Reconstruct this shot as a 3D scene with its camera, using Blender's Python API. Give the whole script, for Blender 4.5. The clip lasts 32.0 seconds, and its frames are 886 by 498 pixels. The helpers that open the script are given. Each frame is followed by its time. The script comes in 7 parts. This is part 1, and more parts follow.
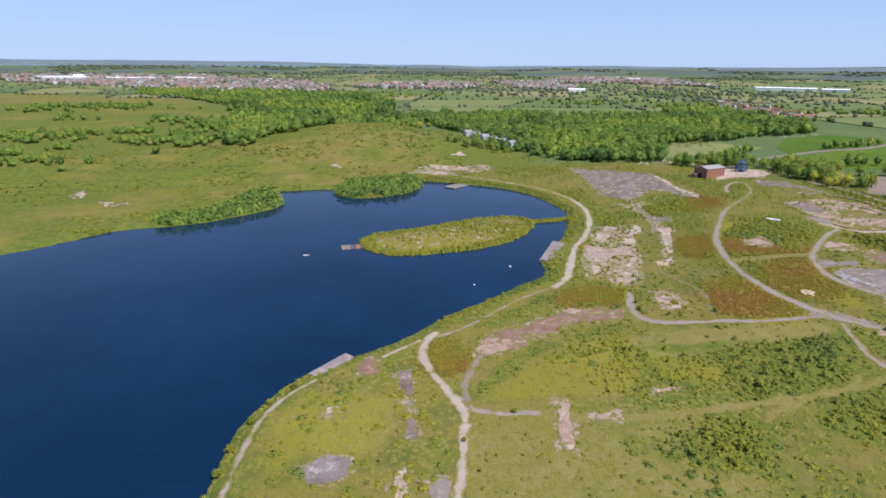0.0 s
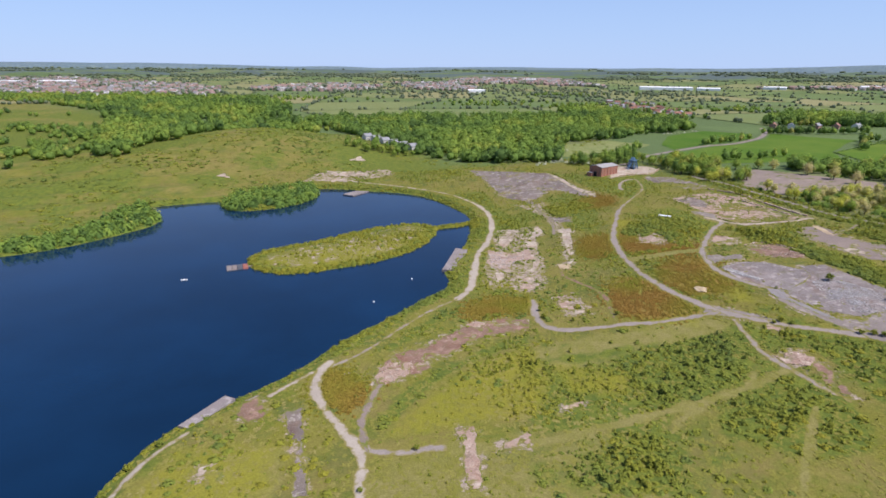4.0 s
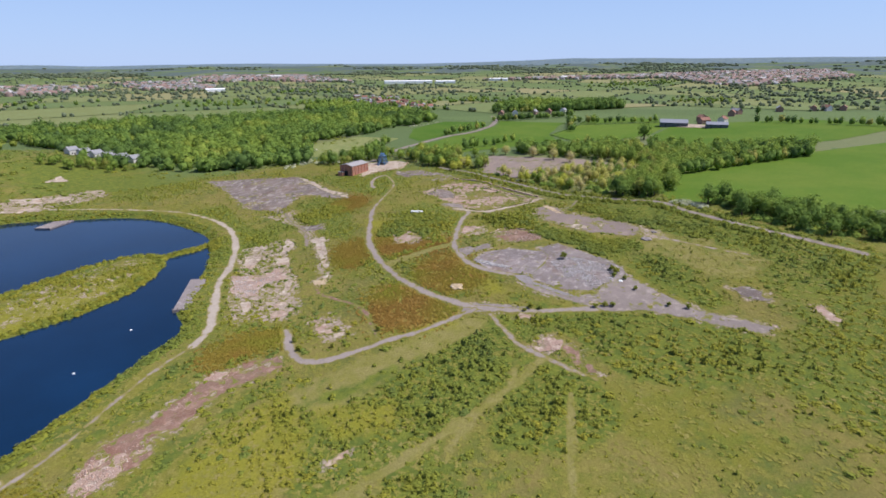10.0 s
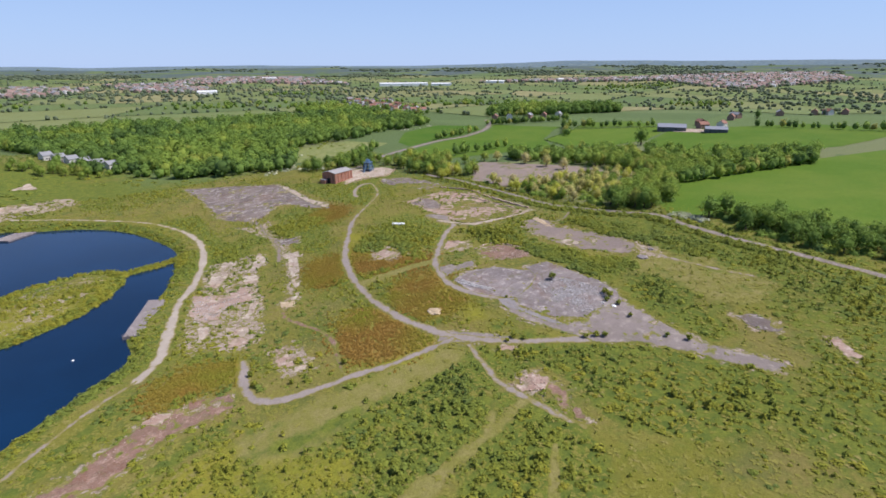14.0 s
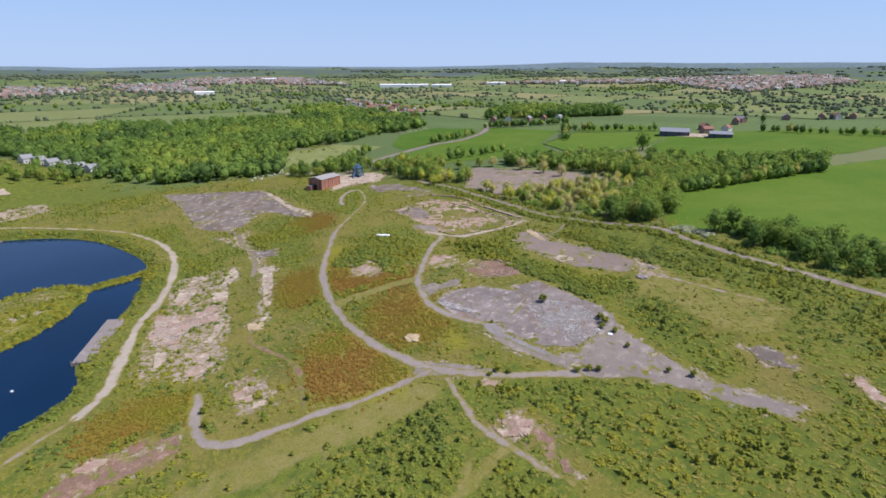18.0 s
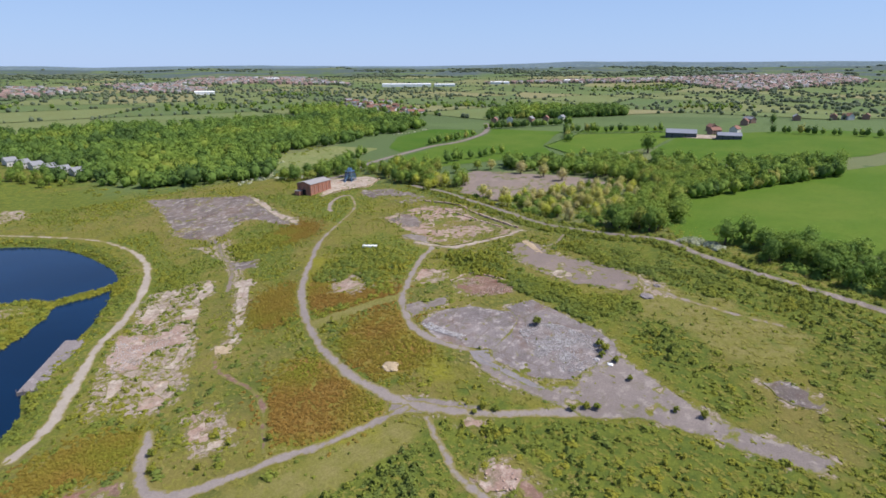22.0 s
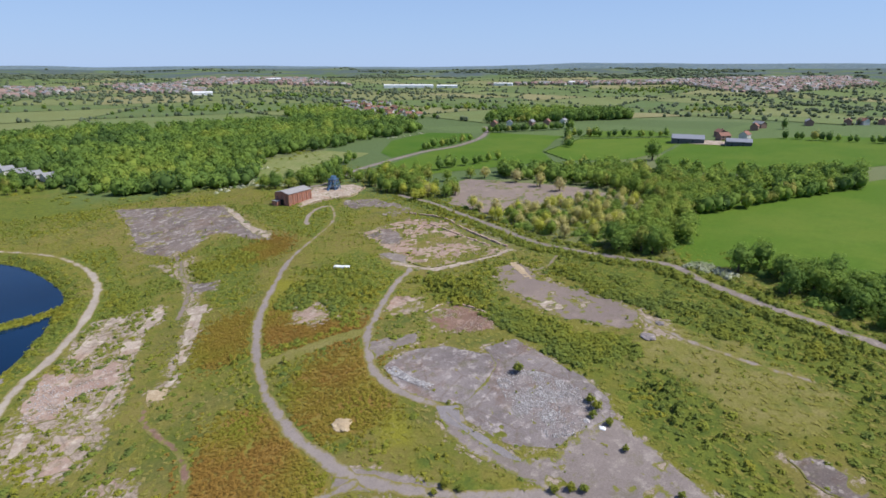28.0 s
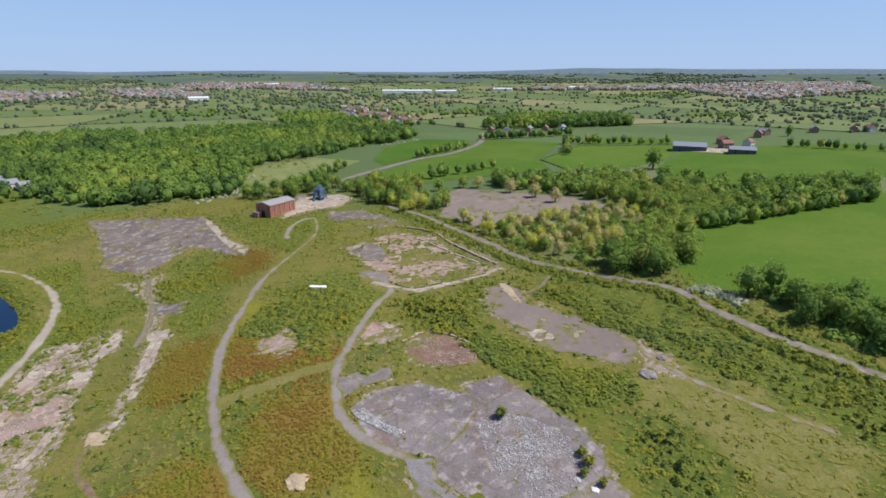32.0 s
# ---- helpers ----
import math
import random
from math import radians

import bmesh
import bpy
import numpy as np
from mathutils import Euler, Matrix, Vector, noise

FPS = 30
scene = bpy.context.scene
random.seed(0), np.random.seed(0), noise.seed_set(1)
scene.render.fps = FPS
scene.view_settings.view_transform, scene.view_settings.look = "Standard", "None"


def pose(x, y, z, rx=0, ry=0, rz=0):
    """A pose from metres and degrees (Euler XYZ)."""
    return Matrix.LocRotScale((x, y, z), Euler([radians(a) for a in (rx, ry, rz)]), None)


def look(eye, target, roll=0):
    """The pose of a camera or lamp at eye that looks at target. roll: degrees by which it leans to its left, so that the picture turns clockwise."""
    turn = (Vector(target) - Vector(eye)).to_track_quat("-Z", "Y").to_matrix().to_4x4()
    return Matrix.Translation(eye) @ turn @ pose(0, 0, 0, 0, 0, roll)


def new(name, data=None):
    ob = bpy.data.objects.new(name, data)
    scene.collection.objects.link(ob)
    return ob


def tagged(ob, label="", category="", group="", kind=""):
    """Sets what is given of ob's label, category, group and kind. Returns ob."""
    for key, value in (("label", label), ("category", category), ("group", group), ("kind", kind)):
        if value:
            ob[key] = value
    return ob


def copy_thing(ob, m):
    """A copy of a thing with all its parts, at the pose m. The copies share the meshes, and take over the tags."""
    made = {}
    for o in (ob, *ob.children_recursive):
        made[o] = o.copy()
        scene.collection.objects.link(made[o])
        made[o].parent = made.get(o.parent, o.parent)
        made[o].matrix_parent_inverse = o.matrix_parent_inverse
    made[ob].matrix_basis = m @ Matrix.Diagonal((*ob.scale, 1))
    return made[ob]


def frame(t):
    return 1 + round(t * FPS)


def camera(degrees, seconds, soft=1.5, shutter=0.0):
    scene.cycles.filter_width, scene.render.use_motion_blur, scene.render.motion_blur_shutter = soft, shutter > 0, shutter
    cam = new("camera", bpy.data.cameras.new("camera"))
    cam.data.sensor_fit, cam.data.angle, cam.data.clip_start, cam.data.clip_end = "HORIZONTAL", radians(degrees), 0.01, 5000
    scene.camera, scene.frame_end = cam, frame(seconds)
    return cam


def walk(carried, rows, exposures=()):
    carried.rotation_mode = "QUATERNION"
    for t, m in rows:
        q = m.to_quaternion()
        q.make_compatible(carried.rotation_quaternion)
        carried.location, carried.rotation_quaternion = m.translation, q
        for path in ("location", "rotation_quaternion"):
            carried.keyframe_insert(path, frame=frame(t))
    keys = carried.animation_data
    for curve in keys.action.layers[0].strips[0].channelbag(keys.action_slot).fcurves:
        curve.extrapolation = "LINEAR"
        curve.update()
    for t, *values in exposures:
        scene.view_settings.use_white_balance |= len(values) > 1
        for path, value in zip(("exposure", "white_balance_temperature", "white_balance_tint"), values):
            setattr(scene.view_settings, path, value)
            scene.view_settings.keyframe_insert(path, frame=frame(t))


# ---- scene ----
cam = camera(77.6, 32.0, soft=1.65)
METRES, EYE, TILT, LEAN, TURN = 167.0, 100.0, -0.95, -4.8, 0.0
ROWS = [
    (0.0, 0.0, 0.0, 0.0, -1.45, -18.03, 4.45),
    (0.5, 0.0053, 0.0126, 0.0001, -2.08, -18.09, 4.51),
    (1.0, 0.0107, 0.0244, 0.0003, -2.88, -18.14, 4.52),
    (1.5, 0.0166, 0.0368, 0.0001, -3.81, -18.12, 4.44),
    (2.0, 0.0224, 0.049, -0.0003, -4.7, -18.14, 4.42),
    (2.5, 0.0287, 0.0616, -0.0008, -5.79, -18.22, 4.44),
    (3.0, 0.035, 0.0739, -0.0005, -7.33, -18.4, 4.5),
    (3.5, 0.0416, 0.0865, -0.0011, -9.21, -18.53, 4.51),
    (5.5, 0.073, 0.1337, -0.0043, -17.24, -19.31, 4.78),
    (6.0, 0.0835, 0.1449, -0.004, -19.34, -19.58, 4.82),
    (6.5, 0.0928, 0.1563, -0.005, -21.37, -19.78, 4.77),
    (7.0, 0.1032, 0.1676, -0.0068, -23.34, -19.99, 4.73),
    (7.5, 0.1143, 0.1778, -0.0079, -25.32, -20.18, 4.8),
    (8.0, 0.1252, 0.1884, -0.0094, -27.32, -20.38, 4.76),
    (8.5, 0.1371, 0.1988, -0.0106, -29.35, -20.53, 4.74),
    (9.0, 0.1497, 0.2087, -0.0116, -31.35, -20.7, 4.69),
    (9.5, 0.1623, 0.2187, -0.013, -33.53, -20.89, 4.67),
    (10.0, 0.1757, 0.228, -0.0141, -35.77, -21.05, 4.61),
    (10.5, 0.1898, 0.2377, -0.0157, -36.03, -21.04, 4.55),
    (11.0, 0.2039, 0.2467, -0.0167, -36.02, -21.1, 4.6),
    (11.5, 0.2188, 0.2564, -0.0177, -36.04, -21.07, 4.61),
    (12.0, 0.2337, 0.2655, -0.019, -36.04, -21.01, 4.62),
    (12.5, 0.249, 0.2761, -0.02, -36.02, -20.93, 4.58),
    (13.0, 0.2642, 0.2864, -0.0197, -35.98, -20.9, 4.55),
    (13.5, 0.2785, 0.2958, -0.0197, -35.95, -20.92, 4.55),
    (14.0, 0.293, 0.3059, -0.0216, -35.95, -20.87, 4.53),
    (14.5, 0.306, 0.3143, -0.0236, -35.91, -20.86, 4.52),
    (16.5, 0.361, 0.3488, -0.0264, -35.87, -20.79, 4.51),
    (17.0, 0.375, 0.3584, -0.0266, -35.79, -20.79, 4.42),
    (17.5, 0.3885, 0.3676, -0.0274, -35.73, -20.76, 4.36),
    (18.0, 0.4019, 0.3766, -0.0288, -35.66, -20.73, 4.32),
    (18.5, 0.4152, 0.3857, -0.0308, -35.58, -20.67, 4.31),
    (19.0, 0.4285, 0.3952, -0.0331, -35.5, -20.61, 4.29),
    (19.5, 0.441, 0.4044, -0.0351, -35.37, -20.54, 4.26),
    (20.0, 0.4536, 0.4136, -0.036, -35.24, -20.55, 4.25),
    (20.5, 0.4667, 0.4227, -0.0362, -35.19, -20.58, 4.25),
    (21.0, 0.4796, 0.4311, -0.0361, -35.17, -20.66, 4.28),
    (21.5, 0.4928, 0.4399, -0.0364, -35.18, -20.76, 4.37),
    (22.0, 0.5055, 0.4489, -0.0373, -35.17, -20.76, 4.41),
    (22.5, 0.5185, 0.4571, -0.0383, -35.13, -20.73, 4.44),
    (23.0, 0.5314, 0.4655, -0.0392, -35.1, -20.65, 4.41),
    (23.5, 0.5443, 0.4737, -0.0402, -35.05, -20.57, 4.39),
    (24.0, 0.5573, 0.4821, -0.0402, -34.92, -20.55, 4.37),
    (24.5, 0.5703, 0.4905, -0.0393, -34.81, -20.55, 4.33),
    (25.0, 0.584, 0.4998, -0.0392, -34.68, -20.5, 4.26),
    (25.5, 0.5967, 0.5081, -0.0399, -34.65, -20.57, 4.26),
    (27.5, 0.6471, 0.5433, -0.0451, -34.6, -20.7, 4.25),
    (28.0, 0.6599, 0.5523, -0.0468, -34.59, -20.64, 4.24),
    (28.5, 0.6725, 0.5613, -0.048, -34.63, -20.55, 4.23),
    (29.0, 0.6852, 0.5705, -0.0488, -34.63, -20.48, 4.24),
    (29.5, 0.6979, 0.5798, -0.0496, -34.62, -20.42, 4.22),
    (30.0, 0.7103, 0.5888, -0.0502, -34.6, -20.38, 4.21),
    (30.5, 0.7227, 0.5975, -0.0509, -34.61, -20.34, 4.19),
    (31.0, 0.7352, 0.6063, -0.0517, -34.61, -20.28, 4.18),
    (31.5, 0.7473, 0.6149, -0.0529, -34.57, -20.21, 4.18),
    (32.0, 0.7593, 0.6233, -0.0542, -34.49, -20.15, 4.19),
]
walk(cam, [(t, pose(0, 0, EYE, TILT, LEAN, TURN) @ pose(METRES * x, METRES * y, METRES * z, 90 + pitch, roll, yaw)) for t, x, y, z, yaw, pitch, roll in ROWS],
     ((0.0, 0.21, 6300, 15), (12.0, 0.16, 6300, 15), (20.0, 0.13, 6280, 13), (27.0, 0.07, 6250, 11), (32.0, 0.02, 6250, 10)))

# ---- world, sun ----
SUN_EL, SUN_AZ = 57.0, 130.0  # degrees above the horizon; clockwise from +y
world = bpy.data.worlds.new("sky")
scene.world = world
world.use_nodes = True
wn, wl = world.node_tree.nodes, world.node_tree.links
sky = wn.new("ShaderNodeTexSky")
sky.sky_type, sky.sun_disc = "NISHITA", False
sky.sun_elevation, sky.sun_rotation = radians(SUN_EL), radians(SUN_AZ)
sky.altitude, sky.air_density, sky.dust_density, sky.ozone_density = 200, 1.0, 0.0, 4.0
tint = wn.new("ShaderNodeMix")
tint.data_type, tint.blend_type = "RGBA", "MULTIPLY"
tint.inputs["Factor"].default_value, tint.inputs["B"].default_value = 1.0, (0.88, 0.95, 1.20, 1)
wl.new(sky.outputs[0], tint.inputs["A"])
haze = wn.new("ShaderNodeMix")  # summer haze evens out the sky
haze.data_type = "RGBA"
haze.inputs["B"].default_value = (4.6, 6.5, 9.8, 1)
up = wn.new("ShaderNodeSeparateXYZ")  # thick along the horizon, thin overhead
wl.new(wn.new("ShaderNodeTexCoord").outputs["Generated"], up.inputs[0])
thin = wn.new("ShaderNodeMapRange")
thin.interpolation_type = "SMOOTHSTEP"
for key, value in (("From Min", -0.05), ("From Max", 0.42), ("To Min", 0.85), ("To Max", 0.12)):
    thin.inputs[key].default_value = value
wl.new(up.outputs["Z"], thin.inputs["Value"])
wl.new(thin.outputs["Result"], haze.inputs["Factor"])
wl.new(tint.outputs["Result"], haze.inputs["A"])
wl.new(haze.outputs["Result"], wn["Background"].inputs[0])
wn["Background"].inputs[1].default_value = 0.085
sun_data = bpy.data.lights.new("sun", "SUN")
sun_data.energy, sun_data.angle, sun_data.color = 5.0, radians(0.6), (1.0, 0.95, 0.86)
sun = new("sun", sun_data)
_e, _a = radians(SUN_EL), radians(SUN_AZ)
sun.matrix_world = look((0, 0, 900), (-math.cos(_e) * math.sin(_a), -math.cos(_e) * math.cos(_a), 900 - math.sin(_e)))
scene.view_settings.exposure = 0.22

# ---- plan of the land (pure arithmetic) ----
LAKE_Z = -3.2
SPOTS = np.array([(-30, 170, -1.6), (60, 285, -1.6), (95, 360, -1.4), (100, 300, -1.4), (88, 208, -.2), (120, 265, 1.2), (122, 200, 4), (135, 370, 0),
                  (150, 180, 7.6), (148, 220, 7), (130, 290, 1.4), (180, 230, 12.4), (185, 180, 13), (158, 155, 7), (205, 168, 13.2), (205, 309, 11.8),
                  (228, 290, 11.6), (244, 217, 17.8), (275, 145, 23), (306, 205, 24), (228, 458, 10.5), (280, 458, 10.8)], float)
SPOTS_WIDE = np.array([(350, 330, 16), (548, 635, 14), (510, 844, 14), (650, 357, 26), (0, 110, -.5), (60, 110, 2), (120, 90, 5), (60, -60, 4), (-40, 420, -1.6),
                       (-170, 330, -1.4), (-260, 420, 0), (60, 560, 1), (-60, 560, 0), (430, 120, 27), (-200, 800, 4), (150, 850, 8), (-400, 600, 2), (250, -150, 22)], float)
_S = np.vstack([SPOTS, SPOTS_WIDE])
_n = len(_S)


def _phi(r):
    return np.sqrt(r * r + 900.0)


_A = np.zeros((_n + 3, _n + 3))
_A[:_n, :_n] = _phi(np.hypot(_S[:, None, 0] - _S[None, :, 0], _S[:, None, 1] - _S[None, :, 1])) - 4 * np.eye(_n)
_A[:_n, _n] = 1
_A[:_n, _n + 1:] = _S[:, :2] / 1000
_A[_n:, :_n] = _A[:_n, _n:].T
_W = np.linalg.solve(_A, np.r_[_S[:, 2], 0, 0, 0])


def vnoise(x, y, scale, seed=0):
    """Smooth value noise, about -1 to 1."""
    x, y = np.asarray(x, float) / scale + seed * 17.3, np.asarray(y, float) / scale - seed * 9.1
    ix, iy = np.floor(x), np.floor(y)
    fx, fy = x - ix, y - iy
    fx, fy = fx * fx * (3 - 2 * fx), fy * fy * (3 - 2 * fy)

    def h(a, b):
        v = np.sin(a * 127.1 + b * 311.7 + seed * 74.7) * 43758.5453
        return v - np.floor(v)
    return 2 * ((h(ix, iy) * (1 - fx) + h(ix + 1, iy) * fx) * (1 - fy) + (h(ix, iy + 1) * (1 - fx) + h(ix + 1, iy + 1) * fx) * fy) - 1


def fbm(x, y, scale, seed=0, octaves=3):
    return sum(vnoise(x, y, scale / 2 ** k, seed + k) / 2 ** k for k in range(octaves)) / (2 - 2 ** (1 - octaves))


def ease(v):
    v = np.clip(v, 0, 1)
    return v * v * (3 - 2 * v)


def curve(pts, step=3.0, closed=False):
    """Catmull-Rom through the plan points, resampled."""
    p = np.array(pts, float)
    q = np.vstack([p[-1:], p, p[:2]]) if closed else np.vstack([2 * p[0] - p[1], p, 2 * p[-1] - p[-2]])
    out = []
    for i in range(1, len(q) - 2):
        a, b, c, d = q[i - 1], q[i], q[i + 1], q[i + 2]
        k = max(1, int(np.hypot(*(c - b)) / step))
        t = np.arange(k)[:, None] / k
        out.append(0.5 * (2 * b + (c - a) * t + (2 * a - 5 * b + 4 * c - d) * t ** 2 + (3 * b - a - 3 * c + d) * t ** 3))
    if not closed:
        out.append(p[-1:])
    return np.vstack(out)


def line_dist(x, y, line, closed=False):
    d = np.full(np.shape(x), 1e9)
    n = len(line)
    for i in range(n if closed else n - 1):
        a, b = line[i], line[(i + 1) % n]
        e = b - a
        t = np.clip(((x - a[0]) * e[0] + (y - a[1]) * e[1]) / max(e @ e, 1e-9), 0, 1)
        d = np.minimum(d, (x - a[0] - t * e[0]) ** 2 + (y - a[1] - t * e[1]) ** 2)
    return np.sqrt(d)


def inside(x, y, poly):
    """Signed distance to a closed outline, positive inside."""
    x, y = np.asarray(x, float), np.asarray(y, float)
    c = np.zeros(x.shape, bool)
    n = len(poly)
    for i in range(n):
        a, b = poly[i], poly[(i + 1) % n]
        if a[1] != b[1]:
            c ^= ((a[1] > y) != (b[1] > y)) & (x < (b[0] - a[0]) * (y - a[1]) / (b[1] - a[1]) + a[0])
    d = line_dist(x, y, poly, True)
    return np.where(c, d, -d)


LAKE = curve([(-55, 60), (-55, 90), (-56, 119), (-56, 139), (-48, 160), (-39, 171), (-28, 179), (-17, 187), (-8, 195), (10, 215), (26, 229), (47, 248), (57, 256),
              (61, 265), (62, 284), (76, 309), (89, 338), (99, 378), (94, 409), (80, 444), (60, 465), (36, 476), (17, 486), (-6, 491), (-8, 462), (-15, 447), (-30, 433),
              (-52, 426), (-68, 429), (-76, 443), (-78, 457), (-102, 455), (-128, 446), (-114, 417), (-111, 398), (-126, 378), (-149, 357), (-171, 347), (-198, 337),
              (-217, 312), (-236, 293), (-300, 240), (-330, 120), (-200, 20)], 6, True)
ISLAND = curve([(-40, 307), (-39, 322), (-30, 331), (-5, 344), (16, 356), (36, 366), (57, 371), (69, 362), (71, 351), (64, 335), (49, 315), (30, 302), (10, 295), (-6, 291), (-21, 291), (-33, 298)], 5, True)
CAUSEWAY = curve([(66, 358), (84, 361), (100, 366)], 4)


def lake_sd(x, y):
    land = np.maximum(inside(x, y, ISLAND), 2.2 - line_dist(x, y, CAUSEWAY))
    return np.minimum(inside(x, y, LAKE), -land)


def far_height(x, y):
    r, az = np.hypot(x - 60, y - 60), np.degrees(np.arctan2(x - 60, y - 60))
    rim = 40 + 10 * ease((-az - 5) / 25) + 24 * ease((az - 36) / 20) * ease((95 - az) / 25)
    bowl = np.clip((r - 1500) / 3300, 0, 1.2) ** 1.35
    return 12 + rim * bowl + fbm(x, y, 900, 5, 3) * (3 + 14 * np.clip((r - 900) / 3000, 0, 1))


def base_height(x, y):
    z = _W[_n] + _W[_n + 1] * x / 1000 + _W[_n + 2] * y / 1000
    for i in range(_n):
        z = z + _W[i] * _phi(np.hypot(x - _S[i, 0], y - _S[i, 1]))
    z = z + 22 * np.exp(-((x + 65) ** 2 + (y - 665) ** 2) / (2 * 75 ** 2)) + 9 * np.exp(-((x + 170) ** 2 + (y - 650) ** 2) / (2 * 85 ** 2))
    f = ease((np.hypot(x - 60, y - 60) - 800) / 500)
    return z * (1 - f) + far_height(x, y) * f


def land_height(x, y):
    x, y = np.asarray(x, float), np.asarray(y, float)
    z = base_height(x, y)
    near = (np.abs(x + 60) < 400) & (np.abs(y - 290) < 340)
    s = np.full(x.shape, -99.0)
    s[near] = lake_sd(x[near], y[near])
    bank = np.maximum(z, LAKE_Z + 0.9)
    k = ease(-s / 7.0)
    step = ease((-70 - x) / 80) * ease((y - 400) / 60) * ease((640 - y) / 60) * ease((-s - 12) / 25)
    bank = bank + 1.5 * step * np.sin((y - 0.12 * x) / 5.6 + 2.2 * fbm(x, y, 120, 77))
    out = (LAKE_Z + 0.05) * (1 - k) + bank * k + 0.35 * fbm(x, y, 25, 3) * k
    return np.where(s > 0, LAKE_Z - np.minimum(0.3 * s, 3.0), out)


def axis(lo, hi, step, far_lo, far_hi, grow=1.07):
    mid = list(np.arange(lo, hi + step / 2, step))
    a, s = lo, step
    while a > far_lo:
        s *= grow
        a -= s
        mid.insert(0, a)
    a, s = mid[-1], step
    while a < far_hi:
        s *= grow
        a += s
        mid.append(a)
    return np.array(mid)


GX, GY = axis(-130, 330, 2.0, -4300, 4900), axis(84, 520, 2.0, -1500, 4900)
GZ = land_height(*np.meshgrid(GX, GY))


def ground_z(x, y):
    """Height of the ground sheet itself."""
    x, y = np.asarray(x, float), np.asarray(y, float)
    i = np.clip(np.searchsorted(GX, x) - 1, 0, len(GX) - 2)
    j = np.clip(np.searchsorted(GY, y) - 1, 0, len(GY) - 2)
    u, v = np.clip((x - GX[i]) / (GX[i + 1] - GX[i]), 0, 1), np.clip((y - GY[j]) / (GY[j + 1] - GY[j]), 0, 1)
    return (GZ[j, i] * (1 - u) + GZ[j, i + 1] * u) * (1 - v) + (GZ[j + 1, i] * (1 - u) + GZ[j + 1, i + 1] * u) * v

# ---- materials ----
class Nodes:
    """A small wrapper for building node materials."""

    def __init__(self, name):
        self.m = bpy.data.materials.new(name)
        self.m.use_nodes = True
        self.n, self.l = self.m.node_tree.nodes, self.m.node_tree.links
        self.b = self.n["Principled BSDF"]
        self.pos = self.n.new("ShaderNodeNewGeometry").outputs["Position"]

    def link(self, a, b):
        self.l.new(a, b)

    def noise(self, scale, detail=4, rough=0.6, vec=None):
        t = self.n.new("ShaderNodeTexNoise")
        t.inputs["Scale"].default_value, t.inputs["Detail"].default_value, t.inputs["Roughness"].default_value = scale, detail, rough
        self.link(vec or self.pos, t.inputs["Vector"])
        return t.outputs["Fac"]

    def ramp(self, fac, stops, ease="LINEAR"):
        r = self.n.new("ShaderNodeValToRGB")
        r.color_ramp.interpolation = ease
        e = r.color_ramp.elements
        while len(e) < len(stops):
            e.new(0.5)
        for k, (p, c) in zip(e, stops):
            k.position, k.color = p, c if len(c) == 4 else (*c, 1)
        self.link(fac, r.inputs["Fac"])
        return r.outputs["Color"]

    def mix(self, fac, a, b, blend="MIX"):
        x = self.n.new("ShaderNodeMix")
        x.data_type, x.blend_type = "RGBA", blend
        for s, v in ((x.inputs["Factor"], fac), (x.inputs["A"], a), (x.inputs["B"], b)):
            if hasattr(v, "is_linked"):
                self.link(v, s)
            else:
                s.default_value = v
        return x.outputs["Result"]

    def math(self, op, a, b=0.0):
        x = self.n.new("ShaderNodeMath")
        x.operation = op
        for s, v in ((x.inputs[0], a), (x.inputs[1], b)):
            if hasattr(v, "is_linked"):
                self.link(v, s)
            else:
                s.default_value = v
        return x.outputs[0]

    def attr(self, name):
        a = self.n.new("ShaderNodeAttribute")
        a.attribute_name = name
        return a.outputs["Fac"]

    def bump(self, fac, dist, strength=0.8):
        b = self.n.new("ShaderNodeBump")
        b.inputs["Strength"].default_value, b.inputs["Distance"].default_value = strength, dist
        self.link(fac, b.inputs["Height"])
        self.link(b.outputs["Normal"], self.b.inputs["Normal"])

    def done(self, color, rough=0.9, spec=0.2):
        if hasattr(color, "is_linked"):
            self.link(color, self.b.inputs["Base Color"])
        else:
            self.b.inputs["Base Color"].default_value = color
        self.b.inputs["Roughness"].default_value = rough
        self.b.inputs["Specular IOR Level"].default_value = spec
        return self.m


GREY0, GREY1 = (0.62, 0.62, 0.62, 1), (1.25, 1.25, 1.25, 1)


WEED_A, WEED_B = (0.150, 0.165, 0.028, 1), (0.215, 0.185, 0.060, 1)


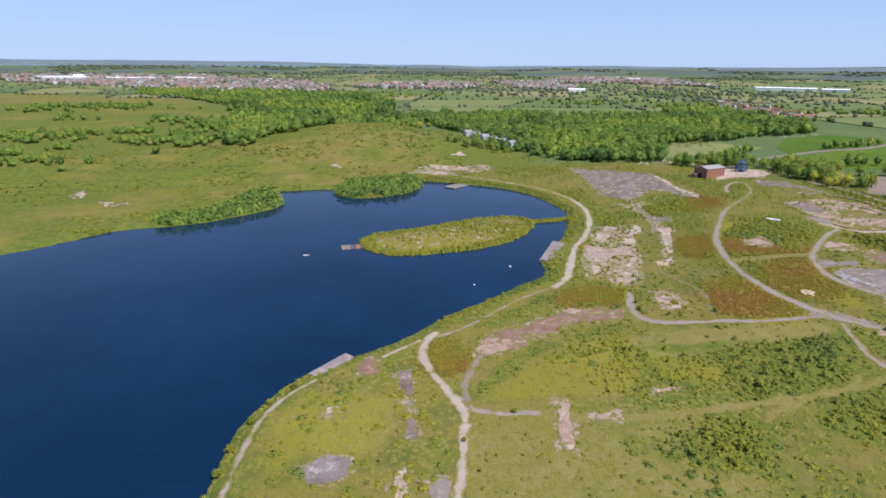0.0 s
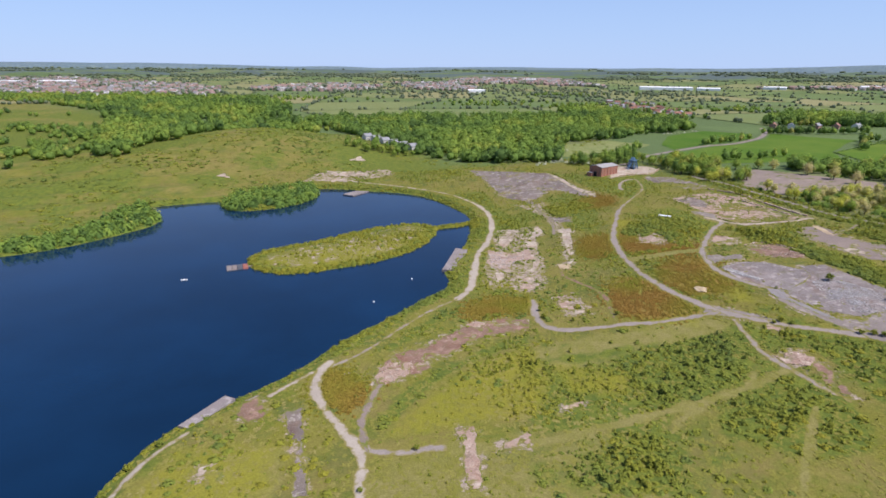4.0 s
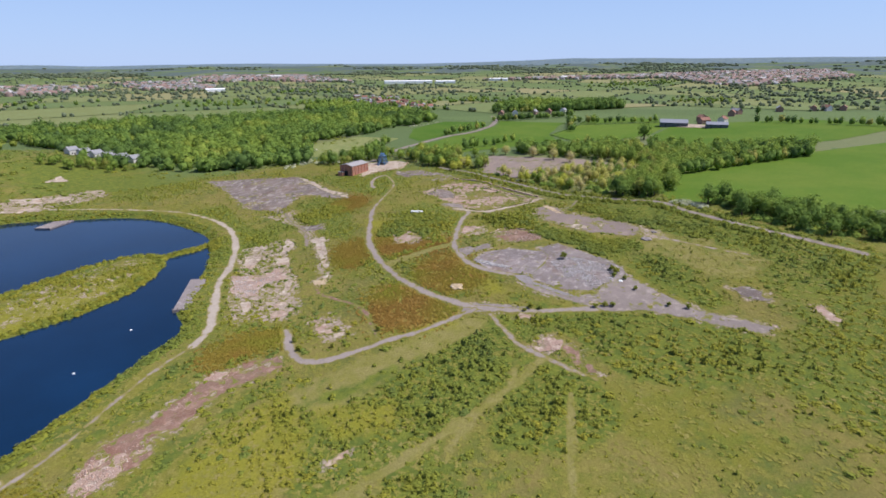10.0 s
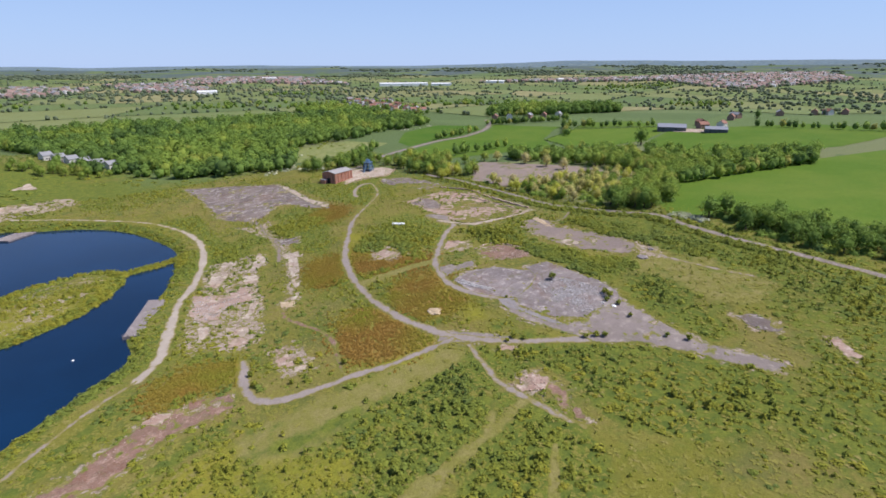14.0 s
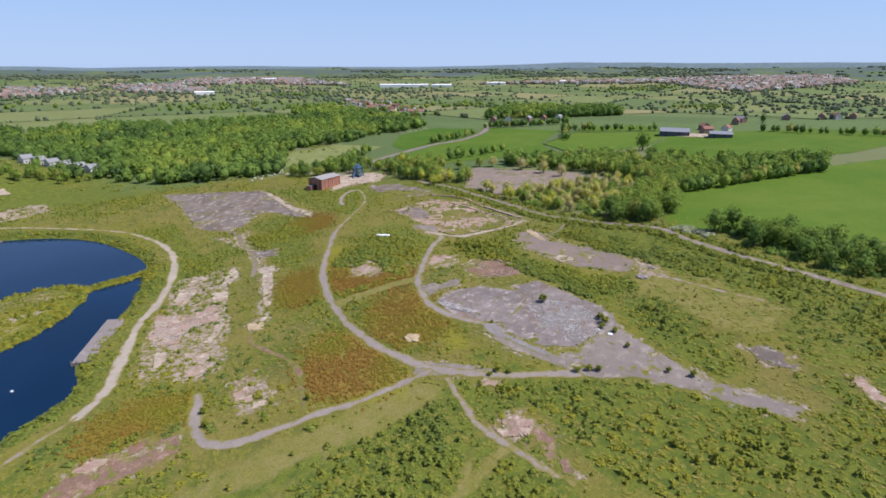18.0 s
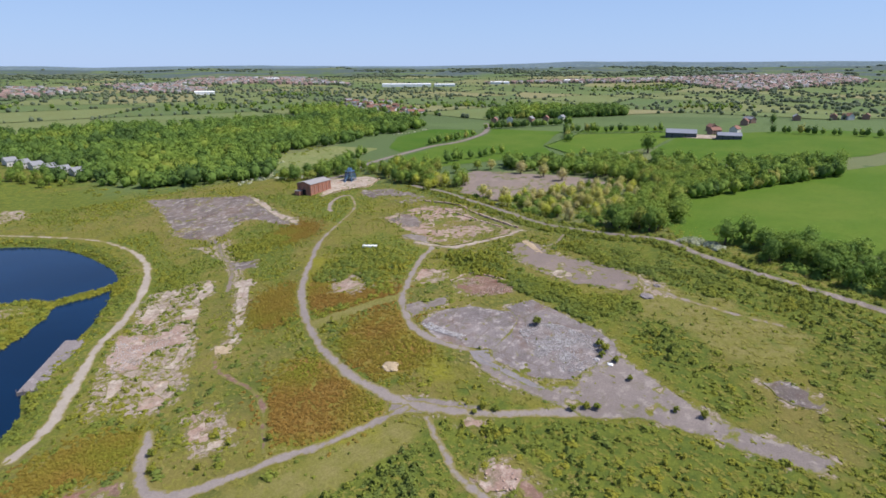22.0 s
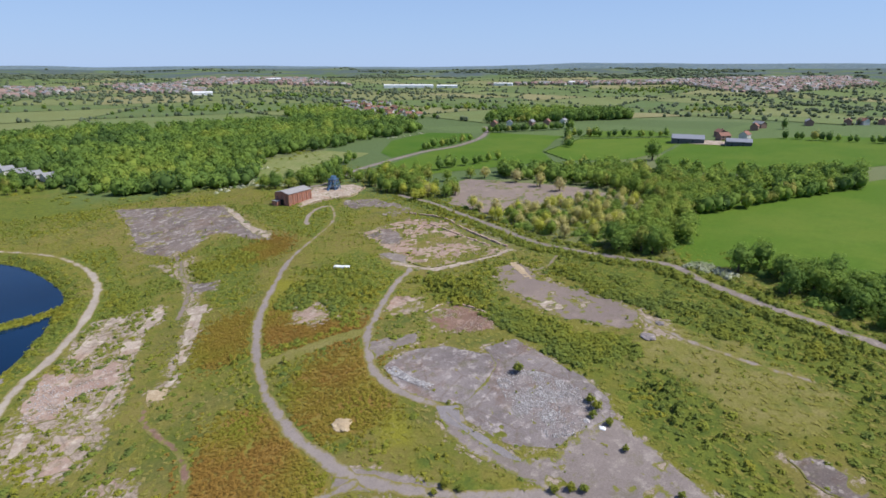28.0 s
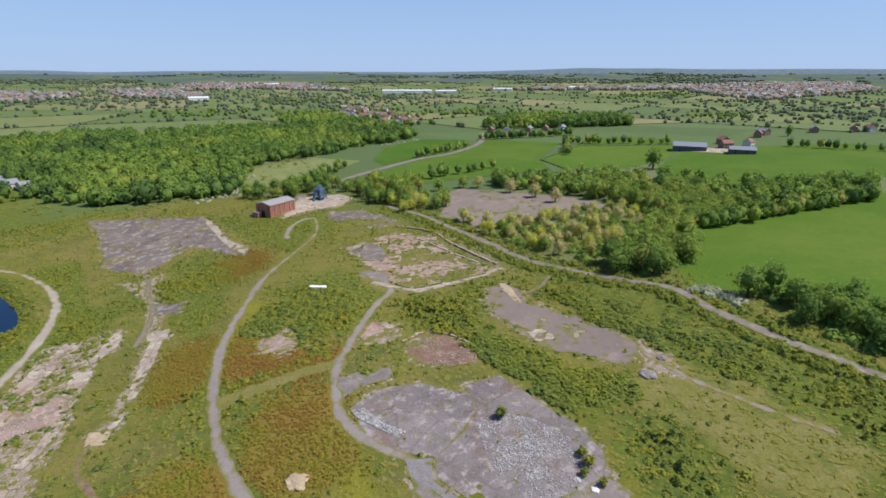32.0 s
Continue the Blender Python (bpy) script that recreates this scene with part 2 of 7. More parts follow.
def earthy(name, a, b, c, big=0.03, mid=0.25, fine=2.5, rough=0.92, relief=0.05, patch=(0.52, 0.62), moss=0.0, crack=0.0, creep=0.30):
    """A weathered surface: two blended tones, patches of a third, fine grain."""
    w = Nodes(name)
    col = w.mix(w.ramp(w.noise(big, 5), [(0.36, (0, 0, 0)), (0.64, (1, 1, 1))]), a, b)
    col = w.mix(w.ramp(w.noise(mid, 6, 0.7), [(patch[0], (0, 0, 0)), (patch[1], (1, 1, 1))]), col, c)
    if moss:
        col = w.mix(w.ramp(w.noise(0.16, 7, 0.75), [(0.53, (0, 0, 0)), (0.66, (moss, moss, moss))]), col, (0.135, 0.125, 0.055, 1))
        col = w.mix(w.ramp(w.noise(0.7, 6, 0.8), [(0.58, (0, 0, 0)), (0.70, (moss, moss, moss))]), col, tuple(0.5 * v for v in b[:3]) + (1,))
    if crack:  # wandering cracks filled with soil, rusty stains, chips of bright stone
        v = w.n.new("ShaderNodeTexVoronoi")
        v.feature = "DISTANCE_TO_EDGE"
        v.inputs["Scale"].default_value = 0.085
        warp = w.n.new("ShaderNodeTexNoise")
        warp.inputs["Scale"].default_value, warp.inputs["Detail"].default_value = 0.3, 7
        w.link(w.pos, warp.inputs["Vector"])
        w.link(w.mix(0.93, warp.outputs["Color"], w.pos), v.inputs["Vector"])
        col = w.mix(w.ramp(v.outputs["Distance"], [(0.0, (crack, crack, crack)), (0.03, (0, 0, 0))]), col, (0.115, 0.075, 0.045, 1))
        col = w.mix(w.ramp(w.noise(0.085, 7, 0.72), [(0.52, (0, 0, 0)), (0.66, (0.75, 0.75, 0.75))]), col, w.mix(1.0, col, (0.80, 0.60, 0.46, 1), "MULTIPLY"))
        col = w.mix(w.ramp(w.noise(0.22, 6, 0.8), [(0.56, (0, 0, 0)), (0.72, (0.8, 0.8, 0.8))]), col, w.mix(1.0, col, (0.50, 0.50, 0.52, 1), "MULTIPLY"))
        col = w.mix(w.ramp(w.noise(3.2, 4, 0.85), [(0.60, (0, 0, 0)), (0.68, (0.8, 0.8, 0.8))]), col, (0.52, 0.49, 0.47, 1))
    grain = w.noise(fine, 5, 0.75)
    if moss:  # weeds creeping in from the rim
        near = w.math("SUBTRACT", w.math("ADD", w.math("MULTIPLY", w.noise(0.4, 7, 0.75), 1.6), w.math("MULTIPLY", grain, 0.5)), w.math("MULTIPLY", w.attr("edge"), creep))
        col = w.mix(w.ramp(near, [(0.80, (0, 0, 0)), (0.98, (1, 1, 1))]), col, w.mix(w.ramp(w.noise(0.3, 5), [(0.4, (0, 0, 0)), (0.6, (1, 1, 1))]), WEED_A, WEED_B))
    col = w.mix(1.0, col, w.ramp(grain, [(0.25, GREY0), (0.75, GREY1)]), "MULTIPLY")
    w.bump(grain, relief)
    return w.done(col, rough)


def foliage(name, stops, glow=0.3):
    """Leaves: tone per plant, a little change from leaf to leaf, light through the leaf."""
    w = Nodes(name)
    col = w.ramp(w.attr("tone"), stops)
    isl = w.n.new("ShaderNodeNewGeometry").outputs["Random Per Island"]
    col = w.mix(1.0, col, w.ramp(isl, [(0.0, (0.90, 0.90, 0.90, 1)), (1.0, (1.10, 1.10, 1.10, 1))]), "MULTIPLY")
    mott = w.noise(1.7, 5, 0.75)
    col = w.mix(1.0, col, w.ramp(mott, [(0.3, (0.88, 0.88, 0.88, 1)), (0.7, (1.12, 1.12, 1.12, 1))]), "MULTIPLY")
    w.bump(mott, 0.3, 0.5)
    w.done(col, 0.8, 0.08)
    t = w.n.new("ShaderNodeBsdfTranslucent")
    w.link(col, t.inputs["Color"])
    x = w.n.new("ShaderNodeMixShader")
    x.inputs[0].default_value = glow
    w.link(w.b.outputs[0], x.inputs[1])
    w.link(t.outputs[0], x.inputs[2])
    w.link(x.outputs[0], w.n["Material Output"].inputs["Surface"])
    return w.m


def plain(name, color, rough=0.7, metal=0.0, scale=1.5, vary=0.25):
    w = Nodes(name)
    oc = w.n.new("ShaderNodeTexCoord").outputs["Object"]
    k = 1 - vary
    col = w.mix(1.0, color, w.ramp(w.noise(scale, 5, 0.7, oc), [(0.3, (k, k, k, 1)), (0.7, (1 + vary / 2, 1 + vary / 2, 1 + vary / 2, 1))]), "MULTIPLY")
    w.b.inputs["Metallic"].default_value = metal
    return w.done(col, rough, 0.3)


def ground_material():
    w = Nodes("rough_grassland")
    patch = w.ramp(w.noise(0.018, 6, 0.62), [(0.40, (0, 0, 0)), (0.58, (1, 1, 1))])
    col = w.mix(patch, (0.172, 0.166, 0.028, 1), (0.205, 0.178, 0.050, 1))
    col = w.mix(w.ramp(w.noise(0.055, 6, 0.66), [(0.48, (0, 0, 0)), (0.62, (1, 1, 1))]), col, (0.104, 0.126, 0.030, 1))
    col = w.mix(w.ramp(w.noise(0.21, 6, 0.72), [(0.56, (0, 0, 0)), (0.70, (1, 1, 1))]), col, (0.185, 0.174, 0.045, 1))
    col = w.mix(w.ramp(w.noise(0.5, 6, 0.78), [(0.61, (0, 0, 0)), (0.74, (1, 1, 1))]), col, (0.25, 0.22, 0.075, 1))
    col = w.mix(w.ramp(w.noise(0.035, 8, 0.68), [(0.46, (0, 0, 0)), (0.60, (0.65, 0.65, 0.65))]), col, (0.196, 0.160, 0.052, 1))
    col = w.mix(w.ramp(w.noise(0.075, 8, 0.7), [(0.50, (0, 0, 0)), (0.62, (0.7, 0.7, 0.7))]), col, (0.122, 0.146, 0.022, 1))
    # herbs and scrub, rusty stands, bare rubble soil
    dry = w.math("ADD", w.attr("dry"), w.math("MULTIPLY", w.math("SUBTRACT", w.noise(0.09, 6, 0.7), 0.5), 1.3))
    straw = w.mix(w.ramp(w.noise(0.16, 6, 0.7), [(0.4, (0, 0, 0)), (0.6, (1, 1, 1))]), (0.192, 0.182, 0.045, 1), (0.228, 0.202, 0.070, 1))
    col = w.mix(w.ramp(dry, [(0.3, (0, 0, 0)), (0.65, (1, 1, 1))]), col, straw)
    lush = w.math("ADD", w.attr("lush"), w.math("MULTIPLY", w.math("SUBTRACT", w.noise(0.13, 6, 0.7), 0.5), 1.5))
    green = w.mix(w.ramp(w.noise(0.3, 5, 0.7), [(0.4, (0, 0, 0)), (0.6, (1, 1, 1))]), (0.090, 0.122, 0.024, 1), (0.148, 0.170, 0.028, 1))
    col = w.mix(w.ramp(lush, [(0.35, (0, 0, 0)), (0.65, (1, 1, 1))]), col, green)
    fresh = w.math("ADD", w.attr("fresh"), w.math("MULTIPLY", w.math("SUBTRACT", w.noise(0.11, 6, 0.7), 0.5), 1.2))
    col = w.mix(w.ramp(fresh, [(0.35, (0, 0, 0)), (0.75, (0.8, 0.8, 0.8))]), col, (0.228, 0.216, 0.026, 1))
    rust = w.math("ADD", w.attr("rust"), w.math("MULTIPLY", w.math("SUBTRACT", w.noise(0.1, 6, 0.7), 0.5), 1.4))
    brown = w.mix(w.ramp(w.noise(0.07, 5, 0.7), [(0.42, (0, 0, 0)), (0.6, (1, 1, 1))]), (0.240, 0.148, 0.038, 1), (0.210, 0.195, 0.038, 1))
    col = w.mix(w.ramp(rust, [(0.3, (0, 0, 0)), (0.65, (1, 1, 1))]), col, brown)
    bare = w.math("ADD", w.attr("bare"), w.math("MULTIPLY", w.math("SUBTRACT", w.noise(0.22, 7, 0.75), 0.5), 2.2))
    soil = w.mix(w.ramp(w.noise(0.4, 6, 0.75), [(0.4, (0, 0, 0)), (0.6, (1, 1, 1))]), (0.265, 0.205, 0.145, 1), (0.40, 0.325, 0.275, 1))
    col = w.mix(w.ramp(bare, [(0.52, (0, 0, 0)), (0.68, (1, 1, 1))]), col, soil)
    # enclosed farmland beyond the site; a little blue haze is in its tones
    v = w.n.new("ShaderNodeTexVoronoi")
    v.inputs["Scale"].default_value = 0.0042
    w.link(w.pos, v.inputs["Vector"])
    sep = w.n.new("ShaderNodeSeparateColor")
    w.link(v.outputs["Color"], sep.inputs[0])
    farm = w.ramp(sep.outputs[0], [(0.0, (0.085, 0.130, 0.065, 1)), (0.35, (0.110, 0.165, 0.075, 1)), (0.6, (0.140, 0.180, 0.090, 1)), (0.85, (0.19, 0.19, 0.115, 1)), (1.0, (0.070, 0.105, 0.065, 1))], "CONSTANT")
    farm = w.mix(0.5, farm, (0.120, 0.160, 0.045, 1))
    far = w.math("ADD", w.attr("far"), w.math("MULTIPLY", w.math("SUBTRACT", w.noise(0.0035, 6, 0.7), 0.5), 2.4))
    farm = w.mix(w.ramp(far, [(0.45, (0, 0, 0)), (0.62, (1, 1, 1))]), farm, (0.090, 0.118, 0.112, 1))  # wooded hills, with the blue haze of distance put into their colour
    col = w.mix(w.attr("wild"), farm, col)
    fine = w.noise(1.6, 6, 0.8)
    col = w.mix(1.0, col, w.ramp(fine, [(0.28, (0.60, 0.60, 0.60, 1)), (0.72, (1.28, 1.28, 1.28, 1))]), "MULTIPLY")
    w.bump(fine, 0.22, 0.8)
    return w.done(col, 0.95, 0.1)


def field_material():
    w = Nodes("pasture")
    ri = w.n.new("ShaderNodeObjectInfo").outputs["Random"]
    col = w.ramp(ri, [(0.0, (0.100, 0.152, 0.058, 1)), (0.3, (0.130, 0.182, 0.066, 1)), (0.55, (0.168, 0.202, 0.078, 1)), (0.75, (0.205, 0.215, 0.094, 1)), (0.9, (0.250, 0.232, 0.115, 1))])
    col = w.mix(w.ramp(w.noise(0.03, 6, 0.7), [(0.4, (0, 0, 0)), (0.75, (1, 1, 1))]), col, w.mix(0.6, col, (0.15, 0.15, 0.045, 1)))
    fine = w.noise(0.5, 6, 0.8)
    col = w.mix(1.0, col, w.ramp(fine, [(0.25, (0.75, 0.75, 0.75, 1)), (0.75, (1.2, 1.2, 1.2, 1))]), "MULTIPLY")
    w.bump(fine, 0.2)
    return w.done(col, 0.95, 0.1)


def green_field_material():
    w = Nodes("lush_pasture")
    col = w.mix(w.ramp(w.noise(0.02, 6, 0.65), [(0.4, (0, 0, 0)), (0.65, (1, 1, 1))]), (0.064, 0.132, 0.013, 1), (0.090, 0.150, 0.019, 1))
    col = w.mix(1.0, col, w.ramp(w.n.new("ShaderNodeObjectInfo").outputs["Random"], [(0.0, (0.88, 0.92, 0.9, 1)), (1.0, (1.30, 1.12, 1.2, 1))]), "MULTIPLY")
    fine = w.noise(0.45, 6, 0.8)
    col = w.mix(1.0, col, w.ramp(fine, [(0.25, (0.82, 0.82, 0.82, 1)), (0.75, (1.15, 1.15, 1.15, 1))]), "MULTIPLY")
    w.bump(fine, 0.15)
    return w.done(col, 0.95, 0.1)


def water_material():
    w = Nodes("lake_water")
    col = w.mix(w.ramp(w.noise(0.012, 4), [(0.4, (0, 0, 0)), (0.7, (1, 1, 1))]), (0.002, 0.016, 0.045, 1), (0.003, 0.024, 0.068, 1))
    w.bump(w.noise(0.9, 4, 0.6), 0.05, 0.5)
    w.b.inputs["IOR"].default_value = 1.33
    return w.done(col, 0.08, 0.5)


def track_material(name, a, b):
    w = Nodes(name)
    rut = w.attr("edge")
    col = w.mix(w.ramp(w.noise(0.12, 5, 0.7), [(0.35, (0, 0, 0)), (0.65, (1, 1, 1))]), a, b)
    fine = w.noise(2.2, 6, 0.8)
    near = w.math("SUBTRACT", w.math("ADD", w.math("MULTIPLY", w.noise(0.5, 7, 0.75), 1.5), w.math("MULTIPLY", fine, 0.5)), w.math("MULTIPLY", rut, 0.42))
    col = w.mix(w.ramp(near, [(0.62, (0, 0, 0)), (0.90, (1, 1, 1))]), col, WEED_B)
    col = w.mix(1.0, col, w.ramp(fine, [(0.25, (0.72, 0.72, 0.72, 1)), (0.75, (1.22, 1.22, 1.22, 1))]), "MULTIPLY")
    w.bump(fine, 0.06)
    return w.done(col, 0.95, 0.15)


def brick_material():
    w = Nodes("red_brick")
    oc = w.n.new("ShaderNodeTexCoord").outputs["Object"]
    col = w.mix(w.ramp(w.noise(0.5, 5, 0.7, oc), [(0.35, (0, 0, 0)), (0.7, (1, 1, 1))]), (0.42, 0.20, 0.135, 1), (0.34, 0.15, 0.105, 1))
    col = w.mix(w.ramp(w.noise(3.0, 5, 0.8, oc), [(0.5, (0, 0, 0)), (0.75, (1, 1, 1))]), col, (0.36, 0.20, 0.15, 1))
    w.bump(w.noise(9, 3, 0.7, oc), 0.02)
    return w.done(col, 0.9, 0.15)


M_GROUND, M_FIELD, M_FIELD_GREEN, M_WATER, M_TRACK, M_BRICK = ground_material(), field_material(), green_field_material(), water_material(), track_material("gravel_track", (0.305, 0.258, 0.232, 1), (0.240, 0.204, 0.186, 1)), brick_material()
M_TRACK_PALE = track_material("pale_gravel_track", (0.40, 0.345, 0.285, 1), (0.325, 0.275, 0.23, 1))
M_CONCRETE = earthy("old_concrete", (0.255, 0.218, 0.210, 1), (0.178, 0.150, 0.145, 1), (0.37, 0.325, 0.31, 1), 0.05, 0.3, 2.0, moss=0.6, crack=0.35, creep=0.9)
M_CONCRETE_DARK = earthy("dark_concrete", (0.215, 0.172, 0.152, 1), (0.142, 0.115, 0.104, 1), (0.36, 0.315, 0.285, 1), 0.06, 0.25, 2.0, moss=0.45, crack=0.25, creep=0.6)
M_TARMAC = earthy("old_tarmac", (0.250, 0.208, 0.190, 1), (0.200, 0.166, 0.150, 1), (0.315, 0.27, 0.24, 1), 0.05, 0.3, 3.0, moss=0.4)
M_PINK = earthy("pink_rubble_ground", (0.40, 0.29, 0.23, 1), (0.33, 0.225, 0.18, 1), (0.50, 0.40, 0.33, 1), 0.07, 0.35, 1.8, relief=0.15, moss=0.7, crack=0.2, creep=0.45)
M_RED_SHALE = earthy("red_shale_ground", (0.255, 0.148, 0.112, 1), (0.205, 0.128, 0.092, 1), (0.33, 0.22, 0.17, 1), 0.06, 0.3, 1.8, relief=0.12, moss=0.7, crack=0.2)
M_PALE = earthy("pale_concrete", (0.44, 0.36, 0.29, 1), (0.35, 0.275, 0.225, 1), (0.56, 0.48, 0.385, 1), 0.08, 0.35, 2.2, moss=0.6, crack=0.3, creep=0.5)
M_MEADOW = earthy("short_meadow", (0.215, 0.195, 0.050, 1), (0.185, 0.178, 0.040, 1), (0.25, 0.21, 0.085, 1), 0.05, 0.2, 1.5, relief=0.2)
M_PASTURE_PALE = earthy("pale_pasture", (0.205, 0.222, 0.075, 1), (0.165, 0.200, 0.060, 1), (0.24, 0.24, 0.10, 1), 0.03, 0.15, 1.2, relief=0.15)
M_RUST = earthy("rusty_sorrel_ground", (0.235, 0.175, 0.042, 1), (0.205, 0.185, 0.036, 1), (0.19, 0.20, 0.03, 1), 0.06, 0.3, 1.3, relief=0.3)
M_SMOOTH = earthy("smooth_grey_slab", (0.245, 0.22, 0.22, 1), (0.225, 0.205, 0.205, 1), (0.27, 0.245, 0.24, 1), 0.1, 0.4, 2.5, relief=0.02)
M_QUAY = earthy("quay_concrete", (0.26, 0.225, 0.215, 1), (0.205, 0.175, 0.17, 1), (0.34, 0.30, 0.29, 1), 0.1, 0.4, 2.0)
M_CINDER = earthy("packed_cinder", (0.220, 0.174, 0.154, 1), (0.262, 0.205, 0.172, 1), (0.31, 0.25, 0.212, 1), 0.03, 0.12, 2.5, patch=(0.56, 0.72), relief=0.03, moss=0.35)
M_SAND = earthy("sand_heap", (0.47, 0.36, 0.23, 1), (0.40, 0.30, 0.19, 1), (0.52, 0.42, 0.29, 1), 0.1, 0.5, 3.0)

L_HERB = foliage("herb_leaves", [(0.0, (0.128, 0.146, 0.032, 1)), (0.4, (0.176, 0.176, 0.034, 1)), (0.75, (0.215, 0.200, 0.044, 1)), (1.0, (0.245, 0.212, 0.072, 1))], 0.1)
L_SCRUB = foliage("scrub_leaves", [(0.0, (0.140, 0.182, 0.044, 1)), (0.3, (0.176, 0.214, 0.040, 1)), (0.65, (0.220, 0.234, 0.034, 1)), (1.0, (0.268, 0.252, 0.034, 1))], 0.2)
L_RUST = foliage("rust_leaves", [(0.0, (0.205, 0.200, 0.026, 1)), (0.45, (0.235, 0.182, 0.030, 1)), (1.0, (0.250, 0.148, 0.034, 1))], 0.15)
L_TREE = foliage("tree_leaves", [(0.0, (0.082, 0.140, 0.042, 1)), (0.35, (0.155, 0.245, 0.054, 1)), (0.7, (0.225, 0.315, 0.058, 1)), (0.9, (0.285, 0.345, 0.062, 1)), (1.0, (0.34, 0.33, 0.085, 1))], 0.35)
L_GOLD = foliage("spring_leaves", [(0.0, (0.38, 0.45, 0.10, 1)), (0.4, (0.55, 0.55, 0.10, 1)), (0.7, (0.55, 0.51, 0.19, 1)), (1.0, (0.56, 0.49, 0.26, 1))], 0.5)
# leaves of distant trees: aerial haze is put into the paler, greyer colour
L_HEDGE_HAZED = foliage("hazed_far_leaves", [(0.0, (0.165, 0.210, 0.135, 1)), (0.6, (0.220, 0.262, 0.160, 1)), (1.0, (0.270, 0.300, 0.180, 1))], 0.5)
L_BLOSSOM = foliage("hawthorn_blossom", [(0.0, (0.26, 0.30, 0.15, 1)), (1.0, (0.62, 0.62, 0.48, 1))])
M_BARK = plain("bark", (0.11, 0.085, 0.06, 1), 0.95, vary=0.4)
M_STONE = earthy("broken_concrete", (0.46, 0.43, 0.42, 1), (0.36, 0.33, 0.32, 1), (0.62, 0.59, 0.58, 1), 0.3, 0.8, 4.0)
M_BRICKBAT = earthy("broken_brick", (0.40, 0.25, 0.19, 1), (0.46, 0.34, 0.27, 1), (0.58, 0.50, 0.44, 1), 0.5, 1.2, 4.0)
M_ROOF_RED = plain("red_roof_tiles", (0.27, 0.135, 0.10, 1), 0.85)
M_ROOF_GREY = plain("grey_roof", (0.27, 0.27, 0.28, 1), 0.7)
M_ROOF_PALE = plain("weathered_sheet_roof", (0.33, 0.31, 0.30, 1), 0.65)
M_WALL_BRICK = plain("house_brick", (0.30, 0.19, 0.15, 1), 0.9)
M_RENDER = plain("white_render", (0.62, 0.60, 0.57, 1), 0.8, vary=0.12)
M_WHITE = plain("white_cladding", (0.82, 0.82, 0.82, 1), 0.5, vary=0.08)
M_DARK = plain("dark_opening", (0.02, 0.02, 0.022, 1), 0.4)
M_BLUE = plain("blue_painted_steel", (0.10, 0.18, 0.29, 1), 0.5, 0.2)
M_BARN = plain("barn_cladding", (0.10, 0.105, 0.12, 1), 0.7)
M_BARN_ROOF = plain("barn_roof_sheet", (0.24, 0.25, 0.29, 1), 0.55)
M_DECK = plain("weathered_decking", (0.24, 0.20, 0.185, 1), 0.9, vary=0.35)
M_DECK_RED = plain("red_oxide_deck", (0.34, 0.13, 0.10, 1), 0.85, vary=0.35)
M_GLASS = plain("window_glass", (0.03, 0.04, 0.05, 1), 0.08)

# ---- building tools ----
rng = np.random.default_rng(7)


def mesh_object(name, verts, tris, material, parent=None, tone=None, edge=None, smooth=False):
    """One mesh object from arrays of triangles (or quads)."""
    verts, tris = np.asarray(verts, np.float32), np.asarray(tris, np.int32)
    k = tris.shape[1]
    me = bpy.data.meshes.new(name)
    me.vertices.add(len(verts))
    me.vertices.foreach_set("co", verts.ravel())
    me.loops.add(tris.size)
    me.loops.foreach_set("vertex_index", tris.ravel())
    me.polygons.add(len(tris))
    me.polygons.foreach_set("loop_start", np.arange(0, tris.size, k, dtype=np.int32))
    if smooth:
        me.polygons.foreach_set("use_smooth", np.ones(len(tris), bool))
    for label, data in (("tone", tone), ("edge", edge)):
        if data is not None:
            me.attributes.new(label, "FLOAT", "POINT").data.foreach_set("value", np.asarray(data, np.float32))
    me.update()
    me.validate()
    me.materials.append(material)
    ob = new(name, me)
    ob.parent = parent
    return ob


def part(name, bm, material, parent=None, label=""):
    me = bpy.data.meshes.new(name)
    bm.normal_update()
    bm.to_mesh(me)
    bm.free()
    me.materials.append(material)
    ob = new(name, me)
    ob.parent = parent
    return tagged(ob, label) if label else ob


def box(bm, x0, y0, z0, x1, y1, z1, m=None):
    r = bmesh.ops.create_cube(bm, size=1.0)["verts"]
    for v in r:
        v.co = Vector((x0 + (v.co.x + .5) * (x1 - x0), y0 + (v.co.y + .5) * (y1 - y0), z0 + (v.co.z + .5) * (z1 - z0)))
        if m is not None:
            v.co = m @ v.co
    return r


def bar(bm, a, b, w):
    """A square steel or timber bar from a to b."""
    a, b = Vector(a), Vector(b)
    d = b - a
    q = d.to_track_quat("Z", "Y").to_matrix().to_4x4()
    return box(bm, -w / 2, -w / 2, 0, w / 2, w / 2, d.length, Matrix.Translation(a) @ q)


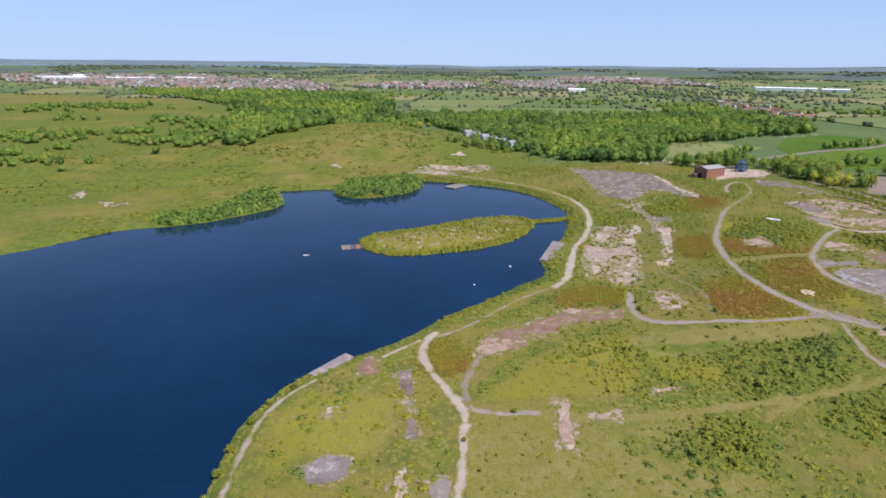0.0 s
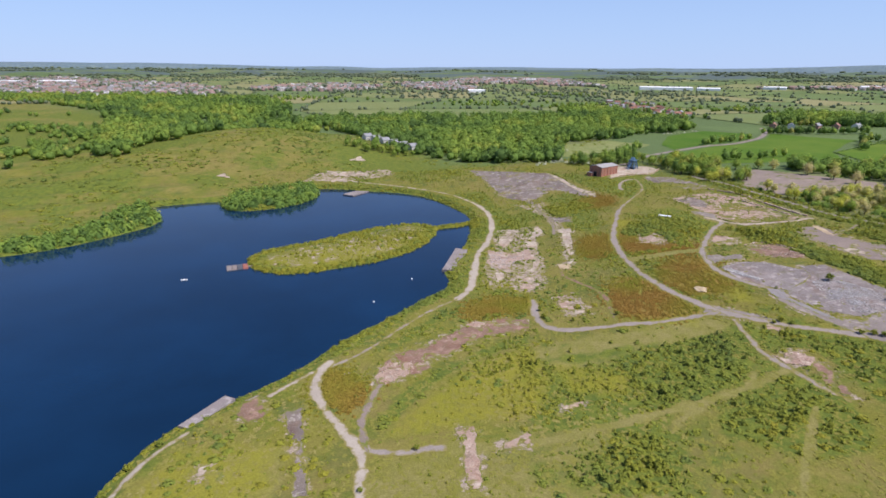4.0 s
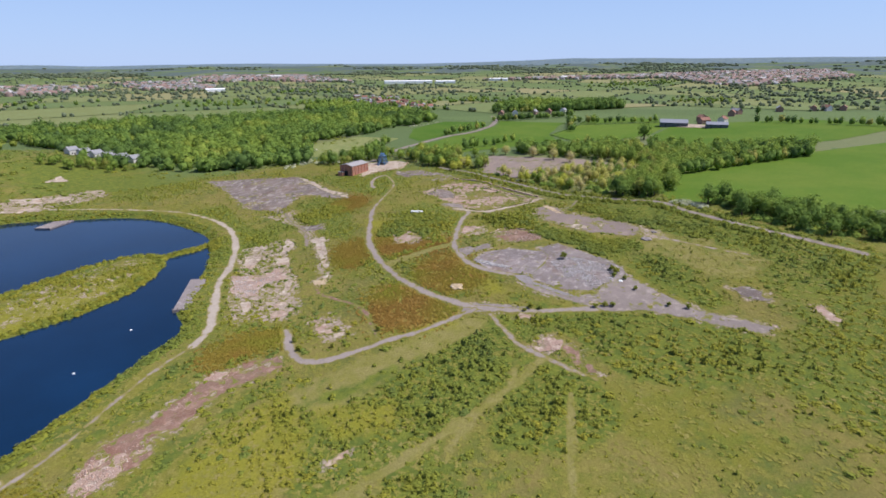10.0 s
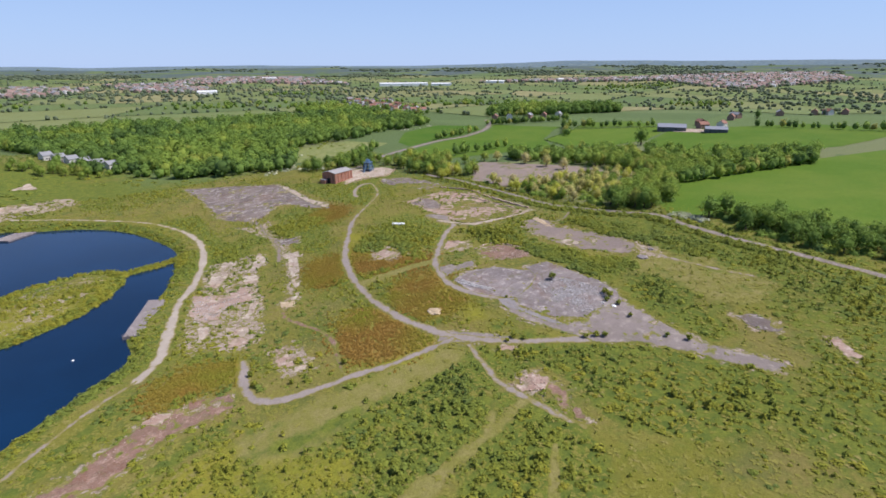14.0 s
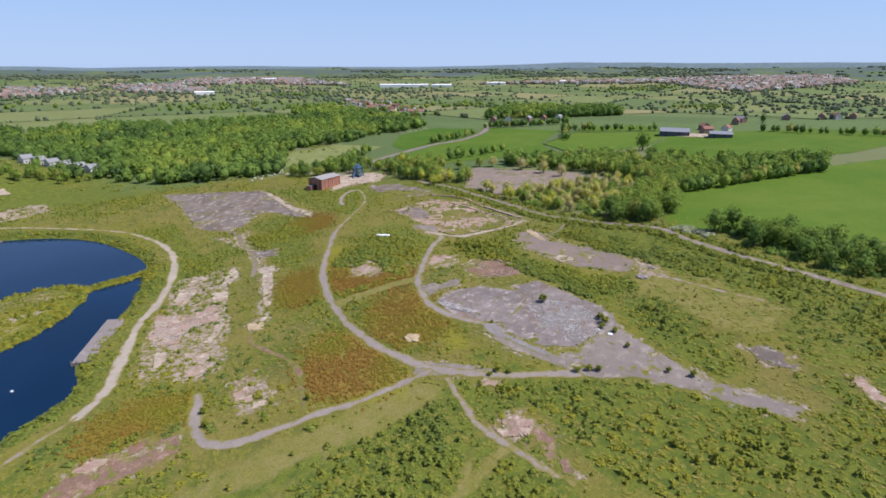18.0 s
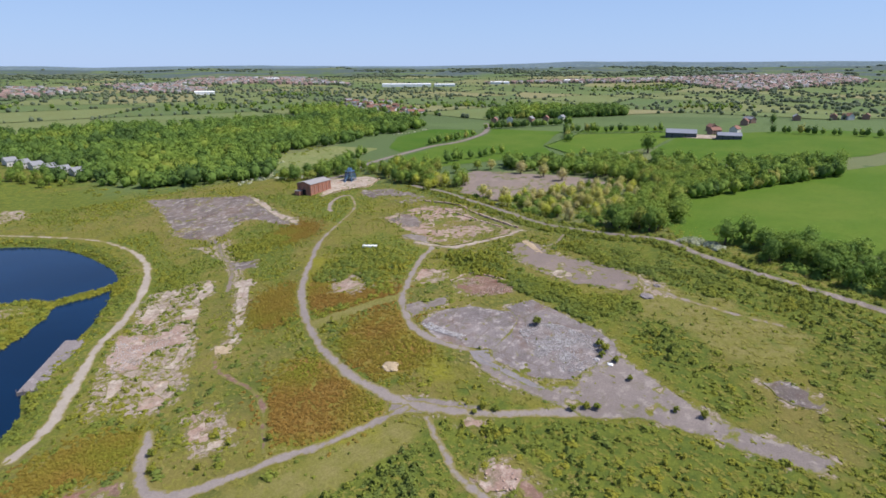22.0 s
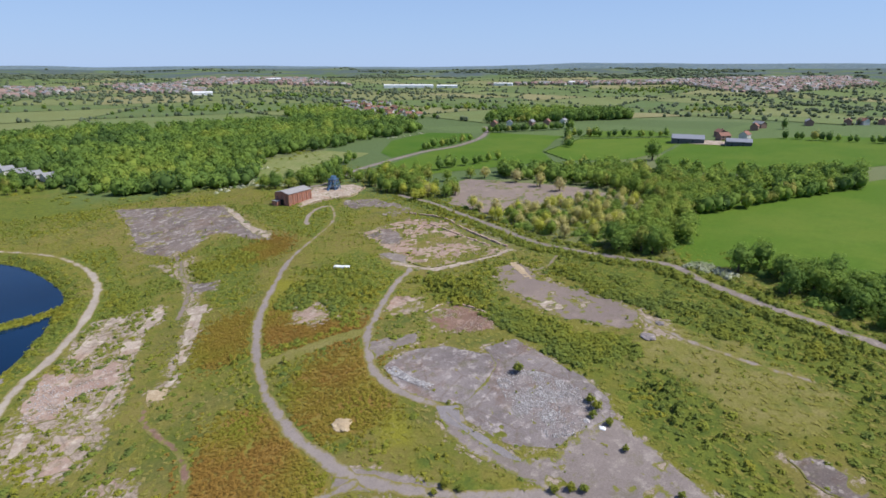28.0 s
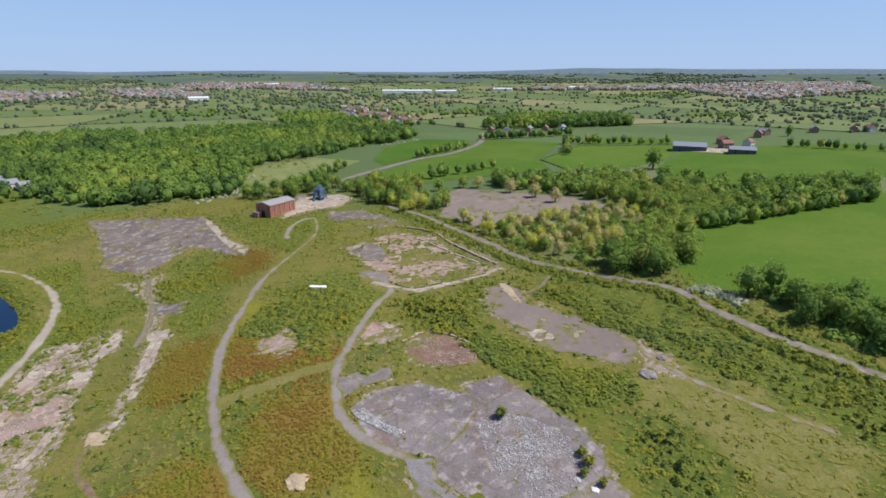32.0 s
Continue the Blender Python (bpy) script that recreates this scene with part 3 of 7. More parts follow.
def drape(name, field, bounds, step, lift, material, parent=None):
    """A sheet on the ground wherever field(x, y) > 0; its rim follows the field's zero line."""
    x0, y0, x1, y1 = bounds
    xs, ys = np.arange(x0, x1 + step, step), np.arange(y0, y1 + step, step)
    X, Y = np.meshgrid(xs, ys)
    f = field(X, Y).ravel()
    P = np.c_[X.ravel(), Y.ravel()]
    nx = len(xs)
    j, i = np.meshgrid(np.arange(len(ys) - 1), np.arange(nx - 1), indexing="ij")
    a = (j * nx + i).ravel()
    T = np.vstack([np.c_[a, a + 1, a + nx + 1], np.c_[a, a + nx + 1, a + nx]])
    s = f[T] > 0
    T, s = T[s.any(1)], s[s.any(1)]
    cnt = s.sum(1)
    verts, vals, tris = [], [], []
    base = 0

    def cut(p, q):
        u = (f[p] / (f[p] - f[q]))[:, None]
        return P[p] * (1 - u) + P[q] * u

    def add(tri_pts, tri_vals):
        nonlocal base
        n = len(tri_pts[0])
        if n:
            verts.append(np.stack(tri_pts, 1).reshape(-1, 2))
            vals.append(np.stack(tri_vals, 1).ravel())
            tris.append(base + np.arange(3 * n).reshape(-1, 3))
            base += 3 * n
    t = T[cnt == 3]
    add([P[t[:, k]] for k in range(3)], [f[t[:, k]] for k in range(3)])
    for want in (1, 2):
        t, st = T[cnt == want], s[cnt == want]
        odd = np.argmax(st if want == 1 else ~st, 1)
        r = np.arange(len(t))
        p, q, w = t[r, odd], t[r, (odd + 1) % 3], t[r, (odd + 2) % 3]
        zero = np.zeros(len(t))
        if want == 1:
            add([P[p], cut(p, q), cut(p, w)], [f[p], zero, zero])
        else:
            a1, a2 = cut(q, p), cut(w, p)
            add([a1, P[q], P[w]], [zero, f[q], f[w]])
            add([a1, P[w], a2], [zero, f[w], zero])
    if not verts:
        return None
    V, val = np.vstack(verts), np.concatenate(vals)
    key, first, inv = np.unique(np.round(V * 500).astype(np.int64), axis=0, return_index=True, return_inverse=True)
    V, val = V[first], val[first]
    F = inv.reshape(-1)[np.vstack(tris)]
    F = F[(F[:, 0] != F[:, 1]) & (F[:, 1] != F[:, 2]) & (F[:, 0] != F[:, 2])]
    z = ground_z(V[:, 0], V[:, 1]) + lift
    return mesh_object(name, np.c_[V, z], F, material, parent, edge=val)


def bounds_of(pts, pad):
    p = np.array(pts, float)
    return (*(p.min(0) - pad), *(p.max(0) + pad))


# -- plants as arrays --
_g = (1 + 5 ** 0.5) / 2
ICO_V = np.array([(-1, _g, 0), (1, _g, 0), (-1, -_g, 0), (1, -_g, 0), (0, -1, _g), (0, 1, _g), (0, -1, -_g), (0, 1, -_g), (_g, 0, -1), (_g, 0, 1), (-_g, 0, -1), (-_g, 0, 1)], float) / math.hypot(1, _g)
ICO_F = np.array([(0, 11, 5), (0, 5, 1), (0, 1, 7), (0, 7, 10), (0, 10, 11), (1, 5, 9), (5, 11, 4), (11, 10, 2), (10, 7, 6), (7, 1, 8), (3, 9, 4), (3, 4, 2), (3, 2, 6), (3, 6, 8), (3, 8, 9), (4, 9, 5), (2, 4, 11), (6, 2, 10), (8, 6, 7), (9, 8, 1)])


def leaf_shell(n, leaf, r, flat=1.0, low=-0.25, core=0.8, centre=(0, 0, 0)):
    """Leaf clumps on an uneven shell, facing mostly outward, round a dark core."""
    d = r.normal(size=(n * 3, 3))
    d /= np.linalg.norm(d, axis=1)[:, None]
    d = d[d[:, 2] > low][:n]
    rad = 0.72 + 0.36 * r.random(len(d)) + 0.14 * np.sin(d[:, 0] * 5 + r.random() * 6) * np.cos(d[:, 1] * 4 + d[:, 2] * 5)
    c = d * rad[:, None]
    nrm = d + 0.28 * r.normal(size=d.shape) + (0, 0, 0.6)  # leaves turn up to the light
    nrm /= np.linalg.norm(nrm, axis=1)[:, None]
    u = np.cross(nrm, r.normal(size=d.shape))
    u /= np.linalg.norm(u, axis=1)[:, None]
    w = np.cross(nrm, u)
    s = leaf * (0.6 + 0.8 * r.random((len(d), 1)))
    V = np.stack([c + u * s, c - 0.5 * u * s + 0.87 * w * s, c - 0.5 * u * s - 0.87 * w * s], 1).reshape(-1, 3)
    F = np.arange(len(V)).reshape(-1, 3)
    if core:
        o = ICO_V * core * (0.85 + 0.3 * r.random((12, 1)))
        of = ICO_F
        F = np.vstack([F, of + len(V)])
        V = np.vstack([V, o])
    V = V * (1, 1, flat) + np.array(centre)
    return V, F


def sapling(r, n=30, leaf=0.34):
    """A slim upright young plant, unit radius at the foot, about 2 high."""
    z = r.random(n) ** 1.2
    a = r.random(n) * 6.283
    rad = (1 - z) ** 0.7 * (0.55 + 0.5 * r.random(n)) + 0.05
    c = np.c_[np.cos(a) * rad, np.sin(a) * rad, 0.1 + 1.9 * z]
    nrm = np.c_[np.cos(a), np.sin(a), 1.3 + 0 * a] + 0.4 * r.normal(size=(n, 3))
    nrm /= np.linalg.norm(nrm, axis=1)[:, None]
    u = np.cross(nrm, r.normal(size=(n, 3)))
    u /= np.linalg.norm(u, axis=1)[:, None]
    w = np.cross(nrm, u)
    s = leaf * (0.6 + 0.7 * r.random((n, 1)))
    V = np.stack([c + u * s, c - 0.5 * u * s + 0.87 * w * s, c - 0.5 * u * s - 0.87 * w * s], 1).reshape(-1, 3)
    F = np.arange(3 * n).reshape(-1, 3)
    k = np.arange(5) * 6.283 / 5
    o = np.vstack([np.c_[.4 * np.cos(k), .4 * np.sin(k), 0 * k], [(0, 0, 1.5)]])
    f = np.array([(i, (i + 1) % 5, 5) for i in range(5)])
    return np.vstack([V, o]), np.vstack([F, f + len(V)])


def join(pieces):
    vs, fs, k = [], [], 0
    for v, f in pieces:
        vs.append(v)
        fs.append(f + k)
        k += len(v)
    return np.vstack(vs), np.vstack(fs)


def tuft(r, n=7):
    a, t = r.random(n) * 6.283, r.random(n)
    c = np.c_[np.cos(a) * t * .8, np.sin(a) * t * .8, np.zeros(n)]
    lean = np.c_[np.cos(a), np.sin(a), np.zeros(n)] * (0.9 + 0.7 * r.random((n, 1)))
    side = np.c_[-np.sin(a), np.cos(a), np.zeros(n)] * 0.5
    top = c + lean + np.array((0, 0, 1.0)) * (0.02 + 0.30 * r.random((n, 1)))
    c = c + np.array((0, 0, 0.20))
    return np.stack([c - side, c + side, top], 1).reshape(-1, 3), np.arange(3 * n).reshape(-1, 3)


def scatter(name, protos, xy, radius, tall, tone, material, sink=0.1, base=None, round_off=True):
    """Many plants of one kind, joined into a single sheet of vegetation."""
    xy, n = np.asarray(xy, float), len(xy)
    z = ground_z(xy[:, 0], xy[:, 1]) if base is None else base
    pick = rng.integers(0, len(protos), n)
    ang = rng.random(n) * 6.283
    V, F, T, k = [], [], [], 0
    for p, (pv, pf) in enumerate(protos):
        m = np.where(pick == p)[0]
        if not len(m):
            continue
        c, s = np.cos(ang[m])[:, None], np.sin(ang[m])[:, None]
        R, H = radius[m][:, None], tall[m][:, None]
        x = (pv[None, :, 0] * c - pv[None, :, 1] * s) * R + xy[m, 0:1]
        y = (pv[None, :, 0] * s + pv[None, :, 1] * c) * R + xy[m, 1:2]
        zz = pv[None, :, 2] * H + z[m][:, None] - sink * H
        V.append(np.stack([x, y, zz], 2).reshape(-1, 3))
        F.append((pf[None] + (k + np.arange(len(m)) * len(pv))[:, None, None]).reshape(-1, 3))
        T.append(np.repeat(tone[m], len(pv)))
        k += len(m) * len(pv)
    ob = mesh_object(name, np.vstack(V), np.vstack(F), material, tone=np.concatenate(T), smooth=round_off)
    return tagged(ob, kind="stuff")


def sprinkle(n, poly=None, bounds=None):
    """Random plan points in an outline or a rectangle."""
    if poly is not None:
        poly = np.array(poly, float)
        lo, hi = poly.min(0), poly.max(0)
        out = np.empty((0, 2))
        while len(out) < n:
            p = lo + (hi - lo) * rng.random((n * 2, 2))
            out = np.vstack([out, p[inside(p[:, 0], p[:, 1], poly) > 0]])
        return out[:n]
    x0, y0, x1, y1 = bounds
    return np.c_[x0 + (x1 - x0) * rng.random(n), y0 + (y1 - y0) * rng.random(n)]

# ---- ground, lake, tracks, old slabs ----
def build_ground():
    X, Y = np.meshgrid(GX, GY)
    nx, ny = len(GX), len(GY)
    j, i = np.meshgrid(np.arange(ny - 1), np.arange(nx - 1), indexing="ij")
    a = (j * nx + i).ravel()
    V = np.c_[X.ravel(), Y.ravel(), GZ.ravel()]
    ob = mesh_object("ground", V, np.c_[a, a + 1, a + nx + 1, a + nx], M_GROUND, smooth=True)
    x, y = V[:, 0], V[:, 1]
    wild = inside(x, y, np.array([(-420, -200), (330, -200), (330, 200), (290, 300), (300, 420), (240, 520), (120, 560), (90, 720), (-60, 780), (-230, 720), (-310, 930), (-350, 1100), (-620, 1400), (-1000, 1500), (-1400, 1300), (-1000, 500), (-600, -200)], float))
    wild = ease((wild + 20) / 50 + 0.2 * fbm(x, y, 60, 8))
    # share of wooded, haze-tinted ground, growing with distance
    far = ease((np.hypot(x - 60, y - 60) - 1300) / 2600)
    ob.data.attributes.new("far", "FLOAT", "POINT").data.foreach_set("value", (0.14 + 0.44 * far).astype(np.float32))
    ob.data.attributes.new("wild", "FLOAT", "POINT").data.foreach_set("value", wild.astype(np.float32))
    tagged(ob, "rough grassland and farmland rolling to hills", "ground", kind="structure")
    return ob


GROUND = build_ground()
lake_rim = curve([(-55, 40), (-48, 90), (-48, 140), (-40, 165), (0, 192), (55, 245), (70, 285), (108, 378), (90, 450), (40, 490), (-5, 500), (-90, 470), (-140, 455), (-130, 400), (-210, 345), (-310, 250), (-345, 110), (-200, 5)], 8, True)
bm = bmesh.new()
bm.faces.new([bm.verts.new((x, y, LAKE_Z)) for x, y in lake_rim])
bmesh.ops.triangulate(bm, faces=bm.faces[:])
tagged(part("lake_water", bm, M_WATER), "calm deep blue lake water", "water", kind="structure")

TRACKS = {
    "shore_track": (2.6, [(2, 517), (22, 502), (47, 487), (70, 468), (91, 448), (103, 429), (111, 405), (113, 380), (107, 348), (95, 318), (85, 300), (76, 273), (68, 251), (60, 241)]),
    "overgrown_track": (0.75, [(60, 241), (47, 232), (33, 219), (14, 199), (0, 190)]),
    "foreground_track": (2.0, [(3, 195), (0, 190), (-2, 182), (-1, 172), (4, 159), (9, 148), (11, 139), (10, 131), (9, 119), (7, 107), (5, 90), (2, 60)]),
    "shore_spur": (1.2, [(-3, 189), (-12, 181), (-16, 177)]),
    "lakeside_path": (1.4, [(-38, 162), (-46, 151), (-50, 141), (-51, 128), (-51, 116), (-51, 105), (-50, 90)]),
    "side_track": (1.9, [(10, 147), (14, 143), (21, 140.5), (33, 140)]),
    "rubble_track": (1.7, [(12, 143), (12, 150), (12, 157), (15, 166), (18, 174), (22, 180), (26, 184)]),
    "curved_track": (2.2, [(249, 422), (246, 410), (235, 387), (211, 362), (192, 341), (175, 314), (162, 291), (153, 265), (148, 240), (147, 220), (149, 204), (153, 190), (158, 182), (167, 172), (179, 162), (189, 155)]),
    "turning_loop": (1.8, [(222, 394), (223, 398), (229, 410), (237, 419), (244, 423), (249, 422)]),
    "junction_track": (2.0, [(152, 188), (141, 189), (128, 191), (117, 194), (109, 195), (100, 197), (92, 199), (88, 205), (88, 215), (92, 230)]),
    "brown_path": (1.0, [(115, 199), (118, 209), (121, 217), (122, 224), (121, 232), (118, 242), (116, 252), (117, 261)]),
    "middle_track": (1.9, [(228, 314), (231, 302), (230, 291), (217, 280), (204, 267), (194, 256), (187, 248), (180, 234), (176, 222), (177, 210), (181, 199), (184, 188)]),
    "worn_grass_crossing": (2.6, [(187, 248), (176, 252), (164, 253), (152, 255)]),
    "lower_track": (1.3, [(154, 181), (151, 169), (149, 159), (150, 151), (151, 141), (153, 130)]),
    "upper_path": (1.6, [(137, 318), (141, 327), (147, 348), (148, 370), (151, 388)]),
    "worn_grass_path": (0.9, [(35, 139), (50, 136), (74, 137), (101, 140), (130, 144), (150, 149)]),
    "worn_grass_line": (0.7, [(142, 130), (130, 119), (121, 111), (113, 103), (100, 90)]),
    "worn_grass_trace": (0.6, [(100, 134), (111, 139), (122, 142), (130, 144), (138, 150)]),
    "forked_path": (0.9, [(265, 261), (264, 249), (272, 248), (284, 254)]),
    "ridge_path": (1.1, [(262, 200), (257, 180), (258, 160), (262, 140)]),
}
THINNING = {"curved_track": 300, "shore_track": 380}  # narrower beyond this northing
for name, (half, pts) in TRACKS.items():
    if "grass" in name:
        continue
    line = curve(pts, 3.0)
    seed = len(name)

    def field(x, y, line=line, half=half, seed=seed, far=THINNING.get(name)):
        half = half if far is None else half * (1 - 0.5 * ease((y - far) / 70))
        return 0.82 * half * (1 + 0.35 * fbm(x, y, 14, seed)) - line_dist(x, y, line) + 1.0 * fbm(x, y, 3.2, seed + 3)
    ob = drape(name, field, bounds_of(pts, 6), 0.9 if half > 1.2 else 0.7, 0.04 + 0.002 * seed, M_RED_SHALE if name == "brown_path" else M_CINDER if name in ("upper_path", "rubble_track", "forked_path") else M_TRACK_PALE if name in ("shore_track", "foreground_track", "lakeside_path", "shore_spur") else M_TRACK)
    tagged(ob, "worn pale gravel track through scrub", "track", kind="structure")
ROADS = []
for name, half, pts in (("service_road", 2.1, [(300, 420), (304, 385), (302, 357), (299, 319), (293, 278), (295, 253), (298, 232), (303, 210), (297, 192), (294, 172), (293, 160), (293, 142), (294, 110)]),
                        ("country_road", 3.6, [(262, 486), (276, 490), (309, 519), (340, 538), (377, 555), (420, 574), (468, 584), (525, 617), (572, 661), (600, 700)])):
    line = curve(pts, 4.0)
    ROADS.append((half + 0.5, line))
    ob = drape(name, lambda x, y: half + 0.4 * fbm(x, y, 5, 2) - line_dist(x, y, line), bounds_of(pts, 8), 1.6, 0.16, M_TARMAC)
    tagged(ob, "narrow worn tarmac road", "road", kind="structure")

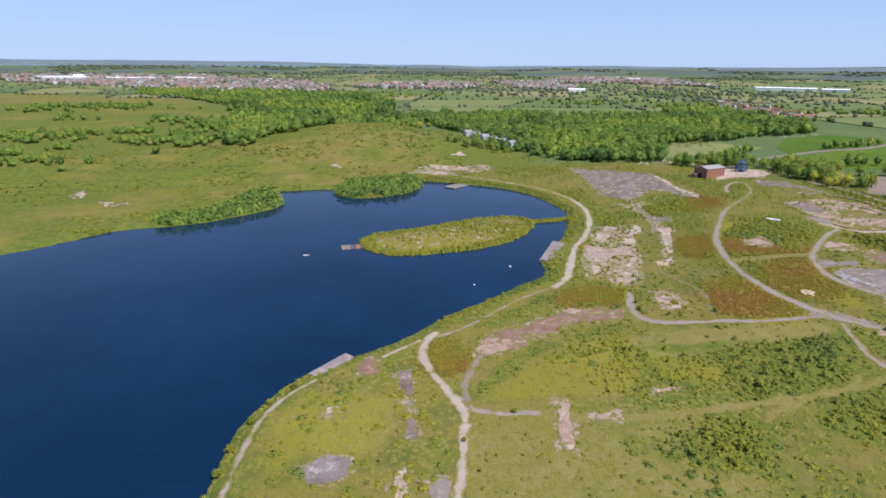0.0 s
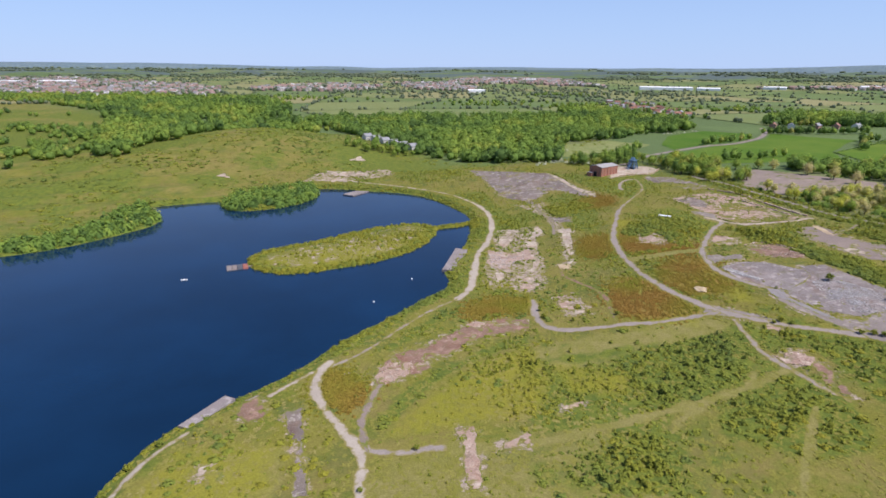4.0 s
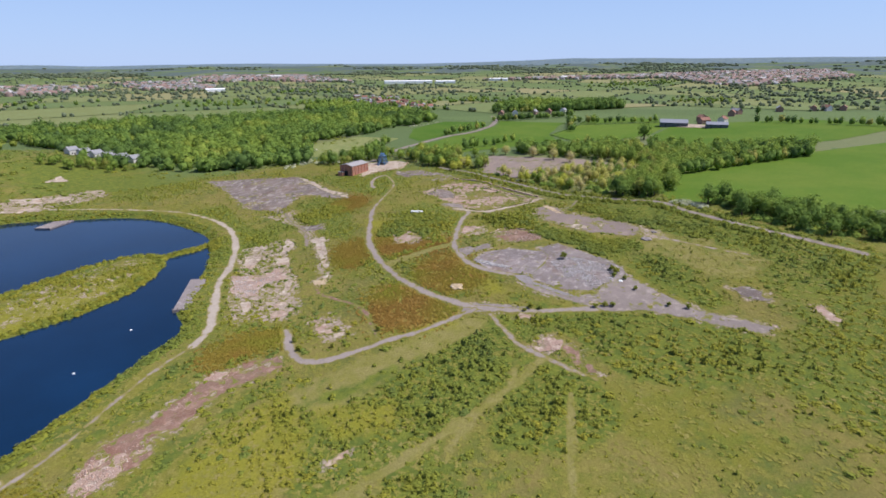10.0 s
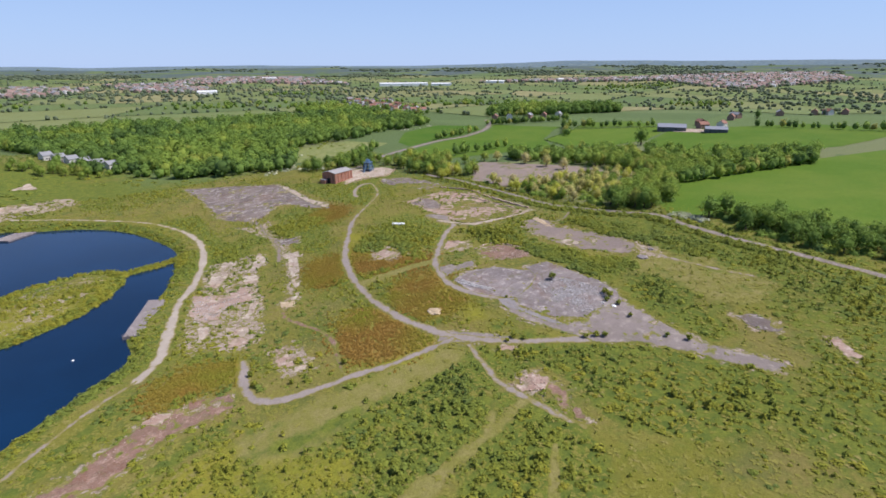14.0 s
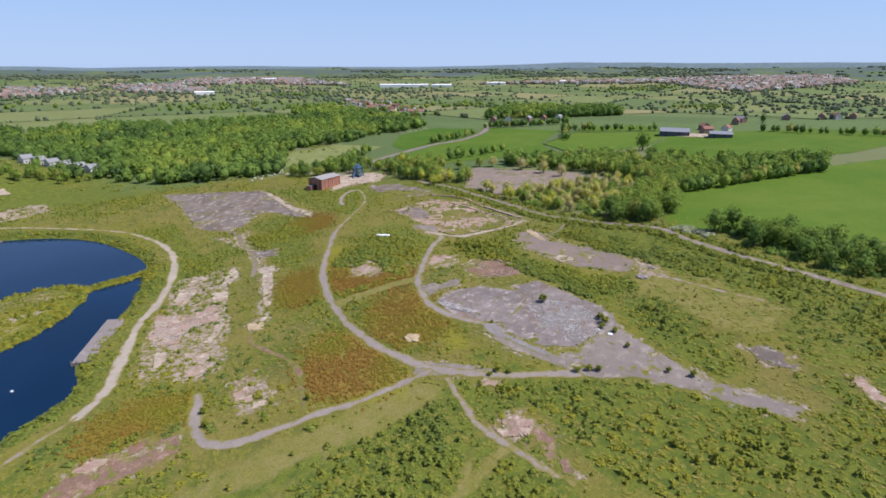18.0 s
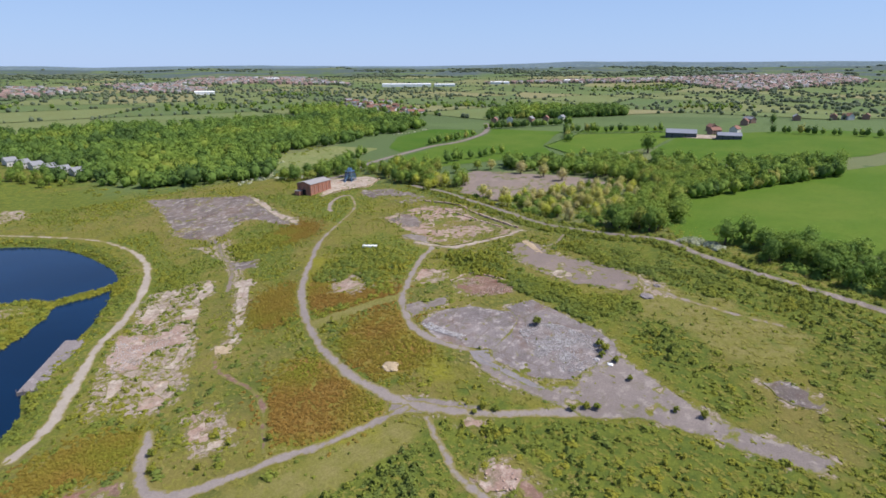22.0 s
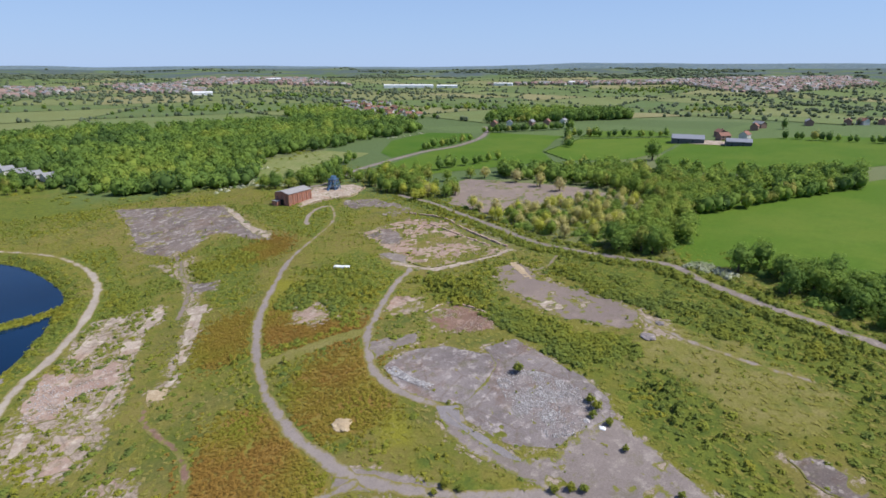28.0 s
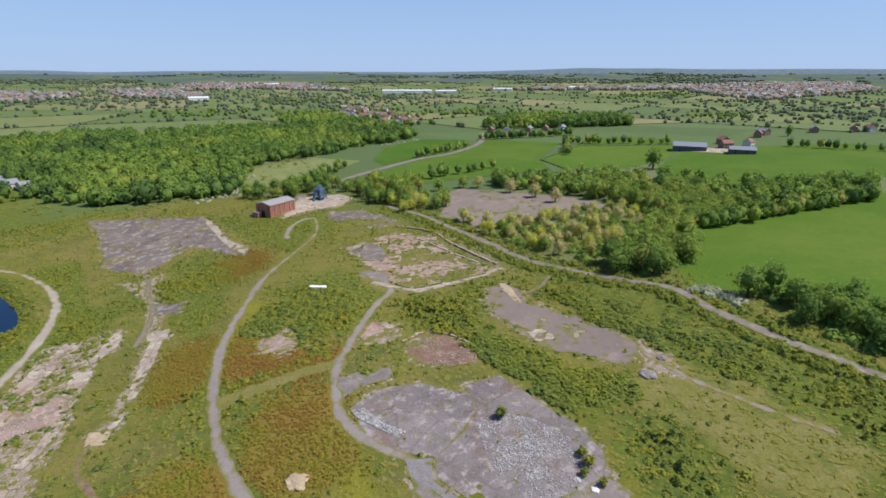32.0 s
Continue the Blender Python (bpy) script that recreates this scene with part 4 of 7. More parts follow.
# name, material, outline, ragged edge, share of weeds, lift, label
SLABS = [
    ("concrete_slab", M_CONCRETE, [(179, 224), (190, 226), (200, 221), (205, 212), (208.2, 207), (206, 201.2), (197.2, 196), (187.4, 192.8), (182, 199), (178, 210)], .45, -0.2, .18, "cracked grey concrete slab with white rubble along one edge"),
    ("concrete_slab", M_CONCRETE, [(208.4, 212), (220, 209), (220, 197), (221, 181), (219, 171), (215, 165), (209, 166), (202, 167), (195, 166), (187, 174), (185, 182), (184, 188), (187.2, 193.2), (197, 196.4), (205.6, 201.4), (207.6, 207)], .45, -0.2, .19, "large cracked grey concrete slab strewn with rubble"),
    ("junction_apron", M_TARMAC, [(147, 190), (151, 195), (157, 190), (162, 183), (168, 174), (163, 175), (156, 182), (151, 186)], 0.8, -0.2, .13, "worn grey ground where the tracks meet"),
    ("sunken_slab", M_SMOOTH, [(181, 197.5), (186, 193.5), (182.6, 188), (184, 181), (185.5, 173), (187, 167), (184, 172), (181, 186), (179.5, 192)], .3, -0.3, .15, "smooth grey sunken slab"),
    ("tarmac_patch", M_TARMAC, [(184, 240), (199, 234), (195, 228), (186, 230), (180, 229), (181, 236)], .8, -0.1, .15, "grey tarmac patch beside the track"),
    ("tarmac_apron", M_TARMAC, [(180, 196), (183, 190), (182, 185), (183, 176), (187, 168), (193, 165), (203, 167), (210, 167), (216, 171), (212, 152), (211, 143), (210, 132), (212, 122), (216, 107), (209, 107), (206, 116), (203, 129), (196, 144), (186, 154), (183, 164), (179, 175), (177, 186)], .8, -0.15, .14, "grey tarmac apron with weeds"),
    ("dark_slab", M_CONCRETE_DARK, [(134, 518), (163, 499), (194, 474), (195, 434), (198, 383), (188, 394), (180, 417), (173, 417), (155, 400), (150, 390), (144, 404), (134, 418), (136, 464)], 1.6, 0.08, .16, "brown-grey stained concrete slab"),
    ("slab_edge_strip", M_PALE, [(193, 470), (197, 460), (196, 415), (201, 395), (196, 385), (192, 401), (192, 426)], .8, 0.0, .17, "pale strip along the stained slab"),
    ("rubble_court", M_PINK, [(237, 357), (250, 358), (274, 364), (285, 347), (280, 318), (274, 288), (275, 276), (264, 278), (250, 283), (239, 285), (234, 298), (236, 324)], 2.5, 0.38, .13, "overgrown pinkish demolition rubble"),
    ("court_kerb", M_PALE, [(229, 305), (238, 285), (253, 282), (266, 279), (278, 279), (277, 275), (266, 274.5), (252, 277), (237, 280), (226, 302)], .5, -0.1, .15, "pale concrete edging of the rubble court"),
    ("grey_yard", M_CONCRETE_DARK, [(262, 432), (280, 420), (290, 395), (284, 372), (270, 372), (262, 390), (255, 415)], 3.0, 0.36, .13, "patchy grey hard standing"),
    ("cinder_slab", M_CINDER, [(259, 264), (267, 259), (261, 235), (262, 214), (263, 199), (260, 192), (251, 190), (246, 195), (243, 206), (241, 221), (244, 239), (248, 254)], 3.0, 0.02, .14, "brown-grey cinder slab"),
    ("brick_floor", M_RED_SHALE, [(214, 248), (222, 244), (224, 225), (219, 218), (205, 228), (206, 238)], .5, 0.05, .15, "reddish brick floor of a demolished building"),
    ("brick_floor", M_PINK, [(209, 269), (217, 258), (210, 250), (205, 249), (198, 253), (200, 260)], 1.0, 0.15, .15, "pink brick floor of a demolished building"),
    ("brick_floor", M_PINK, [(172, 284), (180, 284), (184, 270), (176, 266), (170, 274)], 1.2, 0.2, .15, "pink rubble floor among herbs"),
    ("pale_slab", M_PALE, [(100, 312), (106, 327), (115, 340), (122, 337), (116, 324), (109, 315), (103, 306)], .8, 0.06, .15, "pale pinkish concrete slab broken by weeds"),
    ("pale_slab", M_PALE, [(119, 316), (124, 322), (132, 338), (135, 338), (133, 323), (126, 316), (120, 313)], .7, 0.04, .15, "narrow pale concrete slab"),
    ("pale_slab", M_PALE, [(114, 303), (117, 313), (123, 309), (121, 301), (116, 299)], .7, 0.04, .15, "small pale concrete slab"),
    ("pink_slab", M_PINK, [(92, 305), (100, 300), (109, 295), (113, 301), (115, 294), (115, 288), (112, 279), (106, 282), (101, 281), (98, 278), (95, 272), (91, 272), (85, 273), (87, 288), (90, 298)], .9, 0.0, .15, "pinkish broken concrete beside the shore track"),
    ("pale_slab", M_PALE, [(111, 281), (115, 287), (113, 275), (108, 267), (104, 263), (100, 266), (105, 269)], .7, 0.08, .15, "narrow pale concrete slab"),
    ("pale_slab", M_PALE, [(86, 270), (91, 268), (88, 260), (84, 255), (80, 255), (83, 259)], .7, 0.06, .15, "narrow pale concrete slab"),
    ("pale_slab", M_PALE, [(93, 256), (95, 262), (102, 256), (101, 251), (98, 248)], .5, -0.05, .16, "square pale concrete slab"),
    ("rubble_patch", M_PINK, [(92, 249), (93, 254), (98, 249), (99, 243), (95, 240), (90, 244)], .9, 0.12, .13, "pinkish rubble patch"),
    ("cream_slab", M_SAND, [(118, 262.5), (119.5, 269), (125, 265.5), (123, 259.5)], .2, -0.4, .16, "small cream concrete slab"),
    ("pale_strip", M_PALE, [(142, 318), (147, 316), (139, 293), (133, 278), (129.5, 279), (135, 298)], .4, -0.15, .15, "narrow pale concrete strip"),
    ("pale_slab", M_PALE, [(141, 327), (150, 323), (148, 313), (141, 318)], .4, -0.15, .16, "square pale concrete slab"),
    ("grey_slab", M_CONCRETE_DARK, [(148, 355), (160, 345), (156, 337), (147, 341)], 1.0, 0.05, .15, "grey slab beside the path"),
    ("pale_strip", M_PALE, [(124, 268), (129, 274), (131, 271), (126, 266), (124, 265)], .4, -0.1, .15, "short pale concrete strip"),
    ("rubble_slab", M_PINK, [(103, 232), (108, 230), (105, 213), (99, 217)], 1.0, 0.2, .13, "overgrown rubble slab"),
    ("pale_strip", M_PALE, [(102, 215), (109, 212), (106, 208), (100, 212)], 0.8, 0.1, .13, "pale concrete strip"),
    ("red_shale_bank", M_RED_SHALE, [(17, 178), (21, 189), (26, 196), (36, 198), (45, 205), (53, 210), (62, 217), (73, 217), (83, 213), (81, 205), (69, 202), (60, 201), (50, 194), (41, 188), (34, 181), (27, 179), (21, 175)], 1.5, 0.0, .13, "long strip of reddish bare shale"),
    ("pale_rubble_patch", M_PINK, [(17, 180), (22, 190), (30, 191), (36, 187), (28, 180), (21, 176)], 1.8, 0.36, .15, "pale broken rubble on the shale"),
    ("pale_rubble_patch", M_PINK, [(57, 214), (62, 217), (66, 214), (61, 210)], .8, 0.05, .15, "pale broken rubble on the shale"),
    ("round_slab", M_CONCRETE, [(-33, 118), (-31, 122), (-27, 124), (-21, 122), (-21, 116), (-25, 113), (-30, 113)], .8, -0.2, .15, "round pale concrete slab in grass"),
    ("grey_slab", M_TARMAC, [(-1, 111), (2, 114), (6, 113), (5, 103), (1, 102)], 0.7, -0.2, .14, "small grey slab beside a track"),
    ("shale_strip", M_CONCRETE_DARK, [(-11, 167), (-6, 168), (-5, 152), (-3, 130), (-6, 130), (-8, 152)], 0.9, 0.12, .14, "narrow strip of bare shale"),
    ("rubble_patch", M_RED_SHALE, [(-25, 175), (-19, 178), (-16, 166), (-21, 162), (-26, 168)], 1.0, 0.1, .14, "patch of reddish rubble by the shore"),
    ("rubble_strip", M_PINK, [(39, 147), (44, 147), (40, 122), (36, 122)], .9, 0.15, .14, "strip of pinkish rubble in grass"),
    ("bare_patch", M_PINK, [(49, 138), (58, 140), (57, 135), (48, 134)], .9, 0.28, .14, "bare pinkish ground"),
    ("bare_strip", M_PALE, [(-9, 116), (-6, 117), (-4, 104), (-8, 104)], .6, 0.1, .14, "bare pale strip"),
    ("bare_patch", M_PALE, [(-33, 145), (-29, 146), (-29, 141), (-32, 141)], .8, 0.23, .14, "small bare pale patch"),
    ("bare_patch", M_PALE, [(-27, 143), (-24, 143), (-24, 139), (-26, 139)], .8, 0.23, .14, "small bare pale patch"),
    ("bare_patch", M_RED_SHALE, [(159, 152), (162, 146), (156, 132), (151, 132), (156, 145)], 1.0, 0.33, .14, "bare reddish ground by the foundation"),
    ("bare_patch", M_PINK, [(159, 173), (163, 174), (166, 170), (162, 168)], .6, 0.13, .14, "bare pinkish ground by the junction"),
    ("bare_patch", M_PALE, [(20, 575), (36, 595), (40, 578)], 1.5, 0.33, .2, "bare pale ground on the heath"),
    ("bare_patch", M_PALE, [(-275, 414), (-275, 440), (-258, 412)], 2.5, 0.38, .2, "bare pale ground on the heath"),
    ("bare_patch", M_PALE, [(-92, 522), (-86, 532), (-80, 516)], 1.5, 0.33, .2, "bare pale ground on the heath"),
    ("bare_patch", M_PALE, [(-240, 400), (-225, 408), (-215, 395), (-230, 388)], 2.0, 0.38, .2, "bare pale ground on the heath"),
    ("broken_foundation", M_PINK, [(151, 158), (159, 157), (162, 151), (157, 148), (151, 152)], 0.8, 0.0, .16, "broken pale foundation"),
    ("broken_foundation", M_CONCRETE_DARK, [(231, 132), (236, 127), (235, 117), (230, 116), (227, 122)], 1.0, 0.0, .14, "small brown-grey foundation"),
    ("broken_foundation", M_PINK, [(237, 107), (238, 102), (233, 94), (229, 96)], 0.8, 0.1, .14, "broken pale foundation"),
    ("bare_strip", M_PALE, [(71, 150), (80, 152), (80, 150), (73, 148)], 0.4, 0.0, .14, "narrow bare pale strip"),
    ("path_apron", M_TARMAC, [(228, 318), (234, 316), (238, 306), (233, 298), (229, 303)], .7, -0.1, .15, "grey hard standing where the path ends"),
    ("court_floor", M_CONCRETE_DARK, [(238, 352), (252, 357), (254, 340), (244, 322), (237, 330)], 1.2, 0.1, .155, "grey floor inside the rubble court"),
    ("pale_strip", M_SAND, [(265, 264), (262, 258), (256, 243), (258, 242), (264, 254), (267, 262)], .4, 0.0, .15, "short cream concrete edge strip"),
    ("white_patch", M_PALE, [(242, 223), (249, 222), (247, 213), (241, 216)], .8, 0.15, .19, "pale broken patch on the cinder slab"),
    ("building_yard", M_PALE, [(232, 432), (240, 452), (262, 482), (290, 476), (293, 458), (274, 440), (256, 440)], 1.5, -0.15, .14, "pale concrete yard behind the brick building"),
    ("clearing", M_CINDER, [(309, 374), (332, 400), (344, 424), (369, 431), (383, 400), (404, 355), (404, 320), (392, 314), (366, 327), (332, 338), (312, 338)], 3.0, -0.05, .14, "grey hard-standing clearing among trees"),
    ("far_shore_bank", M_PALE, [(0, 537), (25, 534), (42, 528), (38, 516), (8, 521)], 1.5, 0.15, .15, "pale bare bank by the far shore"),
    ("far_shore_bank", M_PALE, [(-12, 508), (10, 512), (28, 502), (8, 500)], 1.5, 0.15, .15, "pale bare bank by the far shore"),
    ("rusty_patch", M_RUST, [(129, 231), (142, 237), (146, 221), (148, 199), (149, 190), (140, 189), (129, 193), (120, 200), (121, 215)], 4.0, 0.12, .08, "rust-brown stand of dry herbs"),
    ("rusty_patch", M_RUST, [(158, 240), (172, 244), (182, 236), (177, 224), (176, 208), (169, 203), (157, 201), (151, 211), (151, 226)], 4.0, 0.12, .08, "rust-brown stand of dry herbs"),
    ("rusty_patch", M_RUST, [(147, 299), (159, 299), (150, 271), (139, 268), (136, 282)], 4.0, 0.12, .08, "rust-brown stand of dry herbs"),
    ("rusty_patch", M_RUST, [(171, 300), (171, 273), (190, 260), (182, 246), (166, 253), (158, 271)], 3.0, 0.5, .08, "rust-brown stand of dry herbs"),
    ("rusty_patch", M_RUST, [(60, 228), (72, 236), (91, 232), (87, 221), (73, 222), (62, 219)], 2.0, 0.2, .08, "olive and rust stand of dry herbs"),
    ("rusty_patch", M_RUST, [(181, 378), (202, 386), (200, 363), (179, 355)], 3.0, 0.3, .08, "rust-brown stand of dry herbs"),
    ("rusty_patch", M_RUST, [(1, 187), (7, 187), (12, 173), (6, 164), (0, 172)], 1.5, 0.2, .08, "rust-brown herbs in a track bend"),
    ("dry_meadow", M_MEADOW, [(238, 180), (256, 184), (270, 172), (274, 152), (270, 138), (252, 130), (238, 138), (240, 160)], 5.0, 0.35, .07, "dry buff meadow grass"),
    ("dry_meadow", M_MEADOW, [(-33, 128), (-28, 146), (-12, 148), (-12, 128), (-20, 124)], 5.0, 0.4, .07, "dry buff meadow grass"),
    ("meadow", M_MEADOW, [(76, 185), (98, 190), (112, 188), (125, 188), (146, 186), (151, 176), (118, 175), (105, 172), (91, 170), (79, 173)], 2.5, -0.1, .07, "short pale meadow grass"),
]
RUST = []
slab_seed = 0
for name, material, pts, rag, weeds, lift, label in SLABS:
    slab_seed += 1
    poly = np.array(pts, float) if material not in (M_RUST, M_MEADOW) else curve(pts, 4.0, True)
    if material is M_RUST:
        RUST.append(poly)

    def field(x, y, poly=poly, rag=rag, weeds=weeds, s=slab_seed):
        gaps = (0.62 - 1.3 * weeds) + 1.2 * fbm(x, y, 10, s + 40, 4) + 0.55 * vnoise(x, y, 1.5, s) + 0.35 * vnoise(x, y, 3.1, s + 9)
        return np.minimum(inside(x, y, poly) + rag * (1.3 * fbm(x, y, 7, s, 4) + 0.45 * vnoise(x, y, 1.4, s + 5)), 3 * gaps)
    if material in (M_RUST, M_MEADOW):
        continue
    ob = drape(name, field, bounds_of(pts, 4), 0.75, (lift if min(p[1] for p in pts) > 500 or pts[0][0] < -130 or pts[0][0] > 330 else 0.4 * lift) + 0.0015 * slab_seed, material)
    tagged(ob, label, "slab" if "slab" in name else "ground patch", kind="structure")
HARD = [(np.array(s[2], float), s[4]) for s in SLABS if s[1] not in (M_RUST, M_MEADOW)]
MEADOW = curve(SLABS[-1][2], 4.0, True)
DRY = [curve(s[2], 4.0, True) for s in SLABS if s[1] is M_MEADOW]
DRY_PATHS = [(half, curve(pts, 3.0)) for name, (half, pts) in TRACKS.items() if "grass" in name]
LINES = [(half, curve(pts, 3.0)) for half, pts in TRACKS.values()] + ROADS

# enclosed fields near the site
FIELDS = [
    ("bright green pasture with a mown look", [(375, 256), (440, 250), (520, 234), (700, 190), (640, 90), (430, 90), (349, 140), (322, 186), (307, 207), (338, 236)]),
    ("green pasture below the farm", [(528, 378), (560, 392), (640, 420), (680, 400), (780, 330), (780, 230), (620, 240), (520, 290), (490, 345)]),
    ("green pasture bounded by hedges", [(502, 484), (596, 523), (664, 446), (636, 425), (560, 395), (515, 400), (480, 430)]),
    ("pale green pasture under the plantation", [(602, 529), (655, 556), (700, 515), (676, 452)]),
    ("dark green pasture beside the road", [(345, 528), (420, 566), (470, 577), (528, 608), (570, 650), (604, 553), (575, 541), (502, 487), (470, 440), (412, 455), (350, 470)]),
    ("green pasture across the road", [(375, 563), (380, 596), (432, 667), (508, 702), (545, 660), (520, 618), (460, 592), (420, 580)]),
    ("pale dry pasture by the wood", [(231, 563), (268, 629), (343, 649), (371, 601), (334, 573), (267, 528)]),
]
for label, pts in FIELDS:
    poly = np.array(pts, float)
    ob = drape("field", lambda x, y: inside(x, y, poly) + 1.5 * fbm(x, y, 20, 5), bounds_of(pts, 10), 5.0, 0.2, M_FIELD_GREEN if "green" in label else M_PASTURE_PALE)
    tagged(ob, label, "field", "fields round the site", "structure")

# ---- vegetation ----
def mask_free(p, margin=0.3, meadow=True):
    """True where plants may stand: off tracks, slabs and water."""
    x, y = p[:, 0], p[:, 1]
    ok = lake_sd(x, y) < -0.6
    for half, line in LINES:
        lo, hi = line.min(0) - 5, line.max(0) + 5
        k = np.where((x > lo[0]) & (x < hi[0]) & (y > lo[1]) & (y < hi[1]) & ok)[0]
        ok[k] &= line_dist(x[k], y[k], line) > half + margin
    for poly, weeds in HARD + ([(MEADOW, 0.0)] if meadow else []):
        lo, hi = poly.min(0) - 2, poly.max(0) + 2
        k = np.where((x > lo[0]) & (x < hi[0]) & (y > lo[1]) & (y < hi[1]) & ok)[0]
        s = inside(x[k], y[k], poly)
        ok[k] &= (s < margin) | (rng.random(len(k)) < 0.05 + 0.5 * np.exp(-np.maximum(s, 0) / 0.9) + max(0.0, 1.6 * (weeds - 0.2)))
    return ok


def rust_amount(p):
    s = np.full(len(p), -99.0)
    for poly in RUST:
        s = np.maximum(s, inside(p[:, 0], p[:, 1], poly))
    return s


r0 = np.random.default_rng(3)
TUFTS = [tuft(r0, 6) for _ in range(6)]
BUSHES = [leaf_shell(26, 0.29, r0, 0.9, -0.05, 0.80) for _ in range(6)]
SHRUBS = [leaf_shell(56, 0.23, r0, 1.0, -0.2, 0.80) for _ in range(6)]
SAPLINGS = [sapling(r0, 24, 0.42) for _ in range(6)]
HERBS = [sapling(r0, 10, 0.5) for _ in range(6)]
SITE = (-58, 40, 335, 530)
BARE_ZONES = [np.array(a, float) for a in (
    [(121, 340), (108, 343), (99, 318), (94, 302), (86, 290), (82, 262), (80, 250), (92, 238), (104, 240), (110, 262), (116, 274), (119, 291), (125, 310), (128, 318), (138, 340), (128, 342)],
    [(136, 400), (150, 386), (160, 396), (150, 330), (142, 306), (132, 276), (126, 264), (120, 266), (134, 300), (140, 330), (146, 360)],
    [(74, 250), (84, 286), (94, 308), (104, 338), (108, 322), (97, 290), (86, 266), (79, 244)], [(93, 263), (104, 258), (102, 244), (90, 246)],
    [(172, 292), (190, 288), (186, 264), (174, 262)],
    [(100, 236), (112, 232), (112, 206), (98, 208)], [(300, 350), (290, 300), (280, 280), (278, 300), (284, 330), (288, 350)],
    [(172, 290), (186, 286), (188, 266), (172, 262)], [(-5, 535), (60, 545), (66, 520), (20, 500), (-20, 505)], [(262, 205), (268, 190), (256, 170), (250, 185)],
    [(150, 160), (166, 158), (166, 140), (156, 125), (148, 140)], [(0, 186), (20, 192), (30, 178), (16, 168)], [(14, 180), (28, 200), (60, 220), (88, 216), (84, 203), (60, 198), (30, 176)])]


def paint_ground():
    """Where the land is overgrown, rusty with dry herbs, or stripped to rubble soil."""
    n = len(GROUND.data.vertices)
    v = np.empty(n * 3, np.float32)
    GROUND.data.vertices.foreach_get("co", v)
    v = v.reshape(-1, 3).astype(float)
    near = np.where((v[:, 0] > -1400) & (v[:, 0] < 600) & (v[:, 1] > -300) & (v[:, 1] < 1500))[0]
    x, y = v[near, 0], v[near, 1]
    lush = 0.30 + 0.9 * fbm(x, y, 42, 21, 4)
    for s in SCRUB:
        lush = np.maximum(lush, 0.9 * ease((inside(x, y, s) + 4) / 9))
    lush = lush + 0.30 * np.maximum(ease((-60 - x) / 40) * ease((y - 250) / 80), ease((y - 520) / 40)) * (y < 1200)
    lush = lush + 0.22 * ease((182 - y) / 12) * ease((x - 70) / 20)
    for s in GREEN:
        lush = np.maximum(lush, 0.85 * ease((inside(x, y, s) + 6) / 12))
    for s in FRESH:
        lush = lush - 0.35 * ease((inside(x, y, s) + 4) / 9)
    lush = np.maximum(lush, 0.7 * ease((lake_sd(x, y) + 12) / 8))
    rust = 0.85 * ease((rust_amount(np.c_[x, y]) + 4) / 9)
    bare = np.zeros(len(near))
    for poly in BARE_ZONES:
        bare = np.maximum(bare, (0.42 if poly[0][1] < 200 else 0.70) * ease((inside(x, y, poly) + 3) / 6))
    for poly, weeds in HARD:
        if weeds > 0.3:
            continue
        lo, hi = poly.min(0) - 8, poly.max(0) + 8
        k = np.where((x > lo[0]) & (x < hi[0]) & (y > lo[1]) & (y < hi[1]))[0]
        bare[k] = np.maximum(bare[k], 0.55 * ease((inside(x[k], y[k], poly) + 5) / 5))
    isle = inside(x, y, ISLAND)
    bare = np.maximum(bare, 0.5 * ease((isle - 5) / 5))
    lush = np.where(bare > 0.3, lush - 0.25, lush)
    dry = 0.15 + 0.5 * ease((150 - y) / 25) * ease((112 - x) / 40) * ease((x - 4) / 10)
    dry = np.maximum(dry, 0.15 * ease((y - 300) / 120) * (ease((-60 - x) / 40) + ease((y - 545) / 30)))
    for poly in DRY:
        dry = np.maximum(dry, 0.9 * ease((inside(x, y, poly) + 6) / 10))
    for half, line in DRY_PATHS:
        track = ease((half + 1.3 - line_dist(x, y, line)) / 1.6)
        dry, lush, rust = np.maximum(dry, 0.95 * track), lush - track, rust - track
    lush = lush - 0.45 * np.clip(dry - 0.3, 0, 1)
    fresh = np.max([0.75 * ease((inside(x, y, s) + 5) / 10) for s in FRESH], 0)
    for label, data in (("dry", dry), ("lush", lush), ("rust", rust), ("bare", bare), ("fresh", fresh)):
        full = np.zeros(n, np.float32)
        full[near] = data
        GROUND.data.attributes.new(label, "FLOAT", "POINT").data.foreach_set("value", full)



p = sprinkle(40000, bounds=SITE)
p = p[mask_free(p, 0.1)]
rs = rust_amount(p)
q = p[rs < 0]
tn = np.clip(0.66 + 0.35 * fbm(q[:, 0], q[:, 1], 35, 11) + 0.10 * rng.normal(size=len(q)), 0, 1)
hh = 0.35 + 0.35 * rng.random(len(q))
tagged(scatter("rough_grass", TUFTS, q, hh * 1.3, hh * 0.7, tn, L_HERB), "yellow-green tussocks of rough grass and herbs", "grass")

